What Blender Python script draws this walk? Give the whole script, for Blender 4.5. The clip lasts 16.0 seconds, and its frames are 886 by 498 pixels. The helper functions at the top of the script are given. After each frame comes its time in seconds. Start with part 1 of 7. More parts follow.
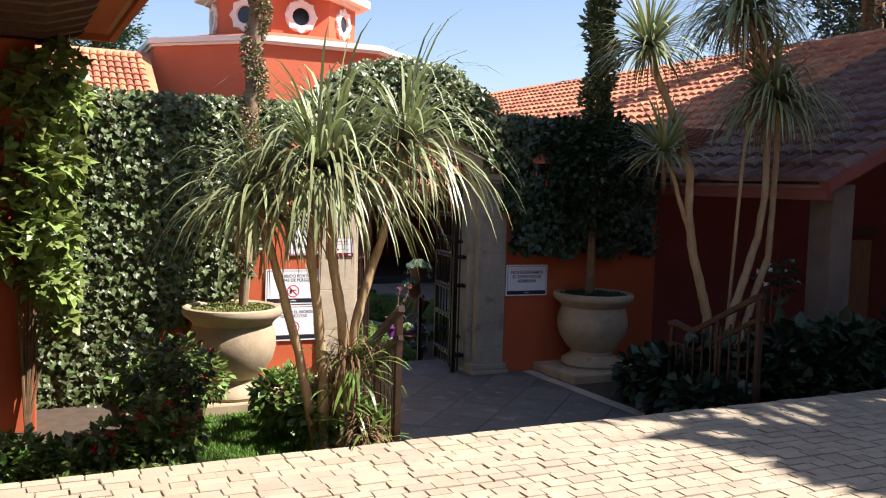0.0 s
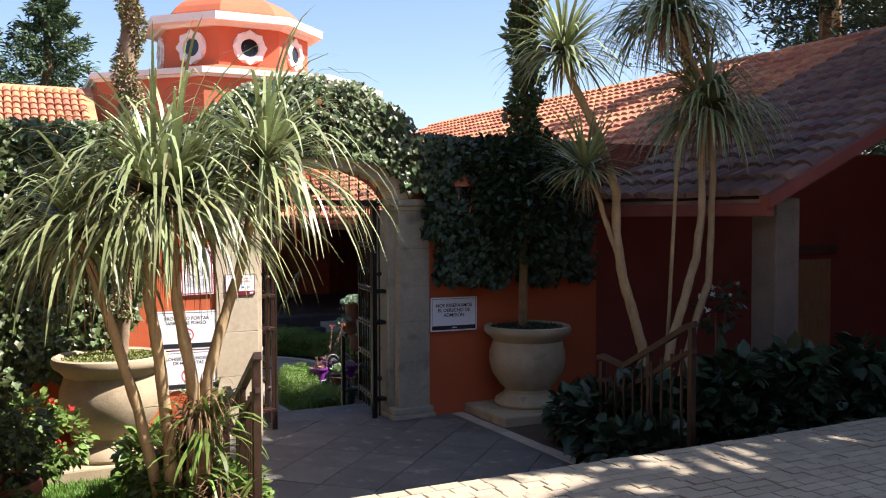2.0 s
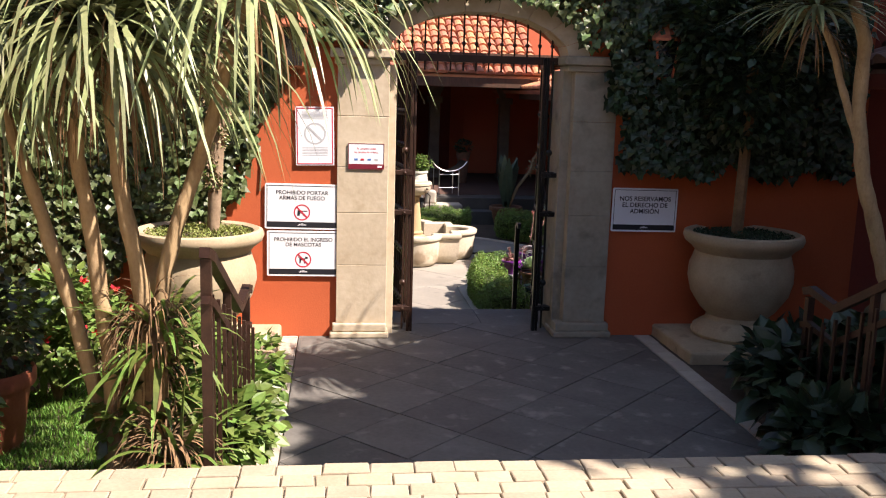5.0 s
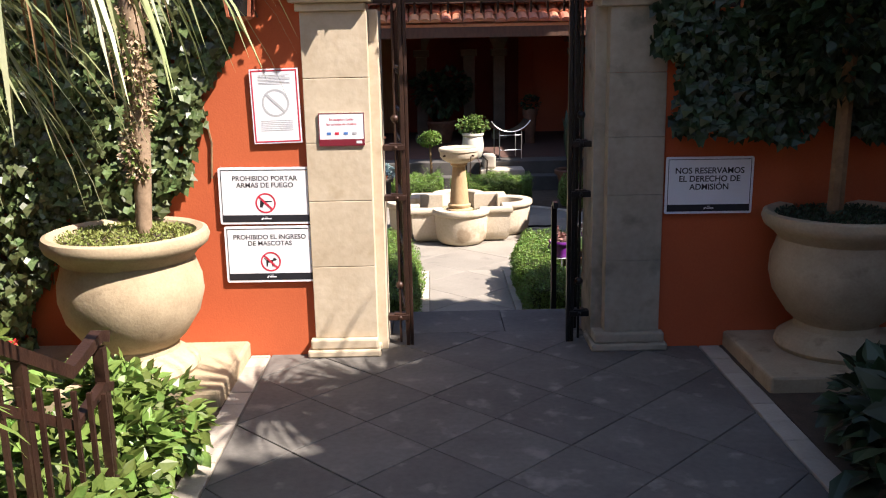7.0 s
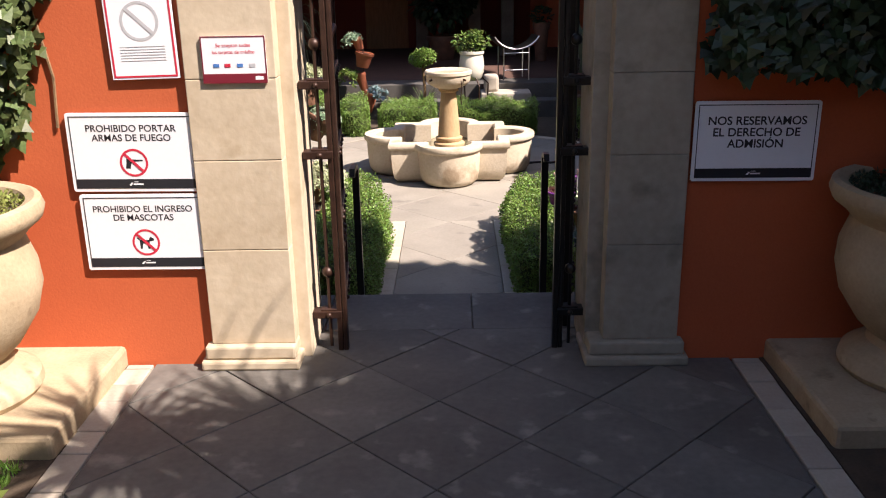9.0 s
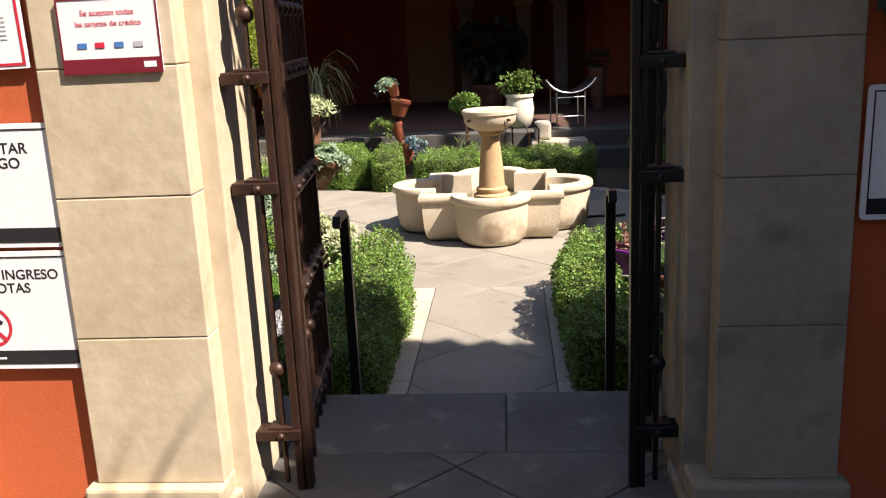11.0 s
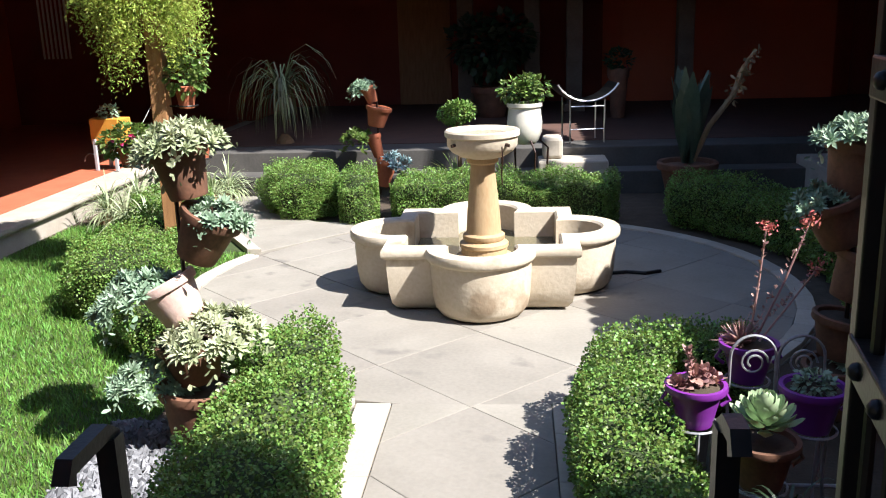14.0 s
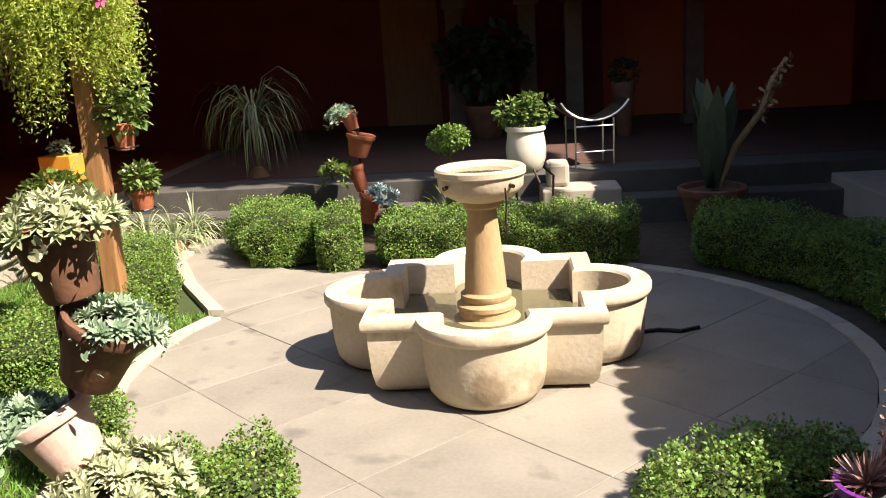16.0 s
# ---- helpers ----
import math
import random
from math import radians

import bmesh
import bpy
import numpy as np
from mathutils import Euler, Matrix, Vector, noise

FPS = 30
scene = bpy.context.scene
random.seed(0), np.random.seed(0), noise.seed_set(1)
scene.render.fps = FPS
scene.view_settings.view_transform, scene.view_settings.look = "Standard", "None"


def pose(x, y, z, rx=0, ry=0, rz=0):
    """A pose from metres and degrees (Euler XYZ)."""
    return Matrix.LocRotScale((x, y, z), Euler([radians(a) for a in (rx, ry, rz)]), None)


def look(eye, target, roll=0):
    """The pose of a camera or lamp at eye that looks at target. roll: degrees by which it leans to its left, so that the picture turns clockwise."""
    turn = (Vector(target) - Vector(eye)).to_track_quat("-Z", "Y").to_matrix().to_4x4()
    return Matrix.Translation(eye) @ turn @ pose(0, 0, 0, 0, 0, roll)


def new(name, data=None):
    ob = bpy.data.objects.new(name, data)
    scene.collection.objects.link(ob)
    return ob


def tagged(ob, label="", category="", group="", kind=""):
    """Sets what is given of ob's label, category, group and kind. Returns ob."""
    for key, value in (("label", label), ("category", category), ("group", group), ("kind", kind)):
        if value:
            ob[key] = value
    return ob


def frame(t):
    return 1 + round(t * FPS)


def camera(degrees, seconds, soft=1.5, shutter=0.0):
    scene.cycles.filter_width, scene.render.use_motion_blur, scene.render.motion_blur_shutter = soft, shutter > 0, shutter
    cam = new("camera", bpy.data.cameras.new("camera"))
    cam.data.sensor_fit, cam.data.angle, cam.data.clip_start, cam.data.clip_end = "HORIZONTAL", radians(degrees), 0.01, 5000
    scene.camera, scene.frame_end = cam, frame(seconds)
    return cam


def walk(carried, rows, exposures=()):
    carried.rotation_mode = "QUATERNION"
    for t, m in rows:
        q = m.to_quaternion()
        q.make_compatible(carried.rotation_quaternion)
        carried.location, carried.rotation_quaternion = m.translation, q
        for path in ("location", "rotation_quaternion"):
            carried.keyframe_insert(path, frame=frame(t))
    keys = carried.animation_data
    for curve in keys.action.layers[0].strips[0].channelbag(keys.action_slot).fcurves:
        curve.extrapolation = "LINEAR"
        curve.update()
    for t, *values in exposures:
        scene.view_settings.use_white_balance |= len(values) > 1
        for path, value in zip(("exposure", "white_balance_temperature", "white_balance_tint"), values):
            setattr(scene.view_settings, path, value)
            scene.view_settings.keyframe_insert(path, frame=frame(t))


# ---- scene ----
cam = camera(52.6, 16.0, soft=1.1)
METRES, EYE, TILT, LEAN, TURN = 12.0, 2.18, 0.0, 0.0, -25.9
ROWS = [
    (0.0, 0.0, 0.0, 0.0, 0.12, -4.11, -1.64),
    (0.5, 0.01, 0.0181, -0.0006, -2.7, -1.36, 0.26),
    (1.0, 0.0246, 0.0338, -0.001, -2.93, -0.28, 1.65),
    (1.5, 0.0454, 0.0499, -0.0025, 1.13, -1.21, 0.22),
    (2.0, 0.0599, 0.0718, -0.0042, -0.96, -2.03, 0.13),
    (2.5, 0.0731, 0.0966, -0.0051, -2.02, -3.33, -0.09),
    (3.0, 0.0931, 0.1185, -0.0069, 4.52, -4.78, -1.49),
    (3.5, 0.1091, 0.1477, -0.0089, 6.06, -5.33, -1.25),
    (4.0, 0.1239, 0.1803, -0.0103, 9.71, -6.15, -0.73),
    (4.5, 0.1402, 0.2124, -0.0126, 15.54, -8.21, -1.88),
    (7.0, 0.156, 0.39, -0.0166, 25.05, -12.76, 1.07),
    (7.5, 0.1478, 0.427, -0.0177, 24.62, -14.25, 1.64),
    (8.0, 0.1414, 0.4603, -0.02, 25.6, -15.27, 0.91),
    (8.5, 0.1384, 0.4929, -0.0206, 27.44, -16.14, 0.07),
    (9.0, 0.1268, 0.5271, -0.0223, 26.4, -18.24, 0.99),
    (11.5, 0.0738, 0.6777, -0.0626, 31.74, -12.9, 2.31),
    (12.0, 0.0649, 0.7113, -0.0611, 34.27, -12.11, 1.33),
    (12.5, 0.0441, 0.7418, -0.0586, 34.22, -11.12, 2.78),
    (13.0, 0.0299, 0.7687, -0.061, 36.48, -11.44, 2.55),
    (13.5, 0.017, 0.7986, -0.0615, 36.24, -13.18, 1.37),
    (14.0, 0.0029, 0.8184, -0.0618, 30.4, -14.39, 1.69),
    (14.5, -0.0053, 0.8378, -0.0621, 30.32, -15.17, 3.86),
    (15.0, -0.0141, 0.8567, -0.0633, 31.26, -15.39, 5.62),
    (15.5, -0.0332, 0.8811, -0.0617, 28.7, -14.25, 5.89),
    (16.0, -0.0443, 0.9026, -0.0614, 29.71, -13.59, 3.4),
]
EXPOSURES = [
    (0.0, 1.23, 6250, 17), (1.0, 1.4, 6200, 13), (2.0, 1.4, 6200, 16), (2.5, 1.43, 6630, 21), (3.0, 1.5, 6780, 23), (3.5, 1.4, 6830, 23), (4.5, 1.38, 6730, 21),
    (7.0, 1.43, 6430, 18), (7.5, 1.43, 6380, 18), (8.5, 1.28, 6480, 20), (9.0, 1.26, 6630, 21), (11.5, 1.26, 6800, 15), (12.0, 1.3, 6800, 17), (12.5, 1.35, 6900, 18),
    (13.0, 1.4, 6300, 17), (13.5, 1.4, 6000, 12), (14.0, 1.4, 5850, 12), (14.5, 1.38, 5850, 13), (15.0, 1.35, 6600, 14), (15.5, 1.3, 7000, 15), (16.0, 1.3, 7000, 14),
]
walk(cam, [(t, pose(0, 0, EYE, TILT, LEAN, TURN) @ pose(METRES * x, METRES * y, METRES * z, 90 + pitch, roll, yaw)) for t, x, y, z, yaw, pitch, roll in ROWS], EXPOSURES)

# ---- light ----
SUN = Vector((0.562, -0.312, 0.766)).normalized()
world = bpy.data.worlds.new("sky")
scene.world = world
world.use_nodes = True
wn = world.node_tree
sky = wn.nodes.new("ShaderNodeTexSky")
sky.sky_type, sky.sun_disc = "NISHITA", False
sky.sun_elevation, sky.sun_rotation = radians(50), math.atan2(SUN.x, SUN.y)
wn.links.new(sky.outputs[0], wn.nodes["Background"].inputs[0])
wn.nodes["Background"].inputs[1].default_value = 0.08
sun = new("sun", bpy.data.lights.new("sun", "SUN"))
sun.data.energy, sun.data.angle, sun.data.color = 5.0, radians(0.5), (1.0, 0.93, 0.82)
sun.matrix_world = look(SUN * 40, (0, 0, 0))


# ---- helpers of this scene ----
def link(a, b, tree):
    tree.links.new(a, b)


def surface(name, dark, light, scale=6.0, rough=0.8, bump=0.3, fine=60.0, metal=0.0, vary=0.0, spots=None, spec=0.5, translucent=0.0, stretch=None):
    """A material with two scales of variation, fine relief, and a spread of tone per object or per leaf."""
    m = bpy.data.materials.new(name)
    m.use_nodes = True
    t = m.node_tree
    n = t.nodes
    b = n["Principled BSDF"]
    b.inputs["Roughness"].default_value, b.inputs["Metallic"].default_value = rough, metal
    b.inputs["Specular IOR Level"].default_value = spec
    co = n.new("ShaderNodeTexCoord")
    vec = co.outputs["Object"]
    if vary:
        own, shift, move = n.new("ShaderNodeObjectInfo"), n.new("ShaderNodeMath"), n.new("ShaderNodeVectorMath")
        shift.operation, shift.inputs[1].default_value = "MULTIPLY", 57.0
        link(own.outputs["Random"], shift.inputs[0], t)
        link(vec, move.inputs[0], t), link(shift.outputs[0], move.inputs[1], t)
        vec = move.outputs[0]
    if stretch:
        mp = n.new("ShaderNodeMapping")
        mp.inputs["Scale"].default_value = stretch
        link(vec, mp.inputs[0], t)
        vec = mp.outputs[0]
    big, small = n.new("ShaderNodeTexNoise"), n.new("ShaderNodeTexNoise")
    big.inputs["Scale"].default_value, big.inputs["Detail"].default_value = scale, 6
    small.inputs["Scale"].default_value, small.inputs["Detail"].default_value = fine, 4
    link(vec, big.inputs["Vector"], t), link(vec, small.inputs["Vector"], t)
    ramp = n.new("ShaderNodeValToRGB")
    ramp.color_ramp.elements[0].position, ramp.color_ramp.elements[1].position = 0.3, 0.72
    ramp.color_ramp.elements[0].color, ramp.color_ramp.elements[1].color = (*dark, 1), (*light, 1)
    mixv = n.new("ShaderNodeMath")
    mixv.operation = "MULTIPLY_ADD"
    mixv.inputs[1].default_value, mixv.inputs[2].default_value = 0.35, 0.0
    link(small.outputs[0], mixv.inputs[0], t)
    add = n.new("ShaderNodeMath")
    add.operation = "MULTIPLY_ADD"
    add.inputs[1].default_value = 0.65
    link(big.outputs[0], add.inputs[0], t), link(mixv.outputs[0], add.inputs[2], t)
    link(add.outputs[0], ramp.inputs[0], t)
    colour = ramp.outputs[0]
    if vary:
        info = n.new("ShaderNodeObjectInfo")
        geo = n.new("ShaderNodeNewGeometry")
        tot = n.new("ShaderNodeMath")
        tot.operation = "ADD"
        link(info.outputs["Random"], tot.inputs[0], t), link(geo.outputs["Random Per Island"], tot.inputs[1], t)
        fr = n.new("ShaderNodeMath")
        fr.operation = "FRACT"
        link(tot.outputs[0], fr.inputs[0], t)
        rng = n.new("ShaderNodeMapRange")
        rng.inputs["To Min"].default_value, rng.inputs["To Max"].default_value = 1 - vary, 1 + vary
        link(fr.outputs[0], rng.inputs["Value"], t)
        hsv = n.new("ShaderNodeHueSaturation")
        link(rng.outputs[0], hsv.inputs["Value"], t), link(colour, hsv.inputs["Color"], t)
        hr = n.new("ShaderNodeMapRange")
        hr.inputs["To Min"].default_value, hr.inputs["To Max"].default_value = 0.5 - vary * 0.06, 0.5 + vary * 0.06
        link(fr.outputs[0], hr.inputs["Value"], t), link(hr.outputs[0], hsv.inputs["Hue"], t)
        colour = hsv.outputs[0]
    if spots:
        sc, thr, scol = spots
        st = n.new("ShaderNodeTexNoise")
        st.inputs["Scale"].default_value, st.inputs["Detail"].default_value = sc, 8
        link(vec, st.inputs["Vector"], t)
        sr = n.new("ShaderNodeMapRange")
        sr.inputs["From Min"].default_value, sr.inputs["From Max"].default_value = thr, thr + 0.12
        link(st.outputs[0], sr.inputs["Value"], t)
        mx = n.new("ShaderNodeMix")
        mx.data_type = "RGBA"
        link(sr.outputs[0], mx.inputs[0], t), link(colour, mx.inputs[6], t)
        mx.inputs[7].default_value = (*scol, 1)
        colour = mx.outputs[2]
    link(colour, b.inputs["Base Color"], t)
    if bump:
        bp = n.new("ShaderNodeBump")
        bp.inputs["Strength"].default_value, bp.inputs["Distance"].default_value = bump, 0.01
        link(add.outputs[0], bp.inputs["Height"], t), link(bp.outputs[0], b.inputs["Normal"], t)
    if translucent:
        tr, ms = n.new("ShaderNodeBsdfTranslucent"), n.new("ShaderNodeMixShader")
        ms.inputs[0].default_value = translucent
        link(colour, tr.inputs[0], t), link(b.outputs[0], ms.inputs[1], t), link(tr.outputs[0], ms.inputs[2], t)
        link(ms.outputs[0], n["Material Output"].inputs[0], t)
    return m


def part(name, bm, material, parent=None, label="", smooth=False):
    """Links a bmesh as one mesh object, under a thing or a part."""
    me = bpy.data.meshes.new(name)
    if smooth:
        for f in bm.faces:
            f.smooth = True
    bm.to_mesh(me)
    bm.free()
    if smooth:
        me.set_sharp_from_angle(angle=radians(42))
    return from_mesh(name, me, material, parent, label)


def from_mesh(name, me, material, parent=None, label=""):
    if material is not None and not me.materials:
        me.materials.append(material)
    ob = new(name, me)
    if parent is not None:
        ob.parent = parent
    if label:
        ob["label"] = label
    return ob


def raw(name, verts, faces, material, parent=None, label="", smooth=False):
    me = bpy.data.meshes.new(name)
    me.from_pydata([tuple(v) for v in verts], [], faces)
    if smooth:
        me.polygons.foreach_set("use_smooth", [True] * len(me.polygons))
    me.update()
    return from_mesh(name, me, material, parent, label)


def base(name, x=0, y=0, z=0, rz=0, label="", category="", group="", rx=0, ry=0):
    """An Empty at a thing's foot."""
    e = new(name)
    e.matrix_world = pose(x, y, z, rx, ry, rz)
    e.empty_display_size = 0.1
    return tagged(e, label, category, group)


def box(bm, x0, x1, y0, y1, z0, z1, bevel=0.0, seg=2, m=None):
    g = bmesh.ops.create_cube(bm, size=1.0)
    vs = g["verts"]
    bmesh.ops.transform(bm, matrix=Matrix.Translation(((x0 + x1) / 2, (y0 + y1) / 2, (z0 + z1) / 2)) @ Matrix.Diagonal((x1 - x0, y1 - y0, z1 - z0, 1)), verts=vs)
    if m is not None:
        bmesh.ops.transform(bm, matrix=m, verts=vs)
    if bevel:
        es = list({e for v in vs for e in v.link_edges})
        bmesh.ops.bevel(bm, geom=es, offset=bevel, segments=seg, affect="EDGES", profile=0.5)
    return bm


def boxed(*a, **k):
    return box(bmesh.new(), *a, **k)


def lathe(profile, n=32, bm=None, cx=0, cy=0, lump=0.0):
    """A turned shape from (radius, height) pairs, bottom to top."""
    bm = bm or bmesh.new()
    rings = []
    for j, (r, z) in enumerate(profile):
        ring = []
        for i in range(n):
            a = 2 * math.pi * i / n
            q = r * (1 + lump * noise.noise((math.cos(a) * 2, math.sin(a) * 2, z * 5)))
            ring.append(bm.verts.new((cx + q * math.cos(a), cy + q * math.sin(a), z)))
        rings.append(ring)
    for a, b in zip(rings, rings[1:]):
        for i in range(n):
            bm.faces.new((a[i], a[(i + 1) % n], b[(i + 1) % n], b[i]))
    bm.faces.new(list(reversed(rings[0])))
    bm.faces.new(rings[-1])
    return bm


def tube(points, radii, n=8, bm=None, square=False, closed=False):
    """A bar or limb along points; radii is one number or one for each point."""
    bm = bm or bmesh.new()
    pts = [Vector(p) for p in points]
    if not hasattr(radii, "__len__"):
        radii = [radii] * len(pts)
    rings, side = [], None
    k = 4 if square else n
    for i, p in enumerate(pts):
        d = (pts[min(i + 1, len(pts) - 1)] - pts[max(i - 1, 0)]).normalized()
        if side is None:
            up = Vector((0, 0, 1)) if abs(d.z) < 0.9 else Vector((1, 0, 0))
            side = d.cross(up).normalized()
        side = (side - d * side.dot(d)).normalized()
        other = d.cross(side)
        ring = []
        for j in range(k):
            a = 2 * math.pi * (j + (0.5 if square else 0)) / k
            q = radii[i] * (1.414 if square else 1)
            ring.append(bm.verts.new(p + side * (q * math.cos(a)) + other * (q * math.sin(a))))
        rings.append(ring)
    for a, b in zip(rings, rings[1:]):
        for j in range(k):
            bm.faces.new((a[j], a[(j + 1) % k], b[(j + 1) % k], b[j]))
    if closed:
        for j in range(k):
            bm.faces.new((rings[-1][j], rings[-1][(j + 1) % k], rings[0][(j + 1) % k], rings[0][j]))
    else:
        bm.faces.new(list(reversed(rings[0])))
        bm.faces.new(rings[-1])
    return bm


def prism(outline, z0, z1, bm=None):
    """A solid with a flat outline, from z0 to z1."""
    bm = bm or bmesh.new()
    lo = [bm.verts.new((x, y, z0)) for x, y in outline]
    hi = [bm.verts.new((x, y, z1)) for x, y in outline]
    n = len(lo)
    for i in range(n):
        bm.faces.new((lo[i], lo[(i + 1) % n], hi[(i + 1) % n], hi[i]))
    bm.faces.new(list(reversed(lo)))
    bm.faces.new(hi)
    bmesh.ops.recalc_face_normals(bm, faces=bm.faces)
    return bm


RNG = np.random.default_rng(5)
# outlines of single leaves in the unit square, y along the leaf
DIAMOND = [(0, 0), (0.32, 0.42), (0, 1), (-0.32, 0.42)]
OVAL = [(0, 0), (0.26, 0.25), (0.3, 0.6), (0, 1), (-0.3, 0.6), (-0.26, 0.25)]
IVY = [(0, 0.1), (0.3, -0.06), (0.5, 0.3), (0.3, 0.5), (0, 1), (-0.3, 0.5), (-0.5, 0.3), (-0.3, -0.06)]


def leaves(points, ways, ups, size, shape=DIAMOND, spread=0.3, fold=0.09):
    """Leaf blades at points, growing along ways, facing ups. Returns verts and faces."""
    p, w, u = np.asarray(points, float), np.asarray(ways, float), np.asarray(ups, float)
    w /= np.linalg.norm(w, axis=1)[:, None] + 1e-9
    s = np.cross(w, u)
    s /= np.linalg.norm(s, axis=1)[:, None] + 1e-9
    up = np.cross(s, w)
    k = size * (1 + spread * RNG.uniform(-1, 1, len(p)))
    out = np.zeros((len(p), len(shape), 3))
    for j, (a, b) in enumerate(shape):
        out[:, j] = p + s * (k * a)[:, None] + w * (k * b)[:, None] + up * (k * (abs(a) * fold * 2 - 0.12 * b * b))[:, None]
    n = len(shape)
    return out.reshape(-1, 3), [tuple(range(i * n, i * n + n)) for i in range(len(p))]


def unit(n):
    v = RNG.normal(size=(n, 3))
    return v / np.linalg.norm(v, axis=1)[:, None]


# ---- materials ----
M_ORANGE = surface("orange_stucco", (0.43, 0.085, 0.026), (0.52, 0.115, 0.036), 1.6, 0.85, 0.25, 90, spots=(2.2, 0.68, (0.36, 0.07, 0.03)))
M_TOWER = surface("tower_stucco", (0.50, 0.115, 0.05), (0.58, 0.15, 0.07), 1.2, 0.85, 0.2, 60)
M_WHITE = surface("white_paint", (0.72, 0.70, 0.66), (0.82, 0.80, 0.76), 3, 0.7, 0.15, 50)
M_STONE = surface("cantera_stone", (0.42, 0.335, 0.225), (0.62, 0.53, 0.39), 2.2, 0.9, 0.55, 20, spots=(3.2, 0.6, (0.36, 0.27, 0.16)))
M_FOUNTAIN = surface("fountain_stone", (0.44, 0.36, 0.25), (0.62, 0.54, 0.42), 2.4, 0.9, 0.7, 36, spots=(3.6, 0.57, (0.33, 0.25, 0.165)))
M_COLUMN = surface("column_stone", (0.36, 0.235, 0.115), (0.54, 0.39, 0.22), 5, 0.75, 0.35, 60, stretch=(1, 1, 0.35))
M_POTSTONE = surface("pot_stone", (0.32, 0.245, 0.15), (0.49, 0.39, 0.255), 5, 0.88, 0.45, 60, spots=(7, 0.62, (0.24, 0.18, 0.11)))
M_SLAB = surface("slab_stone", (0.098, 0.091, 0.08), (0.175, 0.163, 0.143), 3.0, 0.82, 0.45, 30, vary=0.13, spots=(6.0, 0.6, (0.235, 0.22, 0.19)))
M_SETTJOINT = surface("sett_joint", (0.25, 0.205, 0.145), (0.36, 0.305, 0.225), 8, 0.95, 0.4, 60)
M_CORAL = surface("coral_petal", (0.42, 0.10, 0.08), (0.58, 0.20, 0.15), 8, 0.5, 0.0, 60, vary=0.3)
M_SHAGGY = surface("shaggy_fibre", (0.22, 0.155, 0.085), (0.45, 0.345, 0.21), 9, 0.95, 0.8, 40, vary=0.3)
# Gate stone made greyer and darker to stand for shade on the right.
M_SHADESTONE = surface("shade_grey_stone", (0.26, 0.23, 0.175), (0.42, 0.375, 0.29), 2.6, 0.92, 0.9, 24, spots=(4.0, 0.55, (0.20, 0.185, 0.14)))
M_RIBBON = surface("ribbon_blade", (0.24, 0.32, 0.13), (0.50, 0.52, 0.34), 5, 0.5, 0.0, 60, vary=0.35, translucent=0.25)
M_GREYIRON = surface("grey_iron", (0.22, 0.22, 0.23), (0.38, 0.38, 0.39), 12, 0.5, 0.2, 70, metal=0.3)
# Stone browned and darkened to carry the shade of porch and arcade.
M_SHADEBROWN = surface("shade_brown_stone", (0.10, 0.075, 0.055), (0.20, 0.155, 0.115), 4, 0.9, 0.5, 40)
# Floor tile and step stone darkened to hold the corridor's shade.
M_SHADETILE = surface("shade_clay_tile", (0.075, 0.04, 0.03), (0.12, 0.06, 0.042), 4, 0.85, 0.2, 60)
M_SHADESTEP = surface("shade_step_stone", (0.06, 0.056, 0.05), (0.11, 0.10, 0.088), 4, 0.9, 0.3, 40)
M_PLAZA = surface("plaza_stone", (0.21, 0.19, 0.158), (0.295, 0.268, 0.225), 2.5, 0.85, 0.3, 45, vary=0.07, spots=(3.5, 0.62, (0.16, 0.145, 0.125)))
M_KERB = surface("kerb_stone", (0.36, 0.31, 0.25), (0.48, 0.43, 0.35), 5, 0.88, 0.4, 60, vary=0.08)
M_JOINT = surface("joint", (0.13, 0.115, 0.092), (0.22, 0.195, 0.16), 8, 0.95, 0.4, 60)
M_PAVE = surface("sidewalk_stone", (0.31, 0.25, 0.17), (0.44, 0.375, 0.275), 2.5, 0.9, 0.5, 60, vary=0.09, spots=(8, 0.66, (0.30, 0.25, 0.2)))
M_SOIL = surface("soil", (0.045, 0.032, 0.02), (0.10, 0.07, 0.045), 9, 0.95, 0.8, 70)
M_TILE = surface("roof_tile", (0.36, 0.125, 0.06), (0.56, 0.25, 0.14), 3, 0.85, 0.4, 40, vary=0.22, spots=(5, 0.66, (0.22, 0.12, 0.08)))
# Roof tile dulled and darkened, so tree shade is part of its colour.
M_SHADEROOF = surface("shade_roof_tile", (0.13, 0.075, 0.06), (0.25, 0.145, 0.115), 3, 0.9, 0.4, 40, vary=0.25, spots=(4, 0.6, (0.10, 0.085, 0.075)))
M_REDTILE = surface("red_floor_tile", (0.40, 0.10, 0.045), (0.50, 0.15, 0.07), 4, 0.7, 0.2, 60, vary=0.08)
# Wall red darkened so the shade under the roofs is in the colour.
M_SHADEDARKRED = surface("shade_dark_red_wall", (0.18, 0.033, 0.02), (0.25, 0.048, 0.028), 1.5, 0.85, 0.25, 70)
M_IRON = surface("brown_iron", (0.022, 0.010, 0.007), (0.06, 0.028, 0.017), 14, 0.45, 0.3, 90, metal=0.3)
M_BLACK = surface("black_iron", (0.008, 0.008, 0.008), (0.018, 0.017, 0.016), 14, 0.4, 0.2, 90, metal=0.4)
M_WOOD = surface("wood", (0.24, 0.11, 0.04), (0.42, 0.22, 0.09), 5, 0.65, 0.4, 50, stretch=(6, 6, 0.8))
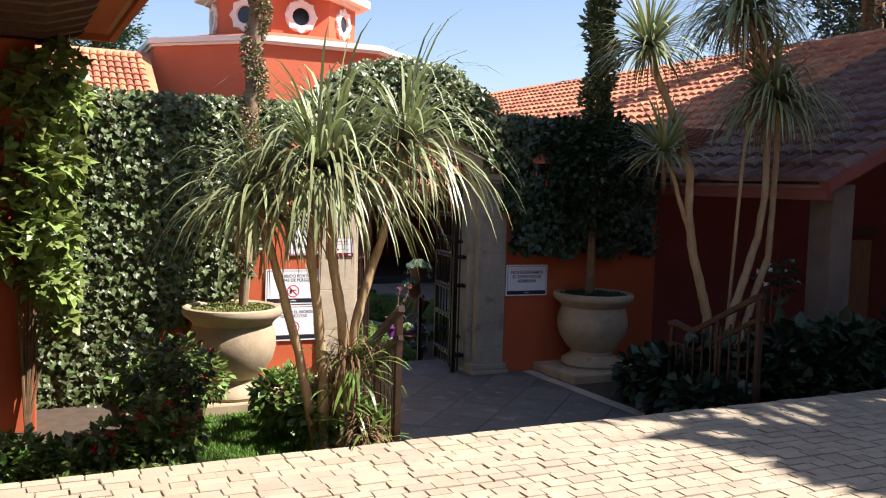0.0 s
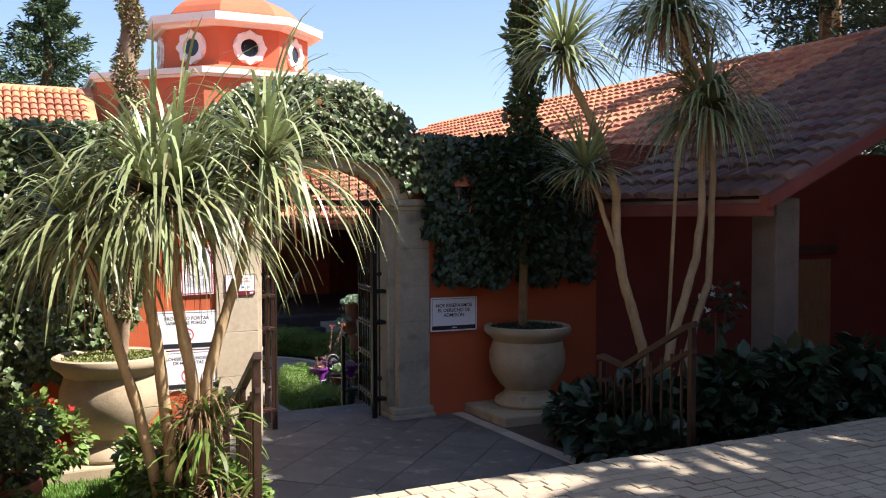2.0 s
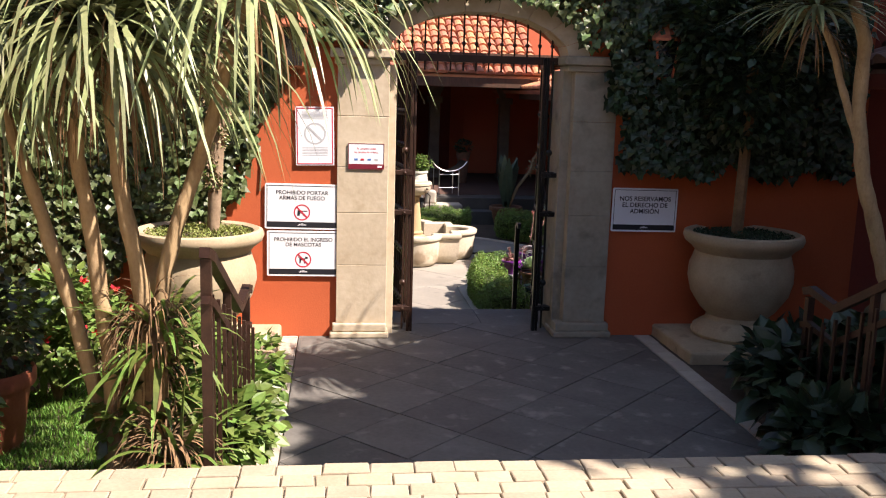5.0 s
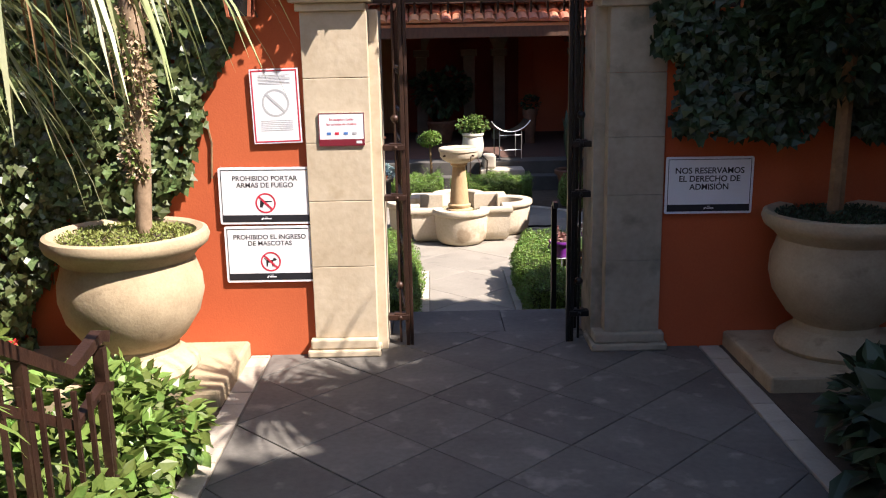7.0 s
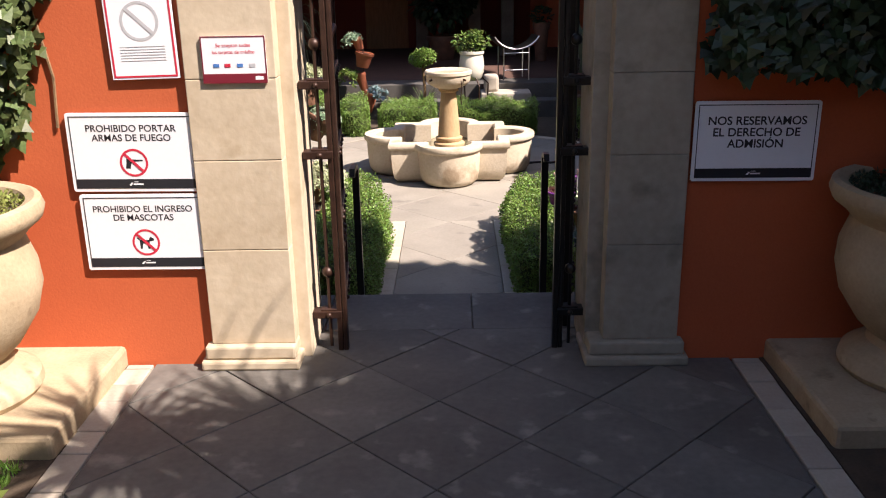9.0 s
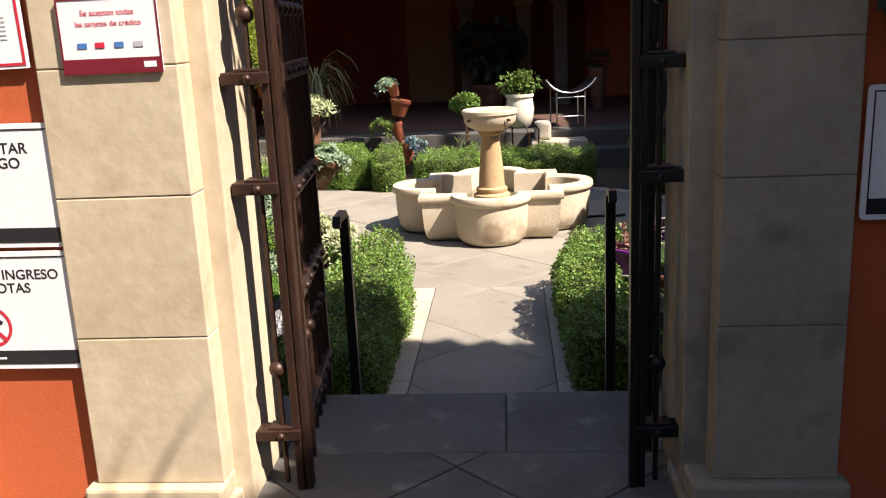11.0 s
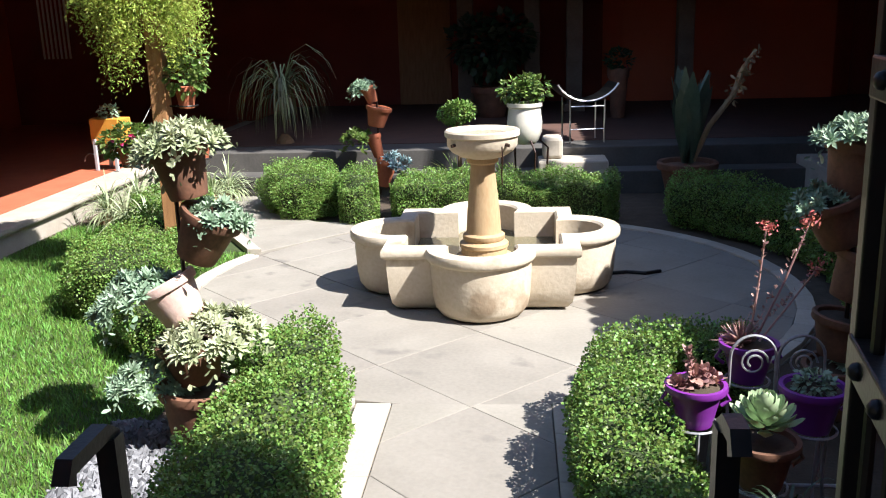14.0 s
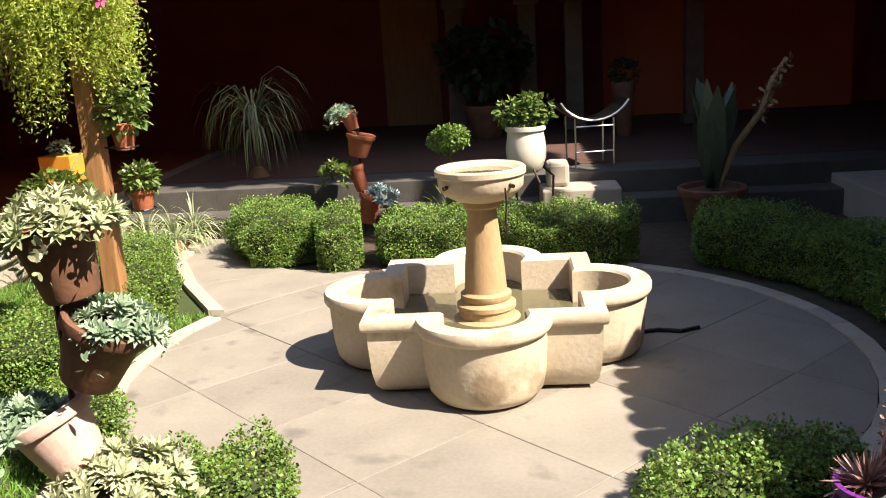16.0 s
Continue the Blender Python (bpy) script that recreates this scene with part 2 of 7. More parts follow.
M_DARKWOOD = surface("dark_wood", (0.05, 0.022, 0.012), (0.11, 0.05, 0.025), 5, 0.6, 0.4, 50, stretch=(4, 4, 1))
M_TERRA = surface("terracotta", (0.34, 0.09, 0.04), (0.46, 0.15, 0.07), 8, 0.8, 0.3, 60, spots=(9, 0.66, (0.5, 0.32, 0.24)))
M_PALETERRA = surface("pale_terracotta", (0.55, 0.36, 0.29), (0.70, 0.53, 0.46), 8, 0.85, 0.3, 60, spots=(8, 0.6, (0.45, 0.18, 0.1)))
M_OLDTERRA = surface("weathered_terracotta", (0.10, 0.05, 0.03), (0.24, 0.11, 0.06), 8, 0.8, 0.3, 60)
M_PURPLE = surface("purple_plastic", (0.17, 0.025, 0.25), (0.21, 0.035, 0.30), 6, 0.35, 0.05, 60)
M_GREENPL = surface("green_plastic", (0.015, 0.05, 0.05), (0.025, 0.07, 0.07), 6, 0.4, 0.05, 60)
M_CERAMIC = surface("cream_ceramic", (0.62, 0.58, 0.48), (0.74, 0.70, 0.60), 6, 0.4, 0.15, 60)
M_YELLOW = surface("yellow_paint", (0.62, 0.27, 0.03), (0.72, 0.34, 0.05), 6, 0.6, 0.1, 60)
M_SIGN = surface("white_sign", (0.76, 0.77, 0.79), (0.82, 0.83, 0.85), 3, 0.35, 0.02, 60)
M_INK = surface("black_ink", (0.012, 0.013, 0.018), (0.02, 0.021, 0.027), 5, 0.45, 0.0, 60)
M_REDINK = surface("red_ink", (0.52, 0.02, 0.05), (0.58, 0.03, 0.06), 5, 0.45, 0.0, 60)
M_MAROON = surface("maroon_ink", (0.16, 0.012, 0.025), (0.19, 0.016, 0.03), 5, 0.4, 0.0, 60)
M_GREYINK = surface("grey_ink", (0.42, 0.43, 0.45), (0.48, 0.49, 0.5), 5, 0.5, 0.0, 60)
M_BLUEINK = surface("blue_ink", (0.05, 0.15, 0.42), (0.08, 0.22, 0.5), 5, 0.5, 0.0, 60)
M_IVY = surface("ivy_leaf", (0.045, 0.075, 0.022), (0.15, 0.185, 0.07), 20, 0.42, 0.1, 90, vary=0.5, translucent=0.12)
M_IVYNEW = surface("young_ivy_leaf", (0.15, 0.21, 0.045), (0.29, 0.36, 0.10), 20, 0.4, 0.1, 90, vary=0.35, translucent=0.25)
M_HEDGE = surface("box_leaf", (0.085, 0.165, 0.026), (0.27, 0.39, 0.085), 12, 0.42, 0.0, 60, vary=0.5, translucent=0.3)
M_SHADECORE = surface("hedge_shade_core", (0.022, 0.036, 0.009), (0.05, 0.07, 0.018), 30, 0.95, 0.4, 60)
M_SHRUB = surface("shrub_leaf", (0.085, 0.145, 0.028), (0.20, 0.28, 0.065), 9, 0.4, 0.0, 60, vary=0.4, translucent=0.22)
M_GRASS = surface("grass_blade", (0.095, 0.215, 0.03), (0.20, 0.35, 0.06), 3, 0.55, 0.0, 60, vary=0.4, translucent=0.25)
M_FERN = surface("fern_leaf", (0.27, 0.36, 0.045), (0.50, 0.56, 0.11), 6, 0.5, 0.0, 60, vary=0.35, translucent=0.38)
M_YUCCA = surface("ponytail_leaf", (0.155, 0.195, 0.075), (0.35, 0.38, 0.185), 3, 0.42, 0.0, 60, vary=0.4, translucent=0.15)
M_TRUNK = surface("pale_trunk", (0.24, 0.16, 0.08), (0.46, 0.33, 0.175), 7, 0.9, 0.7, 40, stretch=(2, 2, 1))
M_BARK = surface("bark", (0.12, 0.07, 0.035), (0.28, 0.17, 0.08), 8, 0.95, 0.9, 40)
M_SUCC = surface("pale_succulent", (0.17, 0.27, 0.17), (0.34, 0.43, 0.29), 6, 0.5, 0.0, 60, vary=0.2, translucent=0.08)
M_SUCCY = surface("yellow_succulent", (0.26, 0.32, 0.15), (0.47, 0.48, 0.31), 6, 0.5, 0.0, 60, vary=0.2, translucent=0.08)
M_SUCCP = surface("pink_succulent", (0.30, 0.16, 0.14), (0.46, 0.28, 0.24), 6, 0.5, 0.0, 60, vary=0.3)
M_SUCCG = surface("green_rosette", (0.28, 0.38, 0.22), (0.42, 0.52, 0.30), 6, 0.45, 0.0, 60, vary=0.12)
M_BLUEF = surface("blue_fescue", (0.22, 0.34, 0.36), (0.36, 0.48, 0.48), 6, 0.5, 0.0, 60, vary=0.2)
M_PINE = surface("pine_needle", (0.04, 0.075, 0.03), (0.095, 0.14, 0.055), 3, 0.6, 0.0, 60, vary=0.4, translucent=0.1)
# Leaf green taken near black, putting shade into plants of dim places.
M_DARKSHADELEAF = surface("dark_shade_leaf", (0.014, 0.03, 0.012), (0.035, 0.06, 0.02), 9, 0.45, 0.0, 60, vary=0.4)
M_RED = surface("red_petal", (0.62, 0.02, 0.03), (0.75, 0.05, 0.05), 9, 0.5, 0.0, 60, vary=0.2, translucent=0.2)
M_PINK = surface("pink_petal", (0.60, 0.06, 0.22), (0.72, 0.10, 0.30), 9, 0.5, 0.0, 60, vary=0.2)
M_GRAVEL = surface("grey_gravel", (0.12, 0.12, 0.13), (0.27, 0.27, 0.28), 6, 0.9, 0.4, 60, vary=0.4)
M_WATER = surface("water", (0.10, 0.09, 0.05), (0.16, 0.14, 0.08), 3, 0.06, 0.05, 30)
M_METAL = surface("bare_metal", (0.5, 0.5, 0.5), (0.65, 0.65, 0.65), 9, 0.3, 0.05, 60, metal=0.9)
M_GLASS = surface("dark_glass", (0.01, 0.01, 0.012), (0.02, 0.02, 0.022), 4, 0.08, 0.0, 30)
M_HILL = surface("far_ground", (0.10, 0.10, 0.05), (0.2, 0.18, 0.1), 0.05, 0.95, 0.0, 3)

# levels: gate forecourt 0, courtyard F, sidewalk S
F, S = -0.44, 0.46
WALL_Y, WALL_B = 9.06, 9.48
GX0, GX1, GCX = 3.34, 4.855, 4.06


# ---- ground and levels ----
def structure(name, bm, material, label, smooth=False, parent=None):
    return tagged(part(name, bm, material, parent, smooth=smooth), label, name.split("_")[0], "", "structure")


structure("ground", prism([(-900, -900), (900, -900), (900, 900), (-900, 900)], -1.0, -0.62), M_HILL, "dry earth reaching to the horizon around the house")
garden = structure("ground_garden", boxed(-3.5, 2.5, 5.5, 9.1, -0.6, 0.0), M_SOIL, "dark soil of the garden bed by the gate")
structure("ground_bed", boxed(5.62, 14.0, 5.5, 9.1, -0.6, 0.0), M_SOIL, "dark soil of the shaded planting bed")
structure("ground_courtyard", boxed(-0.3, 12.0, 9.48, 21.0, -0.6, F - 0.03), M_SOIL, "dark soil of the courtyard beds")
sidewalk = structure("pavement_sidewalk", boxed(-14, 22, -14, 5.44, -0.6, S - 0.016), M_SETTJOINT, "sunlit sidewalk of stamped stone setts")
forecourt = structure("floor_forecourt", boxed(2.5, 5.62, 5.44, 9.99, -0.6, -0.02), M_JOINT, "grey stone slab forecourt before the gate")

# steps from the sidewalk down to the forecourt, and from the gate down to the courtyard
st = bmesh.new()
for i in range(3):
    box(st, 2.66, 5.46, 5.44 + 0.3 * i, 5.74 + 0.3 * i, -0.02, S - 0.153 * (i + 1) + (0.0 if i < 2 else 0.0), 0.012)
structure("floor_steps", st, M_SLAB, "grey stone steps down from the sidewalk")
st = bmesh.new()
for i in range(3):
    box(st, 2.9, 5.2, 9.99 + 0.3 * i, 10.3 + 0.3 * i, -0.6, -0.147 * (i + 1) + (0.002 if i == 2 else 0.0), 0.012)
structure("floor_courtyard_steps", st, M_SLAB, "grey stone steps down into the courtyard")

# ---- gate wall with its arched opening ----
def arch_z(x, half=0.75, spring=2.27, rise=0.37):
    q = max(0.0, 1 - ((x - GCX) / half) ** 2)
    return spring + rise * math.sqrt(q)


def gate_wall():
    bm = bmesh.new()
    steps = [GX0 + (GX1 - GX0) * i / 20 for i in range(21)]

    def top(x):
        return 2.85 + 0.5 * math.exp(-((x - GCX) / 0.9) ** 4)
    xs = [-4.5, 0.0, 1.5, 2.4, 2.9] + steps + [5.2, 5.7, 6.6, 7.4]
    xs = sorted(set(xs))
    for a, b in zip(xs, xs[1:]):
        inside = a >= GX0 - 1e-6 and b <= GX1 + 1e-6
        za, zb = (arch_z(a), arch_z(b)) if inside else (-0.6, -0.6)
        v = [bm.verts.new(p) for p in ((a, WALL_Y, za), (b, WALL_Y, zb), (b, WALL_Y, top(b)), (a, WALL_Y, top(a)), (a, WALL_B, za), (b, WALL_B, zb), (b, WALL_B, top(b)), (a, WALL_B, top(a)))]
        for f in ((0, 1, 2, 3), (5, 4, 7, 6), (3, 2, 6, 7), (1, 0, 4, 5)):
            bm.faces.new([v[i] for i in f])
    for x in (GX0, GX1):
        v = [bm.verts.new(p) for p in ((x, WALL_Y, -0.6), (x, WALL_B, -0.6), (x, WALL_B, 2.28), (x, WALL_Y, 2.28))]
        bm.faces.new(v if x == GX0 else v[::-1])
    bmesh.ops.remove_doubles(bm, verts=bm.verts, dist=0.0005)
    return bm


structure("wall_gate", gate_wall(), M_ORANGE, "orange stucco garden wall with an arched gateway")


def pilaster(name, x0, x1, lo, hi, material, label):
    thing = tagged(base(name, (x0 + x1) / 2, 9.0, 0), label, "pilaster", "gate pilasters", "structure")
    cx = (x0 + x1) / 2
    w = (x1 - x0) / 2
    zs = [0.12, 0.60, 1.03, 1.40, 1.80, 2.20]
    for i, (a, b) in enumerate(zip(zs, zs[1:])):
        part("stone_block", boxed(-w + lo, w + hi, 0.03, 0.50, a + 0.0008, b - 0.0008, 0.004), material, thing)
    part("stone_base", box(boxed(-w - 0.03, w + 0.03, -0.01, 0.30, 0.05, 0.12, 0.012), -w - 0.05, w + 0.05, -0.03, 0.30, 0.0, 0.05, 0.012), material, thing)
    part("stone_cap", box(boxed(-w - 0.025, w + 0.025, 0.0, 0.30, 2.20, 2.25, 0.01), -w - 0.06, w + 0.06, -0.04, 0.30, 2.25, 2.32, 0.012), material, thing)
    return thing


pilaster("pillar_left", 2.94, 3.32, 0.0, 0.028, M_STONE, "buff stone pilaster of stacked blocks beside the gate")
pilaster("pillar_right", 4.80, 5.20, 0.04, 0.0, M_SHADESTONE, "grey stone pilaster of stacked blocks beside the gate, darkened for shade")

# The right reveal takes the stone with shade mixed into its colour.
for name, x0, x1, mat in (("trim_reveal_left", 3.30, 3.41, M_STONE), ("trim_reveal_right", 4.765, 4.9, M_SHADESTONE)):
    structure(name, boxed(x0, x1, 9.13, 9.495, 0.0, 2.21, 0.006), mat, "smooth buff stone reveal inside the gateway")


def arch_ring():
    thing = tagged(base("trim_arch", GCX, 9.0, 2.27), "buff stone arch ring over the gateway", "arch", "", "structure")
    n = 9
    for i in range(n):
        bm = bmesh.new()
        vs = []
        for y in (0.02, 0.30):
            for r, k in ((0.0, 0), (0.17, 1)):
                for t in (i, i + 1):
                    a = math.pi * (1 - (t + (0.01 if t == i else -0.01)) / n)
                    vs.append(bm.verts.new(((0.735 + r) * math.cos(a), y, (0.37 + r * 0.95) * math.sin(a))))
        bmesh.ops.convex_hull(bm, input=vs)
        part("arch_stone", bm, M_STONE, thing)


arch_ring()

# ---- roofs ----
def tile_roof(name, o, u, v, lu, lv, label, cut=None, pitch=0.2, run=0.34, pieces=False, tile=None):
    """A slope of barrel tiles from the corner o, lu metres along the eave u and lv metres up the slope v."""
    tile = tile or M_TILE
    o, u, v = Vector(o), Vector(u).normalized(), Vector(v).normalized()
    n = u.cross(v).normalized()
    if n.z < 0:
        n = -n
    thing = tagged(base(name), label, "roof", "", "structure")
    bm = bmesh.new()
    q = [o - n * 0.06, o + u * lu - n * 0.06, o + u * lu + v * lv - n * 0.06, o + v * lv - n * 0.06]
    lo, hi = [bm.verts.new(p - n * 0.08) for p in q], [bm.verts.new(p) for p in q]
    for i in range(4):
        bm.faces.new((lo[i], lo[(i + 1) % 4], hi[(i + 1) % 4], hi[i]))
    bm.faces.new(lo), bm.faces.new(hi)
    bmesh.ops.recalc_face_normals(bm, faces=bm.faces)
    part("roof_deck", bm, tile, thing)
    verts, faces = [], []
    singles, shared = [], []
    rng = random.Random(name)
    for i in range(int(lu / pitch)):
        for j in range(int(lv / run)):
            c = o + u * ((i + 0.5) * pitch + rng.uniform(-0.008, 0.008)) + v * (j * run)
            if cut and not cut(c):
                continue
            tilt = rng.uniform(-0.01, 0.012)
            if pieces and len(singles) < 300 and (o - c).length < 60:
                singles.append(Matrix(((u.x, v.x, n.x, c.x), (u.y, v.y, n.y, c.y), (u.z, v.z, n.z, c.z + tilt), (0, 0, 0, 1))))
                continue
            s = len(verts)
            for e, (d, r, h) in enumerate(((-0.03, 0.5, 0.022), (run, 0.42, -0.012 + tilt))):
                for k in range(6):
                    a = math.pi * k / 5
                    verts.append(c + v * d + u * (math.cos(a) * pitch * r * 1.02) + n * (math.sin(a) * pitch * r * 0.75 + h - 0.03))
            for k in range(5):
                faces.append((s + k, s + k + 1, s + 7 + k, s + 6 + k))
            faces.append((s, s + 1, s + 2, s + 3, s + 4, s + 5))
    if singles:
        tv = []
        for d, r, h in ((-0.03, 0.5, 0.022), (run, 0.42, -0.012)):
            tv += [(math.cos(math.pi * k / 5) * pitch * r * 1.02, d, math.sin(math.pi * k / 5) * pitch * r * 0.75 + h - 0.03) for k in range(6)]
        first = raw("roof_tile", tv, [(k, k + 1, 7 + k, 6 + k) for k in range(5)] + [(0, 1, 2, 3, 4, 5)], tile, thing)
        first.matrix_world = singles[0]
        for m in singles[1:]:
            from_mesh("roof_tile", first.data, tile, thing).matrix_world = m
    if verts:
        raw("roof_tiles", verts, faces, tile, thing)
    for ob in thing.children:
        if ob.name.startswith("roof_tiles"):
            ob["kind"] = "stuff"
    return thing


EZ = 2.42
tile_roof("roof_north", (0.75, 20.3, EZ), (1, 0, 0), (0, 3.2, 1.6), 6.4, 3.6, "red barrel-tile roof over the north corridor", pieces=True)
tile_roof("roof_northwest", (-6.0, 24.2, 4.0), (1, 0, 0), (0, 2.8, 1.75), 9.6, 3.3, "sunlit red barrel-tile roof of a house behind")
tile_roof("roof_west", (0.75, 10.5, EZ), (0, 1, 0), (-3.2, 0, 1.6), 9.9, 3.6, "red barrel-tile roof over the west corridor")
tile_roof("roof_north_corner", (-6.0, 20.3, EZ), (1, 0, 0), (0, 3.2, 1.6), 6.74, 3.6, "red barrel-tile roof at the corridor corner")
tile_roof("roof_east", (6.75, 9.3, 2.14), (0, 1, 0), (5.9, 0, 2.655), 15, 6.95, "red barrel-tile roof over the east corridor")
tile_roof("roof_entrance", (7.2, 6.3, 2.34), (0, 1, 0), (5.9, 0, 2.655), 3.0, 6.5, "grey-brown barrel-tile roof of the entrance wing, darkened for shade", pieces=True, tile=M_SHADEROOF)
beams = bmesh.new()
box(beams, 0.65, 6.9, 20.35, 20.5, EZ - 0.3, EZ - 0.1, 0.01)
box(beams, 0.6, 0.72, 10.5, 20.35, EZ - 0.3, EZ - 0.1, 0.01)
box(beams, 6.85, 7.0, 9.5, 21.2, 1.9, 2.08, 0.01)
structure("trim_eave_beams", beams, M_DARKWOOD, "dark red wooden beams under the courtyard eaves")
M_FASCIA = surface("red_fascia", (0.17, 0.042, 0.03), (0.23, 0.062, 0.042), 3, 0.7, 0.2, 50)
fas = boxed(7.22, 7.32, 6.3, 9.1, 2.13, 2.25, 0.01)
tube([(7.2, 6.3, 2.26), (13.1, 6.3, 4.92)], 0.055, bm=fas, square=True)
structure("trim_fascia", fas, M_FASCIA, "dull red painted fascia boards under the eaves")
# porch roof of the house that the walk starts from
porch = boxed(-6.0, 0.85, -6.0, 8.6, 3.42, 3.50)
structure("ceiling_porch", porch, M_ORANGE, "orange painted underside of the porch roof")
edge = boxed(0.80, 0.86, -6.0, 8.62, 3.36, 3.56, 0.01)
box(edge, -6.0, 0.80, 8.56, 8.62, 3.36, 3.56, 0.01)
structure("trim_porch_fascia", edge, M_ORANGE, "orange painted fascia of the porch roof")
raf = bmesh.new()
for i in range(36):
    y = -5.6 + 0.4 * i
    ends = [[raf.verts.new((x, y + d, z)) for d in (0, 0.12)] for x, z in ((-5.5, 3.27), (0.25, 3.27), (0.55, 3.36), (0.6, 3.42), (-5.5, 3.42))]
    for a, b in zip(ends, ends[1:] + ends[:1]):
        raf.faces.new((a[0], a[1], b[1], b[0]))
    for d in (0, 1):
        raf.faces.new([e[d] for e in ends])
bmesh.ops.recalc_face_normals(raf, faces=raf.faces)
structure("trim_rafters", raf, M_DARKWOOD, "row of dark rafters with cut tips under the porch roof")
tile_roof("roof_porch", (0.9, -6.0, 3.52), (0, 1, 0), (-3.2, 0, 1.2), 14.6, 5.0, "red barrel-tile roof of the porch")
structure("column_porch", boxed(-0.16, 0.2, 8.2, 8.56, -0.6, 3.27, 0.012), M_ORANGE, "orange plastered porch column with vines")
structure("wall_porch", boxed(-4.6, -4.3, -6.0, 8.6, -0.6, 3.3), M_SHADEDARKRED, "dark red wall at the back of the porch")

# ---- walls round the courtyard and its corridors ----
structure("wall_north", box(box(box(boxed(-7, 8.385, 24.6, 24.9, -0.6, 3.9), 8.475, 13, 24.6, 24.9, -0.6, 3.9), 8.385, 8.475, 24.6, 24.9, -0.6, 1.40), 8.385, 8.475, 24.6, 24.9, 2.08, 3.9), M_SHADEDARKRED, "red wall at the back of the north corridor, darkened for shade")
structure("wall_west", boxed(-5.0, -4.7, 9.1, 24.6, -0.6, 3.4), M_ORANGE, "orange stucco wall of the west corridor")
structure("wall_east", boxed(10.8, 11.1, 9.48, 24.6, -0.6, 3.7), M_SHADEDARKRED, "red wall of the east corridor, darkened for shade")
structure("floor_north_corridor", box(boxed(0.3, 10.8, 18.95, 24.6, -0.6, 0.0, 0.01), 0.3, 10.8, 18.6, 18.95, -0.6, F + 0.22, 0.01), M_SHADESTEP, "stone edge and step of the north corridor, darkened for shade")
structure("floor_north_tiles", boxed(0.32, 10.8, 19.5, 24.6, 0.0, 0.006), M_SHADETILE, "clay floor tiles of the north corridor, darkened for shade")
structure("floor_west_corridor", box(boxed(-4.7, -0.16, 9.48, 24.6, -0.6, -0.28, 0.006), -4.7, -0.11, 9.48, 24.59, -0.28, -0.22, 0.02), M_KERB, "pale stone edge of the west terrace with a rounded nosing")
structure("floor_west_tiles", boxed(-4.7, -0.52, 9.48, 24.6, -0.22, -0.213), M_REDTILE, "red clay floor tiles of the west terrace")
structure("floor_east_corridor", boxed(7.4, 10.8, 9.48, 20.75, -0.6, -0.12, 0.012), M_KERB, "stone floor of the east corridor")
structure("ceiling_north", boxed(-4.7, 10.8, 20.5, 24.6, 2.75, 2.82), M_DARKWOOD, "dark wooden ceiling of the north corridor")
structure("ceiling_west", boxed(-4.7, 0.5, 9.48, 20.5, 2.75, 2.82), M_DARKWOOD, "dark wooden ceiling of the west corridor")
# The gate wall's stucco goes on here in the red darkened for shade.
structure("wall_entrance_back", boxed(7.4, 13.0, 9.08, 9.48, -0.6, 3.0), M_SHADEDARKRED, "red wall beside the gate wall, colour darkened for shade")
structure("wall_entrance", boxed(12.7, 13.0, 6.5, 9.08, -0.6, 3.2), M_SHADEDARKRED, "red wall of the entrance wing, colour darkened for shade")
structure("column_entrance", boxed(7.45, 7.75, 6.4, 6.7, -0.6, 2.3, 0.012), M_SHADEBROWN, "stone column under the entrance eave, colour darkened for shade")
entry = tagged(base("door_entrance", 10.9, 9.06, 0.0), "pale wooden panelled door in the shaded porch", "door", "", "structure")
part("leaf", boxed(-0.42, 0.42, -0.05, 0.0, 0.0, 1.55, 0.01), M_WOOD, entry)
for z in (0.2, 0.85):
    part("panel", boxed(-0.28, 0.28, -0.065, -0.045, z, z + 0.55, 0.012), M_WOOD, entry)
part("lintel", boxed(-0.5, 0.5, -0.08, 0.0, 1.62, 1.74, 0.01), M_DARKWOOD, entry)
# Added walls out of view; their height holds back low sky and bounce.
structure("wall_street", boxed(-14, 18, -7.3, -7.0, -0.6, 6.2), M_SHADEDARKRED, "added unseen wall across the street that cuts skylight")
structure("wall_street_end", boxed(17.7, 18.0, -7.0, 6.0, -0.6, 6.2), M_SHADEDARKRED, "added unseen wall closing the street that cuts skylight")

# ---- plaza of the courtyard ----
PX, PY, PR = 4.08, 15.05, 2.24
ring = [(PX + PR * math.cos(2 * math.pi * i / 72), PY + PR * math.sin(2 * math.pi * i / 72)) for i in range(72)]
plaza = structure("floor_plaza", prism(ring, -0.6, F - 0.024), M_JOINT, "round plaza of pale grey stone slabs")
walkway = structure("floor_path", boxed(3.67, 4.49, 10.6, 13.2, -0.6, F - 0.02), M_JOINT, "pale grey stone path from the gate steps")

# ---- fountain ----
def quatrefoil(a, r, c, n=26):
    """A square of half width a with a round lobe of radius r, set c from the middle, on each side."""
    pts = []
    h = math.acos(min(1, (a - c) / r)) if a > c else math.pi / 2
    for k in range(4):
        rot = k * math.pi / 2
        local = [(a, -a)]
        y = math.sqrt(max(0, r * r - (a - c) ** 2))
        t = math.atan2(y, a - c)
        for i in range(n + 1):
            q = -t + 2 * t * i / n
            local.append((c + r * math.cos(q), r * math.sin(q)))
        for x, yy in local:
            pts.append((x * math.cos(rot) - yy * math.sin(rot), x * math.sin(rot) + yy * math.cos(rot)))
    return pts


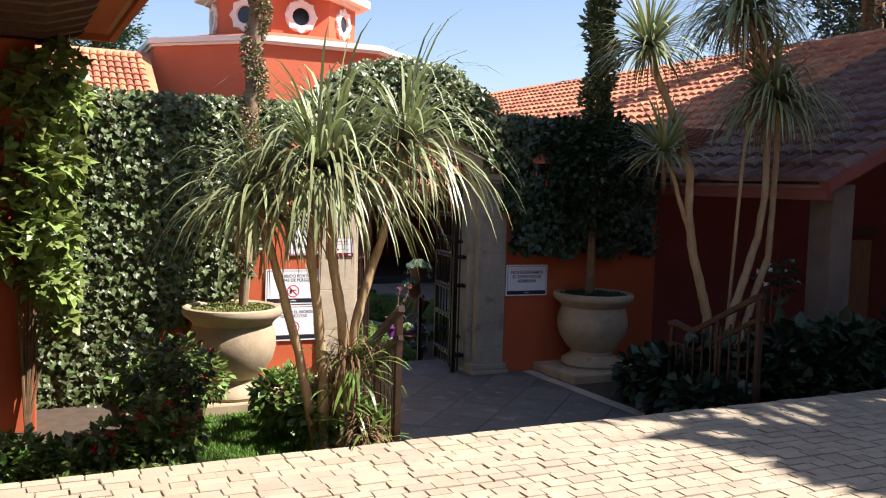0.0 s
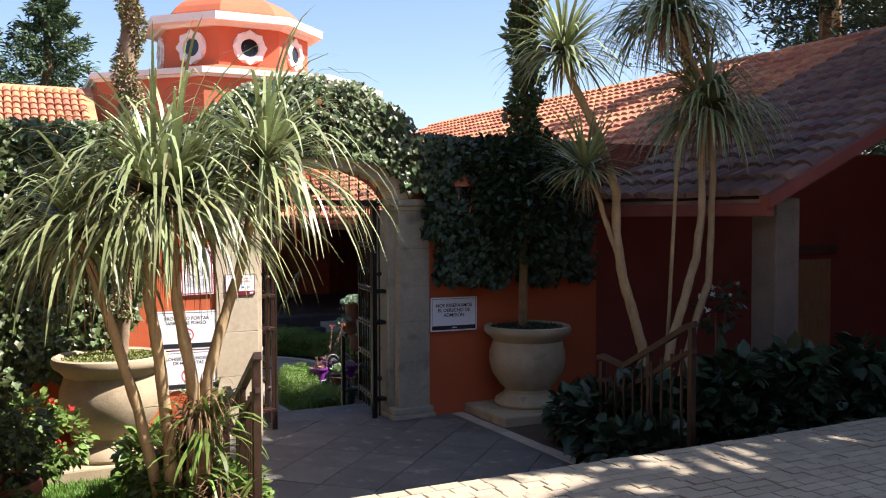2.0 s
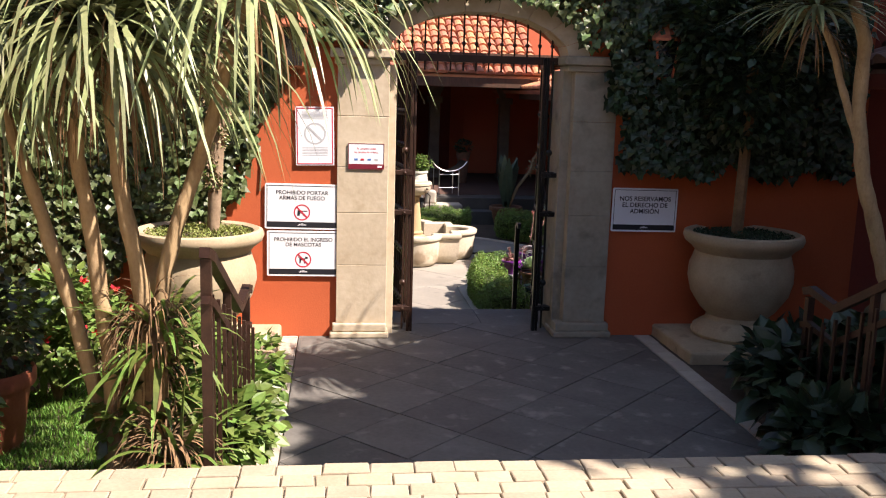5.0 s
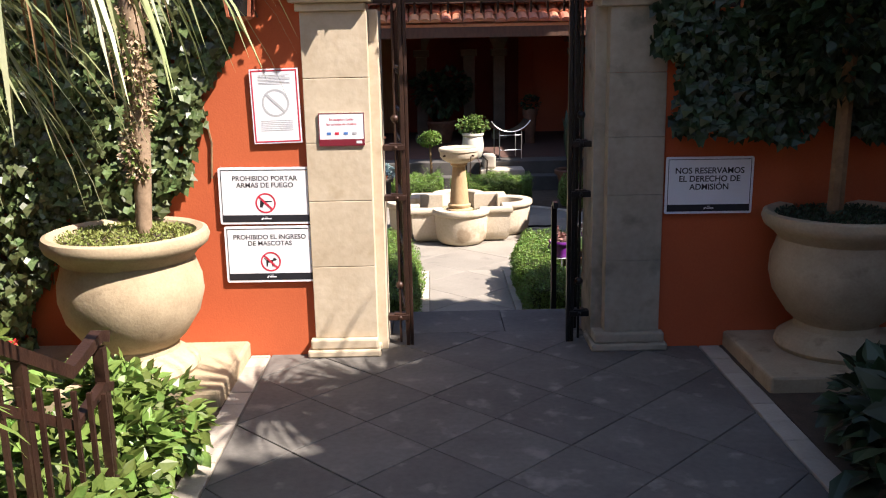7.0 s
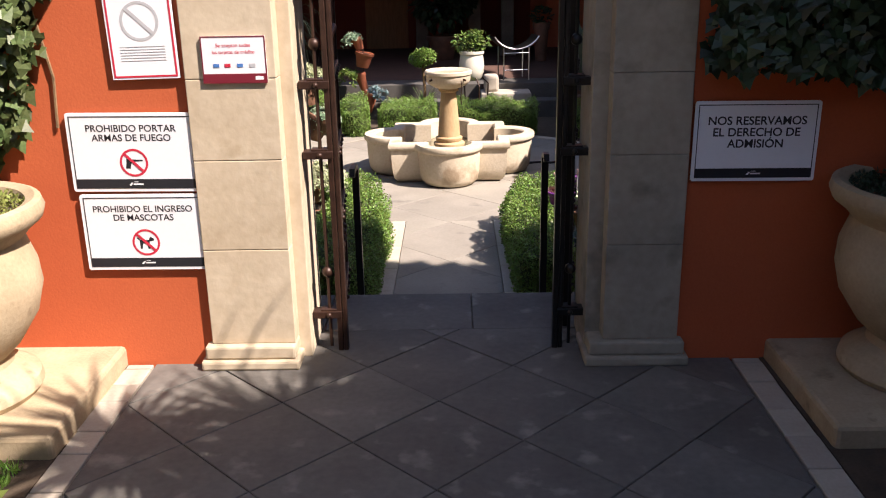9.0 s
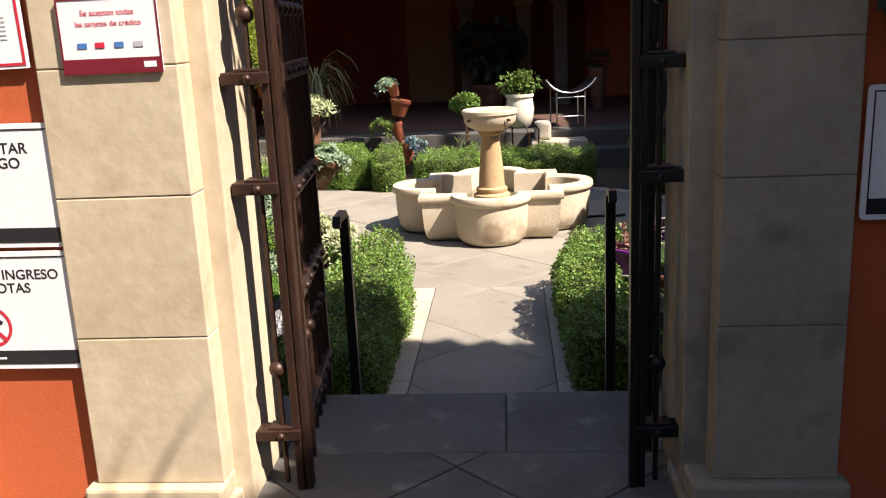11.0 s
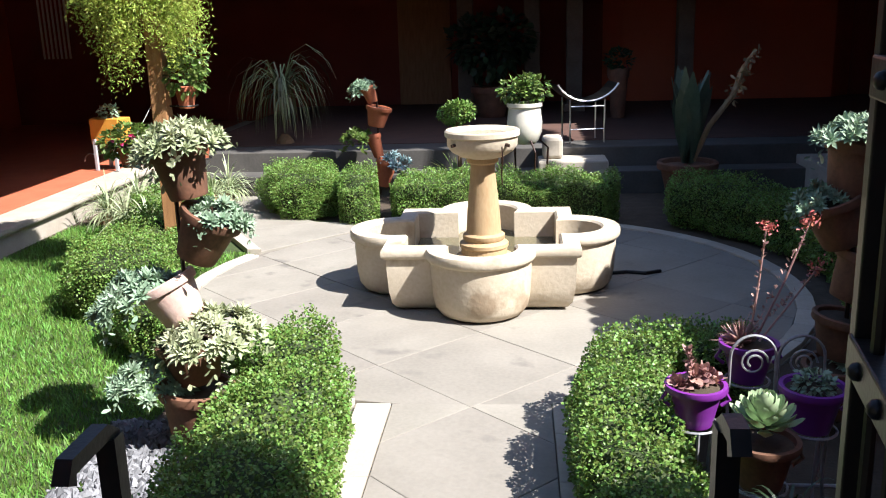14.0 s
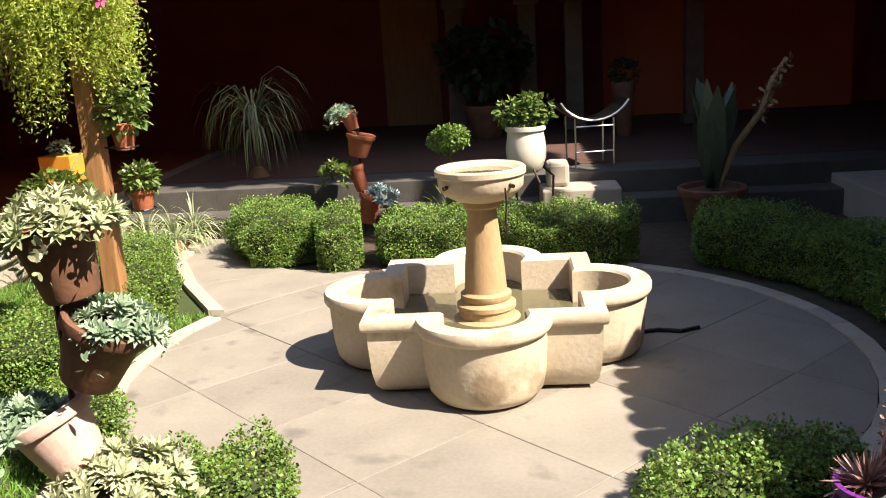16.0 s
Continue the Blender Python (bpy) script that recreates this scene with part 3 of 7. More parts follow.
def loft(rings, close_top=True, close_bottom=True):
    bm = bmesh.new()
    rows = [[bm.verts.new(p) for p in r] for r in rings]
    n = len(rows[0])
    for a, b in zip(rows, rows[1:]):
        for i in range(n):
            bm.faces.new((a[i], a[(i + 1) % n], b[(i + 1) % n], b[i]))
    if close_bottom:
        bm.faces.new(rows[0][::-1])
    if close_top:
        bm.faces.new(rows[-1])
    bmesh.ops.recalc_face_normals(bm, faces=bm.faces)
    return bm


def fountain():
    thing = base("fountain", PX, PY, F, label="pale carved stone quatrefoil fountain with a pedestal bowl", category="fountain")
    a, r, c = 0.62, 0.33, 0.60

    def ringz(d, z):
        return [(x, y, z) for x, y in quatrefoil(a + d, r + d, c)]
    rows = [ringz(-0.10, 0.0), ringz(-0.055, 0.02), ringz(-0.025, 0.06), ringz(-0.01, 0.14), ringz(0.0, 0.30), ringz(0.0, 0.365), ringz(0.022, 0.375), ringz(0.03, 0.39), ringz(0.03, 0.425), ringz(0.022, 0.44), ringz(-0.085, 0.44), ringz(-0.10, 0.425), ringz(-0.10, 0.10)]
    part("basin", loft(rows), M_FOUNTAIN, thing, smooth=True)
    part("water", prism(quatrefoil(a - 0.11, r - 0.11, c), 0.20, 0.235), M_WATER, thing, "shallow brownish water")
    prof = [(0.20, 0.10), (0.20, 0.235), (0.165, 0.25), (0.165, 0.29), (0.175, 0.30), (0.175, 0.325), (0.14, 0.345), (0.15, 0.36), (0.15, 0.385), (0.125, 0.40), (0.115, 0.55), (0.085, 0.86), (0.085, 0.89), (0.11, 0.905), (0.11, 0.93)]
    part("pedestal", lathe(prof, 28), M_COLUMN, thing, "ochre stone baluster pedestal", smooth=True)
    prof = [(0.10, 0.93), (0.155, 0.945), (0.215, 0.98), (0.245, 1.02), (0.248, 1.08), (0.262, 1.09), (0.262, 1.12), (0.25, 1.132), (0.22, 1.125), (0.19, 1.09), (0.12, 1.06)]
    part("bowl", lathe(prof, 40), M_FOUNTAIN, thing, "shallow round stone bowl", smooth=True)
    part("bowl_water", lathe([(0.2, 1.085), (0.213, 1.10), (0.0001, 1.102)], 24), M_WATER, thing, "still water in the bowl")
    for k in range(4):
        a = k * math.pi / 2 + 0.75
        part("spout", tube([(0.235 * math.cos(a), 0.235 * math.sin(a), 1.045), (0.275 * math.cos(a), 0.275 * math.sin(a), 1.04)], 0.012, 8), M_IRON, thing, "small dark spout")
    part("chain", tube([(0.14, -0.235, 1.04), (0.145, -0.24, 0.95), (0.135, -0.235, 0.86), (0.14, -0.238, 0.78)], 0.005, 5), M_IRON, thing, "thin hanging chain")


fountain()

# ---- tower ----
def octagon(r, turn=0.0):
    return [(r * math.cos(turn + math.pi / 8 + k * math.pi / 4), r * math.sin(turn + math.pi / 8 + k * math.pi / 4)) for k in range(8)]


TX, TY = 7.86, 28.35
TT = radians(-1)


def tower():
    thing = base("domed_tower", TX, TY, 1.96, label="orange octagonal tower with white cornices and a small dome", category="tower")
    part("lower_drum", prism(octagon(3.55, TT), -2.0, 3.1), M_TOWER, thing)
    part("lower_cornice", prism(octagon(3.62, TT), 3.1, 3.16, prism(octagon(3.7, TT), 3.16, 3.28)), M_WHITE, thing, "white moulded cornice")
    lid = loft([[(x, y, 3.28) for x, y in octagon(3.5, TT)], [(x, y, 3.62) for x, y in octagon(1.9, TT)]])
    part("skirt_roof", lid, M_TOWER, thing)
    part("upper_drum", prism(octagon(1.84, TT), 3.2, 4.5), M_TOWER, thing)
    part("base_moulding", prism(octagon(1.95, TT), 3.46, 3.6), M_WHITE, thing, "white moulding")
    part("upper_cornice", prism(octagon(1.97, TT), 4.5, 4.58, prism(octagon(2.22, TT), 4.58, 4.76)), M_WHITE, thing, "white moulded cornice")
    rings = [[(x, y, 4.76 + 0.82 * math.sin(a)) for x, y in octagon(max(0.05, 1.7 * math.cos(a)), TT)] for a in [i * math.pi / 2 / 8 for i in range(9)]]
    part("dome", loft(rings), M_TOWER, thing, "orange ribbed dome", smooth=False)
    part("finial", lathe([(0.22, 5.54), (0.2, 5.6), (0.12, 5.64), (0.1, 5.72), (0.03, 5.8)], 12), M_WHITE, thing, "white finial")
    ap = 1.84 * math.cos(math.pi / 8)
    for k in range(8):
        a = TT + k * math.pi / 4
        m = Matrix.Rotation(a, 4, "Z") @ Matrix.Translation((ap, 0, 4.05)) @ Matrix.Rotation(math.pi / 2, 4, "Y")
        bm = bmesh.new()
        n = 32
        out = [bm.verts.new(m @ Vector(((0.36 + 0.045 * math.cos(8 * 2 * math.pi * i / n)) * math.cos(2 * math.pi * i / n), (0.36 + 0.045 * math.cos(8 * 2 * math.pi * i / n)) * math.sin(2 * math.pi * i / n), 0.07))) for i in range(n)]
        low = [bm.verts.new(m @ Vector((0.38 * math.cos(2 * math.pi * i / n), 0.38 * math.sin(2 * math.pi * i / n), 0.0))) for i in range(n)]
        inn = [bm.verts.new(m @ Vector((0.22 * math.cos(2 * math.pi * i / n), 0.22 * math.sin(2 * math.pi * i / n), 0.07))) for i in range(n)]
        back = [bm.verts.new(m @ Vector((0.2 * math.cos(2 * math.pi * i / n), 0.2 * math.sin(2 * math.pi * i / n), 0.012))) for i in range(n)]
        for i in range(n):
            j = (i + 1) % n
            bm.faces.new((low[i], low[j], out[j], out[i])), bm.faces.new((out[i], out[j], inn[j], inn[i])), bm.faces.new((inn[i], inn[j], back[j], back[i]))
        win = part("oculus", bm, M_WHITE, thing, "scalloped white round window frame")
        bm = bmesh.new()
        bm.faces.new([bm.verts.new(m @ Vector((0.215 * math.cos(2 * math.pi * i / n), 0.215 * math.sin(2 * math.pi * i / n), 0.015))) for i in range(n)])
        part("pane", bm, M_GLASS, win)

    thing.scale = (1.25, 1.25, 1.25)


tower()
# ---- planting ----
def hedge(name, path, width, height, label, z=F, density=22000, size=0.0148):
    """A clipped hedge along a line of (x, y)."""
    thing = base(name, path[0][0], path[0][1], z, label=label, category="hedge", group="box hedges")
    ox, oy = path[0]
    pts = [Vector((x - ox, y - oy, 0)) for x, y in path]
    seg = [(b - a).length for a, b in zip(pts, pts[1:])]
    total = sum(seg)
    sect = [(-0.42, 0.0), (-0.47, 0.3), (-0.46, 0.7), (-0.36, 0.93), (0, 1.0), (0.36, 0.93), (0.46, 0.7), (0.47, 0.3), (0.42, 0.0)]

    def place(s, q, shrink=1.0):
        d = s
        for a, b, l in zip(pts, pts[1:], seg):
            if d <= l or b is pts[-1]:
                w = (b - a) / l
                c = a + w * d
                break
            d -= l
        side = Vector((-w.y, w.x, 0))
        lump = 1 + 0.28 * noise.noise((c.x * 3 + ox * 3, c.y * 3, q[1] * 2 + q[0] * 3)) + 0.16 * noise.noise((c.x * 8, c.y * 8 + ox, q[1] * 4 + q[0] * 6))
        end = min(1, 0.72 + min(s, total - s) / (0.35 * width))
        return c + side * (q[0] * width * shrink * lump * end) + Vector((0, 0, q[1] * height * shrink * lump * (0.85 + 0.15 * end))), side, w
    n = max(3, int(total / 0.12))
    # Dark inner body that paints the shade between the leaves.
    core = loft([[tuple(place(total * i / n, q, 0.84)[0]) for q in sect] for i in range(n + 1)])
    part("hedge_shade_core", core, M_SHADECORE, thing)
    per = width + 2 * height
    k = int(total * per * density * 0.5)
    P, W, U = [], [], []
    for _ in range(k):
        s = RNG.uniform(-0.02, total + 0.02)
        t = RNG.uniform(0, len(sect) - 1.001)
        i = int(t)
        f = t - i
        q = (sect[i][0] * (1 - f) + sect[i + 1][0] * f, sect[i][1] * (1 - f) + sect[i + 1][1] * f)
        p, side, w = place(min(max(s, 0), total), q, 0.83 + 0.24 * RNG.uniform(0, 1) ** 0.7)
        nrm = side * q[0] * 2 + Vector((0, 0, (q[1] - 0.45) * 1.6))
        if s < 0.08:
            nrm -= w
        if s > total - 0.08:
            nrm += w
        P.append(p), W.append(nrm.normalized() * 0.7 + Vector(RNG.normal(0, 0.85, 3))), U.append(Vector((0, 0, 1)) + Vector(RNG.normal(0, 0.6, 3)))
    for e, sgn in ((0.0, -1), (total, 1)):
        for _ in range(int(width * height * density * 0.6)):
            q = (RNG.uniform(-0.45, 0.45), RNG.uniform(0, 1))
            p, side, w = place(e, q, RNG.uniform(0.6, 1.0))
            P.append(p + w * sgn * RNG.uniform(0, 0.05)), W.append(w * sgn + Vector(RNG.normal(0, 0.7, 3))), U.append(Vector((0, 0, 1)) + Vector(RNG.normal(0, 0.6, 3)))
    v, f = leaves(P, W, U, size, [(0, 0), (0.4, 0.35), (0.34, 0.75), (0, 1), (-0.34, 0.75), (-0.4, 0.35)])
    raw("hedge_leaves", v, f, M_HEDGE, thing)["kind"] = "stuff"
    return thing


def arc(r, a0, a1, n=10):
    return [(PX + r * math.cos(radians(a0 + (a1 - a0) * i / n)), PY + r * math.sin(radians(a0 + (a1 - a0) * i / n))) for i in range(n + 1)]


hedge("box_hedge", [(3.30, 10.75), (3.30, 12.3), (3.22, 12.75), (3.0, 13.1)], 0.56, 0.42, "bright green clipped box hedge beside the path")
hedge("box_hedge", [(4.76, 10.95), (4.76, 12.5), (4.95, 12.9), (5.4, 13.15)], 0.44, 0.42, "bright green clipped box hedge beside the path")
hedge("box_hedge", [(1.62, 14.35), (1.46, 15.2), (1.52, 16.1)], 0.7, 0.42, "green clipped box hedge round the plaza")
hedge("box_hedge", [(1.95, 14.0), (2.3, 13.6)], 0.4, 0.34, "low green box hedge round the plaza")
hedge("box_hedge", [(0.7, 17.2), (1.3, 17.0)], 0.6, 0.36, "small green box hedge by the lawn")
hedge("box_hedge", [(1.95, 18.3), (2.05, 17.9), (2.35, 17.45)], 0.8, 0.44, "green clipped box hedge round the plaza")
hedge("box_hedge", [(2.62, 17.4), (2.9, 17.45)], 0.75, 0.46, "rounded green box hedge round the plaza")
hedge("box_hedge", [(3.15, 17.5), (3.85, 17.45)], 0.65, 0.42, "green clipped box hedge round the plaza")
hedge("box_hedge", [(4.1, 17.45), (4.7, 17.3), (5.15, 17.05)], 0.7, 0.44, "green clipped box hedge round the plaza")
hedge("box_hedge", arc(2.75, -30, 50), 0.65, 0.42, "shaded clipped box hedge round the plaza")


def ivy_points(x0, x1, z0, z1, n, y=WALL_Y, keep=None):
    P = []
    while len(P) < n:
        x, z = RNG.uniform(x0, x1), RNG.uniform(z0, z1)
        if keep is None or keep(x, z):
            P.append((x, y - abs(RNG.normal(0.05, 0.05)), z))
    return P


def ivy(name, P, label, size=0.066, material=M_IVY):
    thing = base(name, P[0][0], P[0][1], P[0][2], label=label, category="ivy")
    P = np.asarray(P) - np.asarray(P[0])
    n = len(P)
    W = np.c_[RNG.normal(0, 0.5, n), RNG.normal(-0.25, 0.2, n), -np.abs(RNG.normal(0.8, 0.3, n))]
    U = np.c_[RNG.normal(0, 0.4, n), -np.ones(n), RNG.normal(0.85, 0.5, n)]
    v, f = leaves(P, W, U, size, IVY, 0.4, 0.12)
    m = len(IVY)
    order = np.argsort(P[:, 0])
    vv = v.reshape(n, m, 3)
    for k in range(5):
        pick = order[k * n // 5:(k + 1) * n // 5]
        raw("ivy_swag", vv[pick].reshape(-1, 3), [tuple(range(i * m, i * m + m)) for i in range(len(pick))], material, thing)["kind"] = "stuff"
    lo, hi = P.min(axis=0), P.max(axis=0)
    for k in range(int((hi[0] - lo[0]) * 3)):
        x = lo[0] + (k + 0.5) / 3
        near = P[np.abs(P[:, 0] - x) < 0.12]
        if len(near) > 8:
            z0, z1 = near[:, 2].min(), near[:, 2].max()
            y = near[:, 1].max() - 0.01
            part("ivy_stem", tube([(x + 0.05 * math.sin(t * 9 + k), y, z0 + (z1 - z0) * t) for t in [i / 8 for i in range(9)]], 0.007, 5), M_BARK, thing)
    return thing


def left_edge(x, z):
    # red wall shows below and right of a ragged line
    lim = 2.05 + 0.42 * max(0, z - 1.0) + 0.12 * noise.noise((x * 3, z * 3, 1))
    low = 0.55 + max(0, (x - 1.2) * 0.55) + 0.2 * noise.noise((x * 4, 0, 3))
    return x < lim and (z > low or x < 1.1)


ivy("climbing_ivy", ivy_points(-0.2, 3.0, 0.0, 3.0, 15000, keep=left_edge), "dark glossy ivy covering the orange wall")
ivy("climbing_ivy", [(x, WALL_Y + RNG.uniform(-0.25, 0.5), z) for x, _, z in ivy_points(2.4, 5.4, 2.1, 3.55, 9500, keep=lambda x, z: z > arch_z(x, 0.8) + 0.12 and z < 2.9 + 0.62 * math.exp(-((x - 3.9) / 1.0) ** 4) + 0.1 * noise.noise((x * 3, 0, 0)))], "thick ivy crown over the gate arch")
# Same ivy as the sunlit wall, with shade put into its leaf colour.
ivy("climbing_ivy", [(x, WALL_Y - RNG.uniform(0, 0.3), z) for x, _, z in ivy_points(5.1, 7.2, 1.3, 3.0, 9000, keep=lambda x, z: z > 1.42 + 0.14 * noise.noise((x * 3, 1, 0)) and (x > 5.25 or z > 1.9))], "dense ivy on the shaded wall, leaf colour darkened for shade", material=M_DARKSHADELEAF)


# ---- signs ----
def text_mesh(words, size, bold=0.0, align="CENTER", depth=0.0003):
    cu = bpy.data.curves.new("writing", "FONT")
    cu.body, cu.size, cu.align_x, cu.align_y, cu.extrude, cu.offset, cu.space_character = words, size, align, "CENTER", depth, bold, 1.0
    ob = bpy.data.objects.new("writing", cu)
    me = bpy.data.meshes.new_from_object(ob)
    bpy.data.objects.remove(ob)
    return me


def writing(parent, words, x, z, size, material, bold=0.0, y=-0.0086, wide=1.0, name="writing"):
    """Raised letters on the front (-y) of an upright panel."""
    ob = from_mesh(name, text_mesh(words, size, bold), material, parent)
    ob.matrix_local = pose(x, y, z, 90) @ Matrix.Diagonal((wide, 1, 1, 1))
    return ob


def panel(w, h, d=0.008, r=0.012):
    """A thin upright plate with rounded corners, its back at y = 0."""
    pts = []
    for cx, cz, a0 in ((w / 2 - r, h / 2 - r, 0), (-w / 2 + r, h / 2 - r, 90), (-w / 2 + r, -h / 2 + r, 180), (w / 2 - r, -h / 2 + r, 270)):
        for i in range(5):
            a = radians(a0 + 22.5 * i)
            pts.append((cx + r * math.cos(a), cz + r * math.sin(a)))
    bm = bmesh.new()
    f, b = [bm.verts.new((x, -d, z)) for x, z in pts], [bm.verts.new((x, 0, z)) for x, z in pts]
    n = len(pts)
    for i in range(n):
        bm.faces.new((f[i], f[(i + 1) % n], b[(i + 1) % n], b[i]))
    bm.faces.new(f), bm.faces.new(b)
    bmesh.ops.recalc_face_normals(bm, faces=bm.faces)
    return bm


def outline(w, h, t, y):
    bm = bmesh.new()
    for x0, x1, z0, z1 in ((-w / 2, w / 2, h / 2 - t, h / 2), (-w / 2, w / 2, -h / 2, -h / 2 + t), (-w / 2, -w / 2 + t, -h / 2 + t, h / 2 - t), (w / 2 - t, w / 2, -h / 2 + t, h / 2 - t)):
        box(bm, x0, x1, y - 0.001, y, z0, z1)
    return bm


def ring_mark(r, t, y, slash=True):
    bm = bmesh.new()
    n = 36
    o, i_ = [], []
    for k in range(n):
        a = 2 * math.pi * k / n
        o.append(bm.verts.new((r * math.cos(a), y, r * math.sin(a))))
        i_.append(bm.verts.new(((r - t) * math.cos(a), y, (r - t) * math.sin(a))))
    for k in range(n):
        j = (k + 1) % n
        bm.faces.new((o[k], o[j], i_[j], i_[k]))
    if slash:
        s = t * 0.45
        c = (r - t / 2) * 0.707
        bm.faces.new([bm.verts.new((x, y - 0.0006, z)) for x, z in ((-c - s, c - s), (-c + s, c + s), (c + s, -c + s), (c - s, -c - s))])
    return bm


def flat(shapes, y):
    bm = bmesh.new()
    for pts in shapes:
        bm.faces.new([bm.verts.new((x, y, z)) for x, z in pts])
    return bm


def script_mark(parent, z, k=1.0):
    bars = [[(-0.032 * k, -0.006 * k), (-0.02 * k, 0.008 * k), (-0.012 * k, 0.006 * k), (-0.022 * k, -0.008 * k)], [(-0.012 * k, -0.004 * k), (0.034 * k, -0.004 * k), (0.034 * k, 0.003 * k), (-0.012 * k, 0.003 * k)], [(-0.008 * k, 0.009 * k), (0.012 * k, 0.009 * k), (0.012 * k, 0.012 * k), (-0.008 * k, 0.012 * k)]]
    ob = part("emblem", flat(bars, -0.0112), M_SIGN, parent, "pale unreadable emblem")
    ob.location.z = z
    return ob


def notice(name, x, y, z, w, h, lines, size, label, icon=None, lean=0.0, bold=0.0005, drop=0.0):
    thing = base(name, x, y, z, label=label, category="sign", group="gate signs", ry=lean)
    part("plate", panel(w, h), M_SIGN, thing)
    part("border_line", outline(w - 0.03, h - 0.03, 0.004, -0.0085), M_INK, thing, "thin black border line")
    band = part("band", boxed(-w / 2 + 0.017, w / 2 - 0.017, -0.0098, -0.0082, -h / 2 + 0.017, -h / 2 + 0.017 + 0.042), M_INK, thing, "black band along the foot")
    script_mark(thing, -h / 2 + 0.036)
    for i, words in enumerate(lines):
        writing(thing, words, 0, h / 2 - 0.072 - drop - i * size * 0.98, size, M_INK, bold)
    if icon:
        zc = -h / 2 + 0.136
        ob = part("symbol", flat(icon, -0.0086), M_INK, thing, "black silhouette")
        ob.location, ob.scale = (0, 0, zc), (1.15, 1, 1.15)
        ob = part("prohibition_ring", ring_mark(0.065, 0.010, -0.0091), M_REDINK, thing, "red prohibition ring")
        ob.location = (0, 0, zc)
    return thing


GUN = [[(-0.030, 0.002), (0.036, 0.006), (0.036, 0.012), (-0.030, 0.014)], [(-0.030, 0.002), (-0.008, 0.003), (-0.016, -0.024), (-0.034, -0.024)], [(-0.006, -0.008), (0.004, -0.008), (0.004, -0.004), (-0.006, -0.004)]]
DOG = [[(-0.026, 0.010), (0.014, 0.010), (0.014, -0.006), (-0.026, -0.006)], [(-0.026, -0.006), (-0.014, -0.006), (-0.018, -0.028), (-0.026, -0.028)], [(0.004, -0.006), (0.014, -0.006), (0.014, -0.028), (0.006, -0.028)], [(0.010, 0.008), (0.018, 0.024), (0.034, 0.014), (0.030, 0.006), (0.014, 0.004)], [(-0.026, 0.008), (-0.038, 0.018), (-0.035, 0.021), (-0.024, 0.012)]]
notice("sign_board", 2.665, WALL_Y - 0.012, 1.073, 0.585, 0.365, ["PROHIBIDO PORTAR", "ARMAS DE FUEGO"], 0.044, "white enamel sign forbidding firearms on the orange wall", GUN, 0.6)
notice("sign_board", 2.675, WALL_Y - 0.012, 0.692, 0.575, 0.37, ["PROHIBIDO EL INGRESO", "DE MASCOTAS"], 0.0425, "white enamel sign forbidding pets on the orange wall", DOG, 0.3)
notice("sign_board", 5.49, WALL_Y - 0.03, 1.085, 0.56, 0.365, ["NOS RESERVAMOS", "EL DERECHO DE", "ADMISIÓN"], 0.053, "white enamel admission sign on the shaded wall", None, 0.4, 0.0009, 0.018)


def framed_notice():
    thing = base("framed_notice", 2.765, WALL_Y - 0.012, 1.635, label="white paper notice in a thin red frame on the orange wall", category="notice", ry=-1.0)
    w, h = 0.30, 0.46
    part("sheet", panel(w, h, 0.008, 0.003), M_SIGN, thing)
    part("frame", outline(w - 0.016, h - 0.016, 0.008, -0.0085), M_REDINK, thing, "thin red border")
    ob = part("faded_ring", ring_mark(0.085, 0.012, -0.009), M_GREYINK, thing, "faded grey prohibition ring")
    ob.location.z = 0.02
    bm = bmesh.new()
    for i in range(7):
        box(bm, -0.10, 0.10 - 0.03 * (i % 3 == 2), -0.0093, -0.0088, 0.135 + 0.009 * i, 0.138 + 0.009 * i)
    part("small_print", bm, M_GREYINK, thing, "grey lines of unreadable small print")
    bm = bmesh.new()
    for i in range(6):
        box(bm, -0.10, 0.10, -0.0093, -0.0088, -0.15 + 0.012 * i, -0.147 + 0.012 * i)
    part("small_print", bm, M_GREYINK, thing, "grey lines of unreadable small print")


framed_notice()


def card_sign():
    thing = base("card_sign", 3.17, 9.026, 1.485, label="small white card-payment sign on the stone pilaster", category="sign")
    w, h = 0.285, 0.205
    part("plate", panel(w, h, 0.006, 0.004), M_SIGN, thing)
    part("frame", outline(w, h, 0.005, -0.0065), M_MAROON, thing, "maroon border")
    part("band", boxed(-w / 2 + 0.004, w / 2 - 0.004, -0.0078, -0.0062, -h / 2 + 0.004, -h / 2 + 0.042), M_MAROON, thing, "maroon band along the foot")
    writing(thing, "Se aceptan todas", 0, 0.062, 0.0225, M_REDINK, y=-0.0066)
    writing(thing, "las tarjetas de crédito", 0, 0.033, 0.0215, M_REDINK, y=-0.0066)
    for x, m in ((-0.08, M_BLUEINK), (-0.03, M_REDINK), (0.025, M_BLUEINK), (0.08, M_GREYINK)):
        part("card_mark", boxed(x - 0.013, x + 0.013, -0.0078, -0.0062, -0.032, -0.017), m, thing, "small coloured card mark")
    part("card_mark", boxed(0.09, 0.125, -0.0088, -0.0075, -0.088, -0.072), M_SIGN, thing, "small white mark")


card_sign()


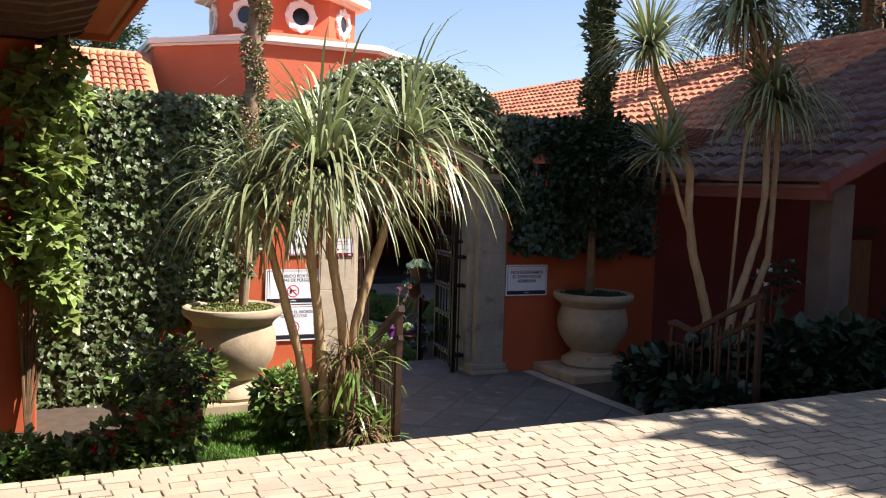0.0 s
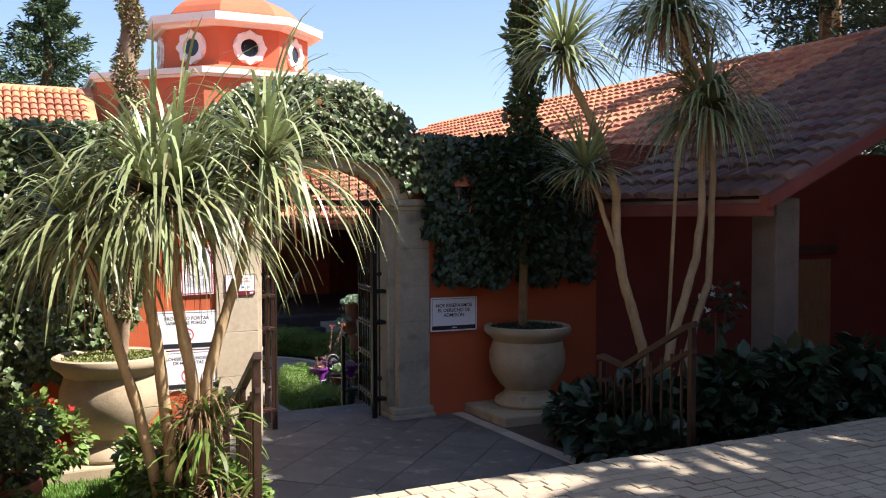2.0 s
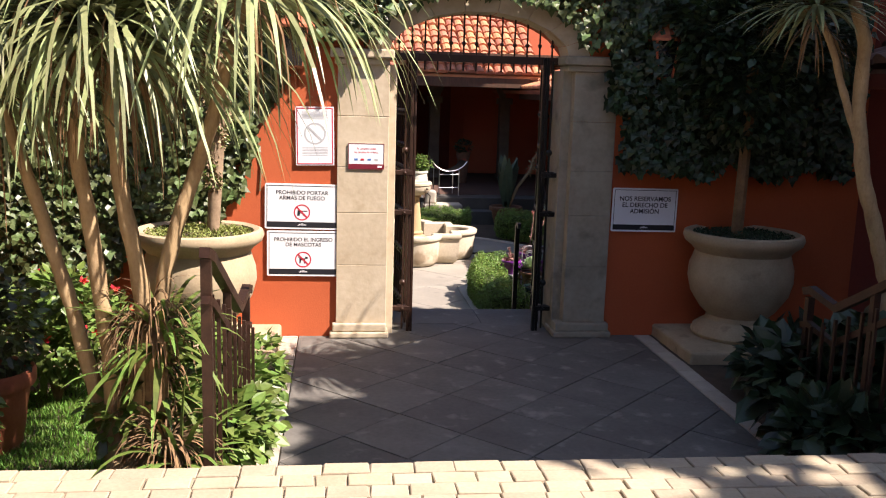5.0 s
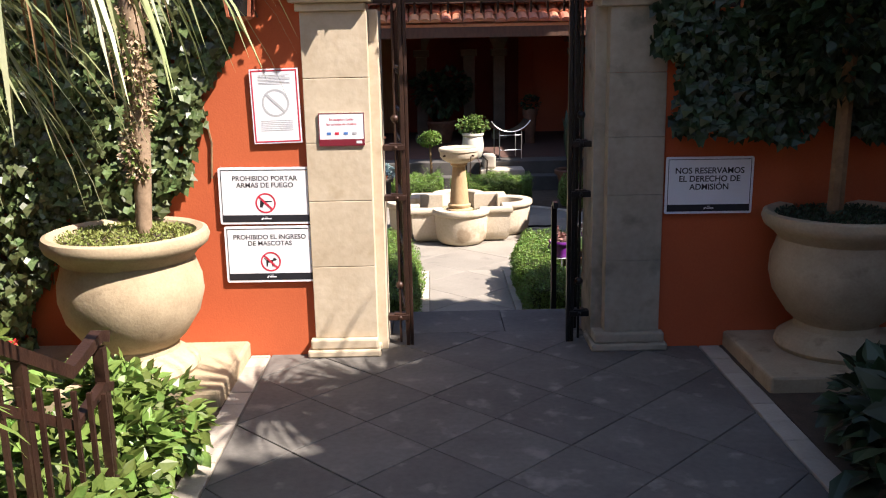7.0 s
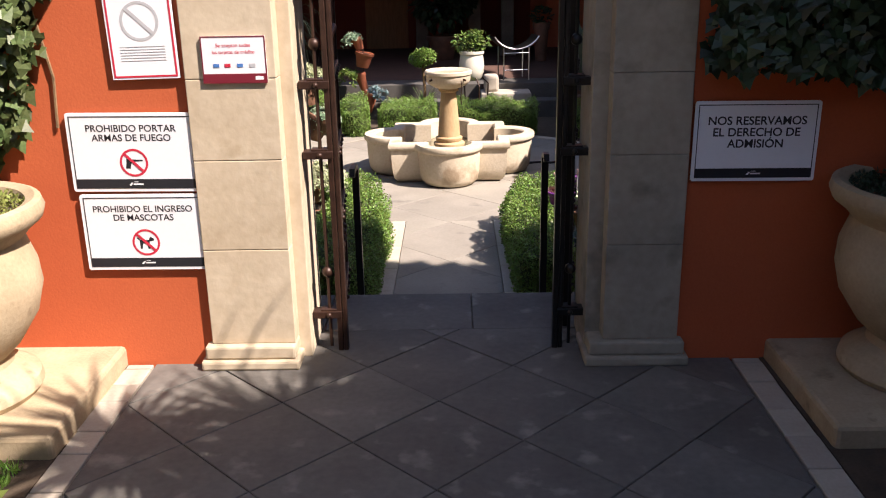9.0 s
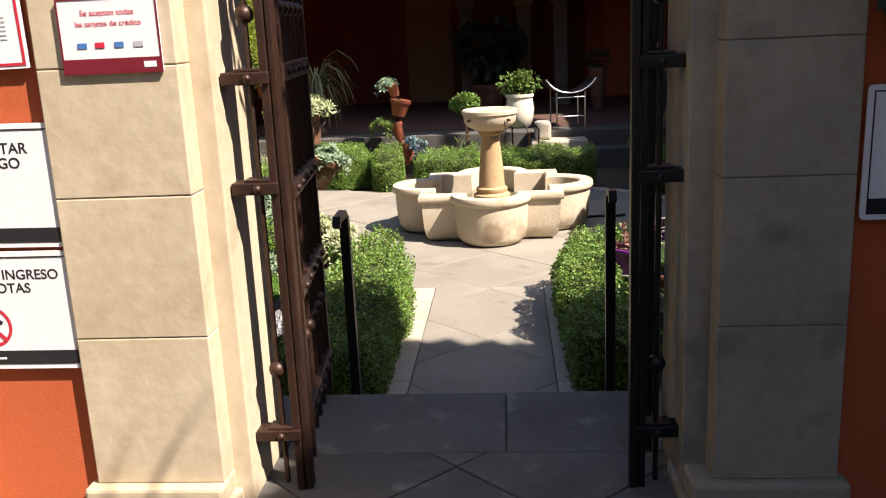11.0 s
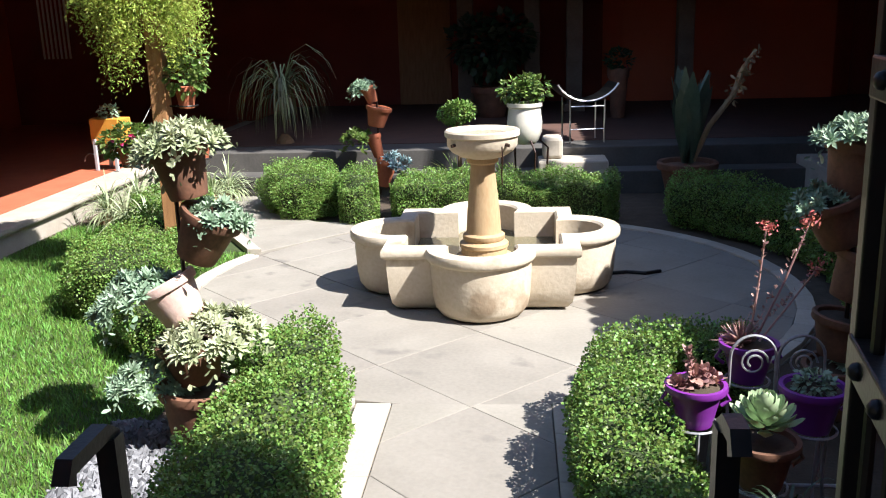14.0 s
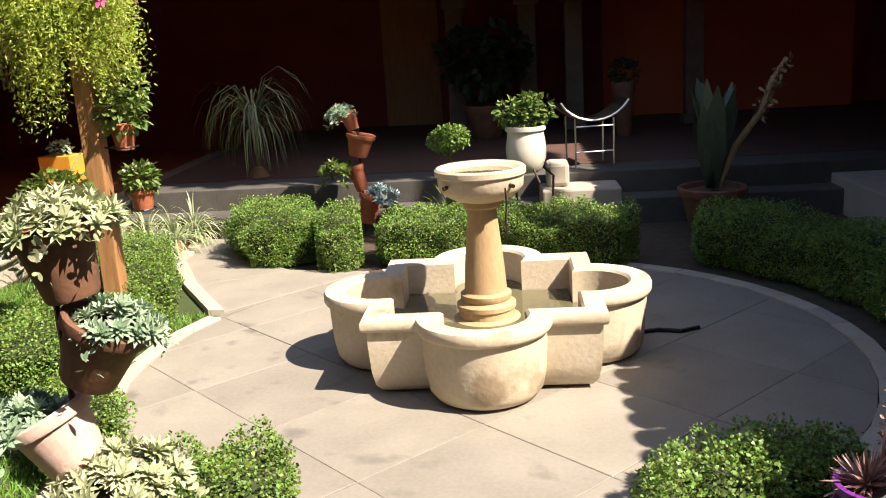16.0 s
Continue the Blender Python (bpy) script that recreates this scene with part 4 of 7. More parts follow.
# ---- iron gate ----
def gate_leaf(name, hx, hy, turn, mirror, width, label, iron):
    """A gate leaf hung at (hx, hy): frame, flat cross straps with rivets, round bars with balls."""
    thing = base(name, hx, hy, 0.03, turn, label=label, category="gate", group="gate leaves")
    s = -1 if mirror else 1
    H = 2.24
    part("stile", boxed(min(0, s * 0.036), max(0, s * 0.036), -0.018, 0.018, 0.0, H, 0.003), iron, thing)
    part("stile", boxed(min(s * width, s * (width - 0.036)), max(s * width, s * (width - 0.036)), -0.018, 0.018, 0.0, H, 0.003), iron, thing)
    part("top_rail", boxed(min(0, s * width), max(0, s * width), -0.02, 0.02, H - 0.04, H, 0.003), iron, thing)
    n = 5
    for z in (0.16, 0.60, 0.94, 1.32, 1.80):
        st_ = part("strap", boxed(min(s * 0.01, s * (width - 0.01)), max(s * 0.01, s * (width - 0.01)), -0.022, 0.022, z - 0.028, z + 0.028, 0.004), iron, thing)
        for i in range(n):
            x = s * (0.09 + (width - 0.18) * i / (n - 1))
            for sy in (-1, 1):
                bm = bmesh.new()
                bmesh.ops.create_uvsphere(bm, u_segments=8, v_segments=5, radius=0.013)
                ob = part("rivet", bm, iron, st_, smooth=True)
                ob.location = (x, sy * 0.023, z)
    for i in range(n):
        x = s * (0.09 + (width - 0.18) * i / (n - 1))
        bar = part("bar", tube([(x, 0, 0.02), (x, 0, H - 0.03)], 0.0095, 8), iron, thing, smooth=True)
        for z in (1.52, 0.42):
            bm = bmesh.new()
            bmesh.ops.create_uvsphere(bm, u_segments=10, v_segments=8, radius=0.026)
            ob = part("ball", bm, iron, bar, smooth=True)
            ob.location = (x, 0, z)
    for i in range(3):
        x = s * (0.12 + i * (width - 0.24) / 2)
        pts = [(x + 0.05 * math.cos(a) * (1 - a / 14), 0, 0.08 + 0.05 * math.sin(a) * (1 - a / 14)) for a in [k * 0.5 for k in range(16)]]
        part("scroll", tube(pts, 0.006, 5), iron, thing)
    return thing


gate_leaf("gate_leaf", 3.54, 9.37, 95, False, 0.62, "open brown wrought-iron gate leaf with riveted straps", M_IRON)
# Same paint as the left leaf; black iron puts shade into its colour.
gate_leaf("gate_leaf", 4.70, 9.40, -99, True, 0.66, "open wrought-iron gate leaf with riveted straps, blackened for shade", M_BLACK)


def gate_jamb(name, x, s, label, iron):
    """The fixed narrow side grille between the pilaster and the leaf."""
    thing = base(name, x, 9.22, 0.0, label=label, category="grille", group="side grilles")
    part("post", boxed(-0.024, 0.002, -0.024, 0.024, 0.0, 2.3, 0.004), iron, thing)
    part("post", boxed(0.005, 0.026, -0.02, 0.03, 0.0, 2.3, 0.004), iron, thing)
    rod = part("rod", tube([(-s * 0.06, 0, 0.02), (-s * 0.06, 0, 2.28)], 0.009, 8), iron, thing, smooth=True)
    for z in (0.42, 1.53):
        bm = bmesh.new()
        bmesh.ops.create_uvsphere(bm, u_segments=12, v_segments=8, radius=0.028)
        b = part("ball", bm, iron, rod, smooth=True)
        b.location = (-s * 0.06, 0, z)
    for z in (0.20, 1.015, 1.345):
        st_ = part("strap", boxed(min(-s * (0.14 if s > 0 else 0.17), s * 0.004), max(-s * (0.14 if s > 0 else 0.17), s * 0.004), -0.036, 0.036, z - 0.019, z + 0.019, 0.004), iron, thing)
        part("strap_lip", boxed(min(-s * 0.10, -s * 0.02), max(-s * 0.10, -s * 0.02), -0.03, 0.03, z + 0.019, z + 0.028, 0.002), iron, st_)
        for px in (-s * 0.06,):
            bm = bmesh.new()
            bmesh.ops.create_uvsphere(bm, u_segments=8, v_segments=5, radius=0.014)
            b = part("rivet", bm, iron, st_, smooth=True)
            b.location = (px, -0.037, z)
    return thing


gate_jamb("side_grille", 3.555, 1, "brown iron side frame fixed to the gate pilaster", M_IRON)
# Black in place of the brown iron, for the shade on this side.
gate_jamb("side_grille", 4.64, -1, "iron side frame fixed to the gate pilaster, blackened for shade", M_BLACK)


def arch_grille():
    thing = base("arch_grille", GCX, 9.24, 2.28, label="dark iron grille of upright bars filling the arch head", category="grille")
    part("bottom_rail", boxed(-0.70, 0.70, -0.02, 0.02, -0.03, 0.03, 0.004), M_IRON, thing)
    for i in range(13):
        x = -0.63 + i * 0.105
        top = 0.37 * math.sqrt(max(0.0, 1 - (x / 0.72) ** 2))
        bar = part("bar", tube([(x, 0, -0.10), (x, 0, top)], 0.008, 6), M_IRON, thing)
        bm = bmesh.new()
        bmesh.ops.create_uvsphere(bm, u_segments=8, v_segments=6, radius=0.018)
        b = part("ball", bm, M_IRON, bar)
        b.location = (x, 0, 0.12)


arch_grille()


def wall_lantern(x, z):
    thing = base("wall_lantern", x, 8.86, z, group="gate lanterns", label="copper-coloured wall lantern with dim glass panes by the ivy", category="lantern")
    part("base_plate", loft([[(x, y, 0.0) for x, y in octagon(0.05)], [(x, y, 0.02) for x, y in octagon(0.085)]]), M_TERRA, thing)
    for k in range(4):
        a = math.pi / 4 + k * math.pi / 2
        part("corner_bar", tube([(0.085 * math.cos(a), 0.085 * math.sin(a), 0.02), (0.13 * math.cos(a), 0.13 * math.sin(a), 0.30)], 0.008, 4, square=True), M_TERRA, thing)
        b = a + math.pi / 2
        bm = bmesh.new()
        bm.faces.new([bm.verts.new(p) for p in ((0.08 * math.cos(a), 0.08 * math.sin(a), 0.02), (0.08 * math.cos(b), 0.08 * math.sin(b), 0.02), (0.125 * math.cos(b), 0.125 * math.sin(b), 0.30), (0.125 * math.cos(a), 0.125 * math.sin(a), 0.30))])
        part("pane", bm, M_GLASS, thing, "dim glass pane")
    part("cap", lathe([(0.15, 0.30), (0.15, 0.32), (0.05, 0.42), (0.02, 0.46)], 8), M_TERRA, thing)
    part("bracket", tube([(0, 0, 0.45), (0, 0.1, 0.52), (0, 0.24, 0.46)], 0.012, 6), M_TERRA, thing)


wall_lantern(2.62, 2.15)
wall_lantern(5.5, 2.15)


# ---- large pots ----
def big_pot(name, x, y, z, label, fill, k=1.0):
    thing = base(name, x, y, z, label=label, category="pot", group="gate pots")
    prof = [(0.34, 0.0), (0.36, 0.03), (0.35, 0.07), (0.25, 0.14), (0.245, 0.18), (0.30, 0.23), (0.385, 0.36), (0.415, 0.48), (0.41, 0.58), (0.385, 0.66), (0.375, 0.70), (0.41, 0.74), (0.46, 0.78), (0.475, 0.82), (0.465, 0.855), (0.44, 0.865), (0.40, 0.85), (0.38, 0.80)]
    part("pot_body", lathe([(r * k, h * k) for r, h in prof], 44, lump=0.012), M_POTSTONE, thing, smooth=True)
    part("soil", lathe([(0.37 * k, 0.74 * k), (0.38 * k, 0.80 * k), (0.0001, 0.835 * k)], 24), M_SOIL, thing)
    n = 2600
    a, r = RNG.uniform(0, 2 * math.pi, n), 0.40 * k * np.sqrt(RNG.uniform(0, 1, n))
    P = np.c_[r * np.cos(a), r * np.sin(a), 0.815 * k + 0.03 * (1 - r / 0.4) + RNG.uniform(0, 0.025, n)]
    v, f = leaves(P, unit(n) + [0, 0, 0.6], unit(n) + [0, 0, 1], 0.022, DIAMOND)
    raw("ground_cover", v, f, fill, thing, "low creeping ground cover")["kind"] = "stuff"
    return thing


structure("floor_plinth_left", box(boxed(0.9, 2.5, 8.18, 9.09, -0.3, 0.10, 0.02), 2.5, 2.505, 8.3, 9.0, -0.3, 0.0), M_POTSTONE, "worn stone plinth under the potted tree")
structure("floor_plinth_right", boxed(5.64, 7.1, 8.2, 9.09, -0.3, 0.10, 0.02), M_POTSTONE, "worn stone plinth under the shaded pot")
big_pot("stone_pot", 1.93, 8.56, 0.10, "large pale stone urn pot with ground cover on a plinth", surface("moss", (0.12, 0.15, 0.03), (0.26, 0.28, 0.07), 9, 0.6, 0, 60, vary=0.35, translucent=0.15))
# Ground cover here takes the leaf colour darkened for shade.
big_pot("stone_pot", 6.22, 8.70, 0.10, "large shaded stone urn pot on a plinth", M_DARKSHADELEAF)


def shaggy_tree():
    thing = base("shaggy_tree", 2.03, 8.56, 0.92, label="thin tree with a shaggy brown trunk in a stone urn", category="tree")
    pts = [(0.07 * t * 2 + 0.015 * math.sin(t * 9), 0.0 + 0.01 * math.cos(t * 7), 4.2 * t) for t in [i / 20 for i in range(21)]]
    rad = [0.045 + 0.02 * min(1, t * 3) for t in [i / 20 for i in range(21)]]
    part("trunk", tube(pts, rad, 10), M_SHAGGY, thing, smooth=True)
    n = 15000
    t = RNG.uniform(0.08, 1, n)
    a = RNG.uniform(0, 2 * math.pi, n)
    r = RNG.uniform(0.03, 0.12, n) * (0.75 + 0.4 * np.sin(t * 40 + a)) * np.minimum(1, 0.4 + t * 2)
    P = np.c_[0.14 * t + r * np.cos(a), r * np.sin(a), 4.2 * t]
    W = np.c_[np.cos(a), np.sin(a), RNG.normal(-0.2, 0.7, n)]
    v, f = leaves(P, W, unit(n), 0.032, DIAMOND, 0.5)
    k = int(n * 0.72)
    m = 4
    raw("dry_fronds", v[:k * m], f[:k], M_SHAGGY, thing, "dry brown fronds")["kind"] = "stuff"
    raw("green_fronds", v[k * m:], [tuple(i - k * m for i in q) for q in f[k:]], M_SHRUB, thing, "sparse green fronds")["kind"] = "stuff"


shaggy_tree()


def blob_crown(centres, n, size, shape=OVAL):
    """Leaf points in several overlapping lumps; centres are (x, y, z, r)."""
    P, W = [], []
    vol = np.array([c[3] ** 2 for c in centres])
    pick = RNG.choice(len(centres), n, p=vol / vol.sum())
    d = unit(n)
    for i in range(n):
        x, y, z, r = centres[pick[i]]
        q = r * RNG.uniform(0.55, 1.0) ** 0.5 * (1 + 0.18 * noise.noise((d[i][0] * 3 + x, d[i][1] * 3 + y, d[i][2] * 3)))
        P.append((x + d[i][0] * q, y + d[i][1] * q, z + d[i][2] * q * 0.9))
        W.append(d[i])
    W = np.array(W) + unit(n) * 0.7 + [0, 0, -0.15]
    return leaves(P, W, np.array([0, 0, 1.0]) + unit(n) * 0.6, size, shape, 0.4)


def column_tree():
    """A bushy lower head with a slim shaggy column growing out of it, high above the wall."""
    thing = base("column_tree", 6.16, 8.7, 0.92, label="tree in shaded urn, bushy head darkened for shade, shaggy column", category="tree")
    pts = [(0.04 * math.sin(t * 5), 0.03 * math.sin(t * 7), 6.0 * t) for t in [i / 16 for i in range(17)]]
    part("trunk", tube(pts, [0.05 - 0.03 * i / 16 for i in range(17)], 8), M_BARK, thing, smooth=True)
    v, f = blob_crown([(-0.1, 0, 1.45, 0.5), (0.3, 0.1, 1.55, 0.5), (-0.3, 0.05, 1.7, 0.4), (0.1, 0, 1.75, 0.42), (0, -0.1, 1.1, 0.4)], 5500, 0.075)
    # The bushy head is coloured as if in shade.
    raw("crown", v, f, M_DARKSHADELEAF, thing)["kind"] = "stuff"
    n = 9000
    t, a = RNG.uniform(0.28, 1, n), RNG.uniform(0, 2 * math.pi, n)
    R = RNG.uniform(0.04, 0.21, n) * (0.8 + 0.25 * np.sin(t * 46 + a)) * np.where(t > 0.9, (1.04 - t) * 7, 1)
    P = np.c_[R * np.cos(a) + 0.04 * np.sin(t * 5), R * np.sin(a), 6.0 * t]
    W = np.c_[np.cos(a), np.sin(a), RNG.normal(0.2, 0.7, n)]
    v, f = leaves(P, W, unit(n), 0.06, DIAMOND, 0.5)
    raw("column_fronds", v, f, M_IVY, thing, "grey-green shaggy fronds")["kind"] = "stuff"


column_tree()


# ---- ponytail trees ----
def strap_leaves(centre, n, length, droop, width=0.034, up=0.55, steep=None):
    """Long narrow arching leaves from one point."""
    verts, faces = [], []
    c = np.array(centre, float)
    for _ in range(n):
        a = RNG.uniform(0, 2 * math.pi)
        el = math.asin(RNG.uniform(-0.45 + up * 0.3, 1.0))
        if steep:
            el = RNG.uniform(steep, 1.5)
        d = np.array([math.cos(a) * math.cos(el), math.sin(a) * math.cos(el), math.sin(el)])
        side = np.array([-math.sin(a), math.cos(a), 0.0])
        L = length * RNG.uniform(0.65, 1.1)
        w = width * RNG.uniform(0.7, 1.2)
        s = len(verts)
        p = c + d * 0.03
        v = d.copy()
        k = 7
        g = droop * RNG.uniform(0.7, 1.3)
        for i in range(k + 1):
            t = i / k
            ww = w * (1 - t) ** 0.6 * (0.5 + min(1, t * 4) * 0.5) + 0.001
            verts.append(p - side * ww * 0.5), verts.append(p + side * ww * 0.5)
            p = p + v * (L / k)
            v = v + np.array([0, 0, -g * (0.3 + 1.5 * t)]) / k * 2.6
            v /= np.linalg.norm(v)
        for i in range(k):
            faces.append((s + 2 * i, s + 2 * i + 1, s + 2 * i + 3, s + 2 * i + 2))
    return verts, faces


def ponytail(name, x, y, z, stems, label, material=M_YUCCA):
    """stems: (list of trunk points, radius, crown length, leaves, droop)."""
    thing = base(name, x, y, z, label=label, category="tree", group="ponytail trees")
    part("root_swell", lathe([(0.16, -0.02), (0.17, 0.06), (0.12, 0.18), (0.06, 0.3)], 14, lump=0.15), M_TRUNK, thing, "swollen woody base", smooth=True)
    for pts, r, length, n, droop in stems:
        k = len(pts)
        fine = []
        for a, b in zip(pts, pts[1:]):
            for i in range(5):
                q = Vector(a).lerp(Vector(b), i / 5)
                fine.append(q + Vector((noise.noise(q * 4), noise.noise(q * 4 + Vector((9, 0, 0))), 0)) * 0.015)
        fine.append(Vector(pts[-1]))
        part("stem", tube(fine, [r * (1 - 0.35 * i / len(fine)) * (1 + 0.08 * math.sin(i * 2.3)) for i in range(len(fine))], 9), M_TRUNK, thing, smooth=True)
        if n:
            v, f = strap_leaves(pts[-1], n, length, droop)
            raw("leaf_head", v, f, material, thing, "head of long arching strap leaves")["kind"] = "stuff"
            v, f = strap_leaves(Vector(pts[-1]) - Vector((0, 0, 0.08)), n // 4, length * 0.7, droop * 2.5, 0.014, up=-1.0)
            raw("dry_leaves", v, f, M_BARK if material is M_YUCCA else material, thing, "dry hanging leaves")["kind"] = "stuff"
    return thing


ponytail("ponytail_tree", 2.0, 5.78, 0.05, [
    ([(-0.04, 0.05, 0.1), (-0.06, 0.05, 0.8), (-0.11, 0.05, 1.24), (-0.16, 0.05, 1.65), (-0.16, 0.06, 1.95), (-0.12, 0.07, 2.2)], 0.04, 1.0, 230, 1.0),
    ([(0.06, 0.06, 0.1), (0.09, 0.05, 1.0), (0.03, 0.06, 1.43), (-0.02, 0.08, 1.8), (0.0, 0.12, 2.15)], 0.042, 1.05, 230, 1.0),
    ([(0.08, 0.08, 0.2), (0.18, 0.08, 1.14), (0.30, 0.09, 1.5), (0.41, 0.12, 1.86), (0.50, 0.14, 2.2), (0.55, 0.15, 2.4)], 0.038, 1.0, 230, 1.05),
    ([(-0.04, 0.1, 0.1), (-0.22, 0.1, 0.97), (-0.33, 0.11, 1.36), (-0.44, 0.12, 1.7), (-0.52, 0.13, 1.98)], 0.036, 0.85, 180, 1.05),
    ([(0.07, 0.07, 0.0), (0.1, 0.07, 0.5), (0.11, 0.07, 0.98)], 0.085, 0, 0, 0),
], "multi-stemmed ponytail tree with long pale arching leaves")


def fibre_clump(x, y, z):
    """Dry brown fibre and a few broad bromeliad leaves round the foot of the stems."""
    thing = base("bromeliad", x, y, z, label="bromeliad with broad green leaves and dry brown fibre", category="plant")
    v, f = strap_leaves((0.0, 0.0, 0.42), 150, 0.32, 1.6, 0.012)
    raw("dry_fibre", v, f, M_BARK, thing, "dry brown fibre")["kind"] = "stuff"
    v, f = strap_leaves((0.06, -0.02, 0.32), 46, 0.46, 0.7, 0.042)
    raw("leaf_rosette", v, f, M_SHRUB, thing)["kind"] = "stuff"
    part("stock", tube([(0, 0, -0.02), (0.02, 0, 0.45)], [0.07, 0.05], 9), M_BARK, thing)


fibre_clump(2.2, 5.72, 0.02)
fibre_clump(2.06, 5.98, 0.3)
fibre_clump(2.12, 5.84, 0.55)
ponytail("ponytail_tree", 6.3, 6.8, 0.02, [
    ([(-0.02, 0, 0.1), (-0.06, 0, 0.93), (-0.15, 0, 1.18), (-0.27, 0, 1.51), (-0.35, 0, 1.88), (-0.36, 0, 2.33), (-0.56, 0, 2.83), (-0.85, 0, 3.28), (-0.92, 0, 3.5)], 0.05, 0.72, 200, 0.55),
    ([(-0.33, 0.01, 1.75), (-0.42, 0.02, 2.0), (-0.51, 0.03, 2.23), (-0.67, 0.03, 2.53)], 0.026, 0.6, 190, 0.35),
    ([(0.12, 0, 0.1), (0.28, 0, 1.0), (0.42, 0, 1.36), (0.56, 0, 1.72), (0.63, 0, 2.26), (0.65, 0.03, 2.75), (0.74, 0.05, 3.1)], 0.045, 0.95, 360, 1.1),
    ([(0.25, 0.05, 0.1), (0.62, 0.05, 1.16), (0.76, 0.05, 1.5), (0.79, 0.05, 1.95), (0.80, 0.05, 2.44), (0.80, 0.05, 2.9), (0.55, 0.0, 3.45), (0.18, -0.05, 3.93)], 0.038, 0.9, 320, 1.0),
], "tall multi-stemmed ponytail tree in the shaded bed")


def dry_spray():
    thing = base("flower_spray", 6.6, 6.95, 0.02, label="pale dry flower spray above the ponytail tree", category="plant")
    part("stalk", tube([(0, 0, 0), (0.15, 0, 2.5), (0.25, 0, 3.4)], 0.018, 6), M_TRUNK, thing)
    bm = bmesh.new()
    P = []
    for i in range(60):
        a, el = RNG.uniform(0, 6.28), RNG.uniform(0.2, 1.4)
        L = RNG.uniform(0.4, 0.95)
        q = np.array([0.25, 0, 3.3]) + RNG.uniform(0, 0.3) * np.array([0.05, 0, 1])
        d = np.array([math.cos(a) * math.cos(el), 0.6 * math.sin(a) * math.cos(el), math.sin(el)])
        tube([q, q + d * L * 0.6, q + d * L + np.array([0, 0, -0.05])], [0.006, 0.004, 0.002], 3, bm)
        for t in RNG.uniform(0.35, 1, 22):
            P.append(q + d * L * t + RNG.normal(0, 0.025, 3))
    part("twig_mass", bm, M_TRUNK, thing)
    v, f = leaves(P, unit(len(P)), unit(len(P)), 0.035, DIAMOND)
    raw("dry_bloom", v, f, surface("straw", (0.42, 0.34, 0.16), (0.6, 0.5, 0.27), 9, 0.8, 0, 60, vary=0.3, translucent=0.2), thing, "straw-coloured dry flowers")["kind"] = "stuff"


dry_spray()


# ---- handrail by the sidewalk steps ----
def hand_rail(name, pts, posts, label, material, group, flat_top=True, r=0.022, lower=None):
    x, y, z = pts[0]
    thing = base(name, x, y, z - 0.9, label=label, category="handrail", group=group)
    o = Vector((x, y, z - 0.9))
    part("top_rail", tube([Vector(p) - o for p in pts], r, 8, square=flat_top), material, thing)
    if lower:
        part("mid_rail", tube([Vector(p) - o - Vector((0, 0, lower)) for p in pts], r * 0.8, 8, square=True), material, thing)
    for px, py, z0, z1, pr in posts:
        part("post", tube([Vector((px, py, z0)) - o, Vector((px, py, z1)) - o], pr, 8, square=flat_top), material, thing)
    return thing


rail_posts = [(2.40, 5.60, 0.0, 1.30, 0.022), (2.46, 6.62, 0.0, 0.90, 0.02), (2.43, 6.05, 0.0, 1.08, 0.018)]
rail_posts += [(2.41 + 0.012 * i, 5.70 + 0.1 * i, 0.3 - 0.03 * i if i < 6 else 0.12, 1.12 - 0.045 * i, 0.008) for i in range(9)]
hand_rail("stair_rail", [(2.40, 5.56, 1.33), (2.41, 5.64, 1.30), (2.45, 6.35, 0.90), (2.465, 6.6, 0.95), (2.47, 6.66, 0.93)], rail_posts, "brown painted iron handrail beside the sidewalk steps", M_IRON, "handrails", lower=0.2)
right_posts = [(5.72 - (px - 2.40), py, z0, z1, pr) for px, py, z0, z1, pr in rail_posts]
hand_rail("stair_rail", [(5.72, 5.56, 1.33), (5.71, 5.64, 1.30), (5.67, 6.35, 0.90), (5.655, 6.6, 0.95), (5.65, 6.66, 0.93)], right_posts, "shaded brown iron handrail beside the sidewalk steps", M_IRON, "handrails", lower=0.2)
for sx, ty, tz, run in ((3.53, 10.35, 0.70, 0.18), (4.67, 10.24, 0.78, 0.09)):
    hand_rail("garden_rail", [(sx, ty - run, tz - 0.03), (sx, ty - run + 0.015, tz), (sx, ty - 0.03, tz), (sx, ty, tz - 0.02), (sx, ty + 0.01, tz - 0.1)], [(sx, ty, F + 0.14, tz - 0.02, 0.02)], "slim black iron handrail at the courtyard steps", M_BLACK, "handrails", r=0.016)


# ---- courtyard things ----
def clay_pot(parent, r, h, material, m, name="pot", rim=True, label=""):
    prof = [(r * 0.62, 0), (r * 0.66, 0.01), (r * 0.9, h * 0.8)]
    prof += [(r * 1.0, h * 0.8), (r * 1.03, h * 0.84), (r * 1.03, h * 0.97), (r * 0.98, h)] if rim else [(r, h * 0.98), (r * 0.97, h)]
    prof += [(r * 0.88, h * 0.98), (r * 0.84, h * 0.88)]
    ob = part(name, lathe(prof, 24), material, parent, label, smooth=True)
    ob.matrix_local = m
    return ob


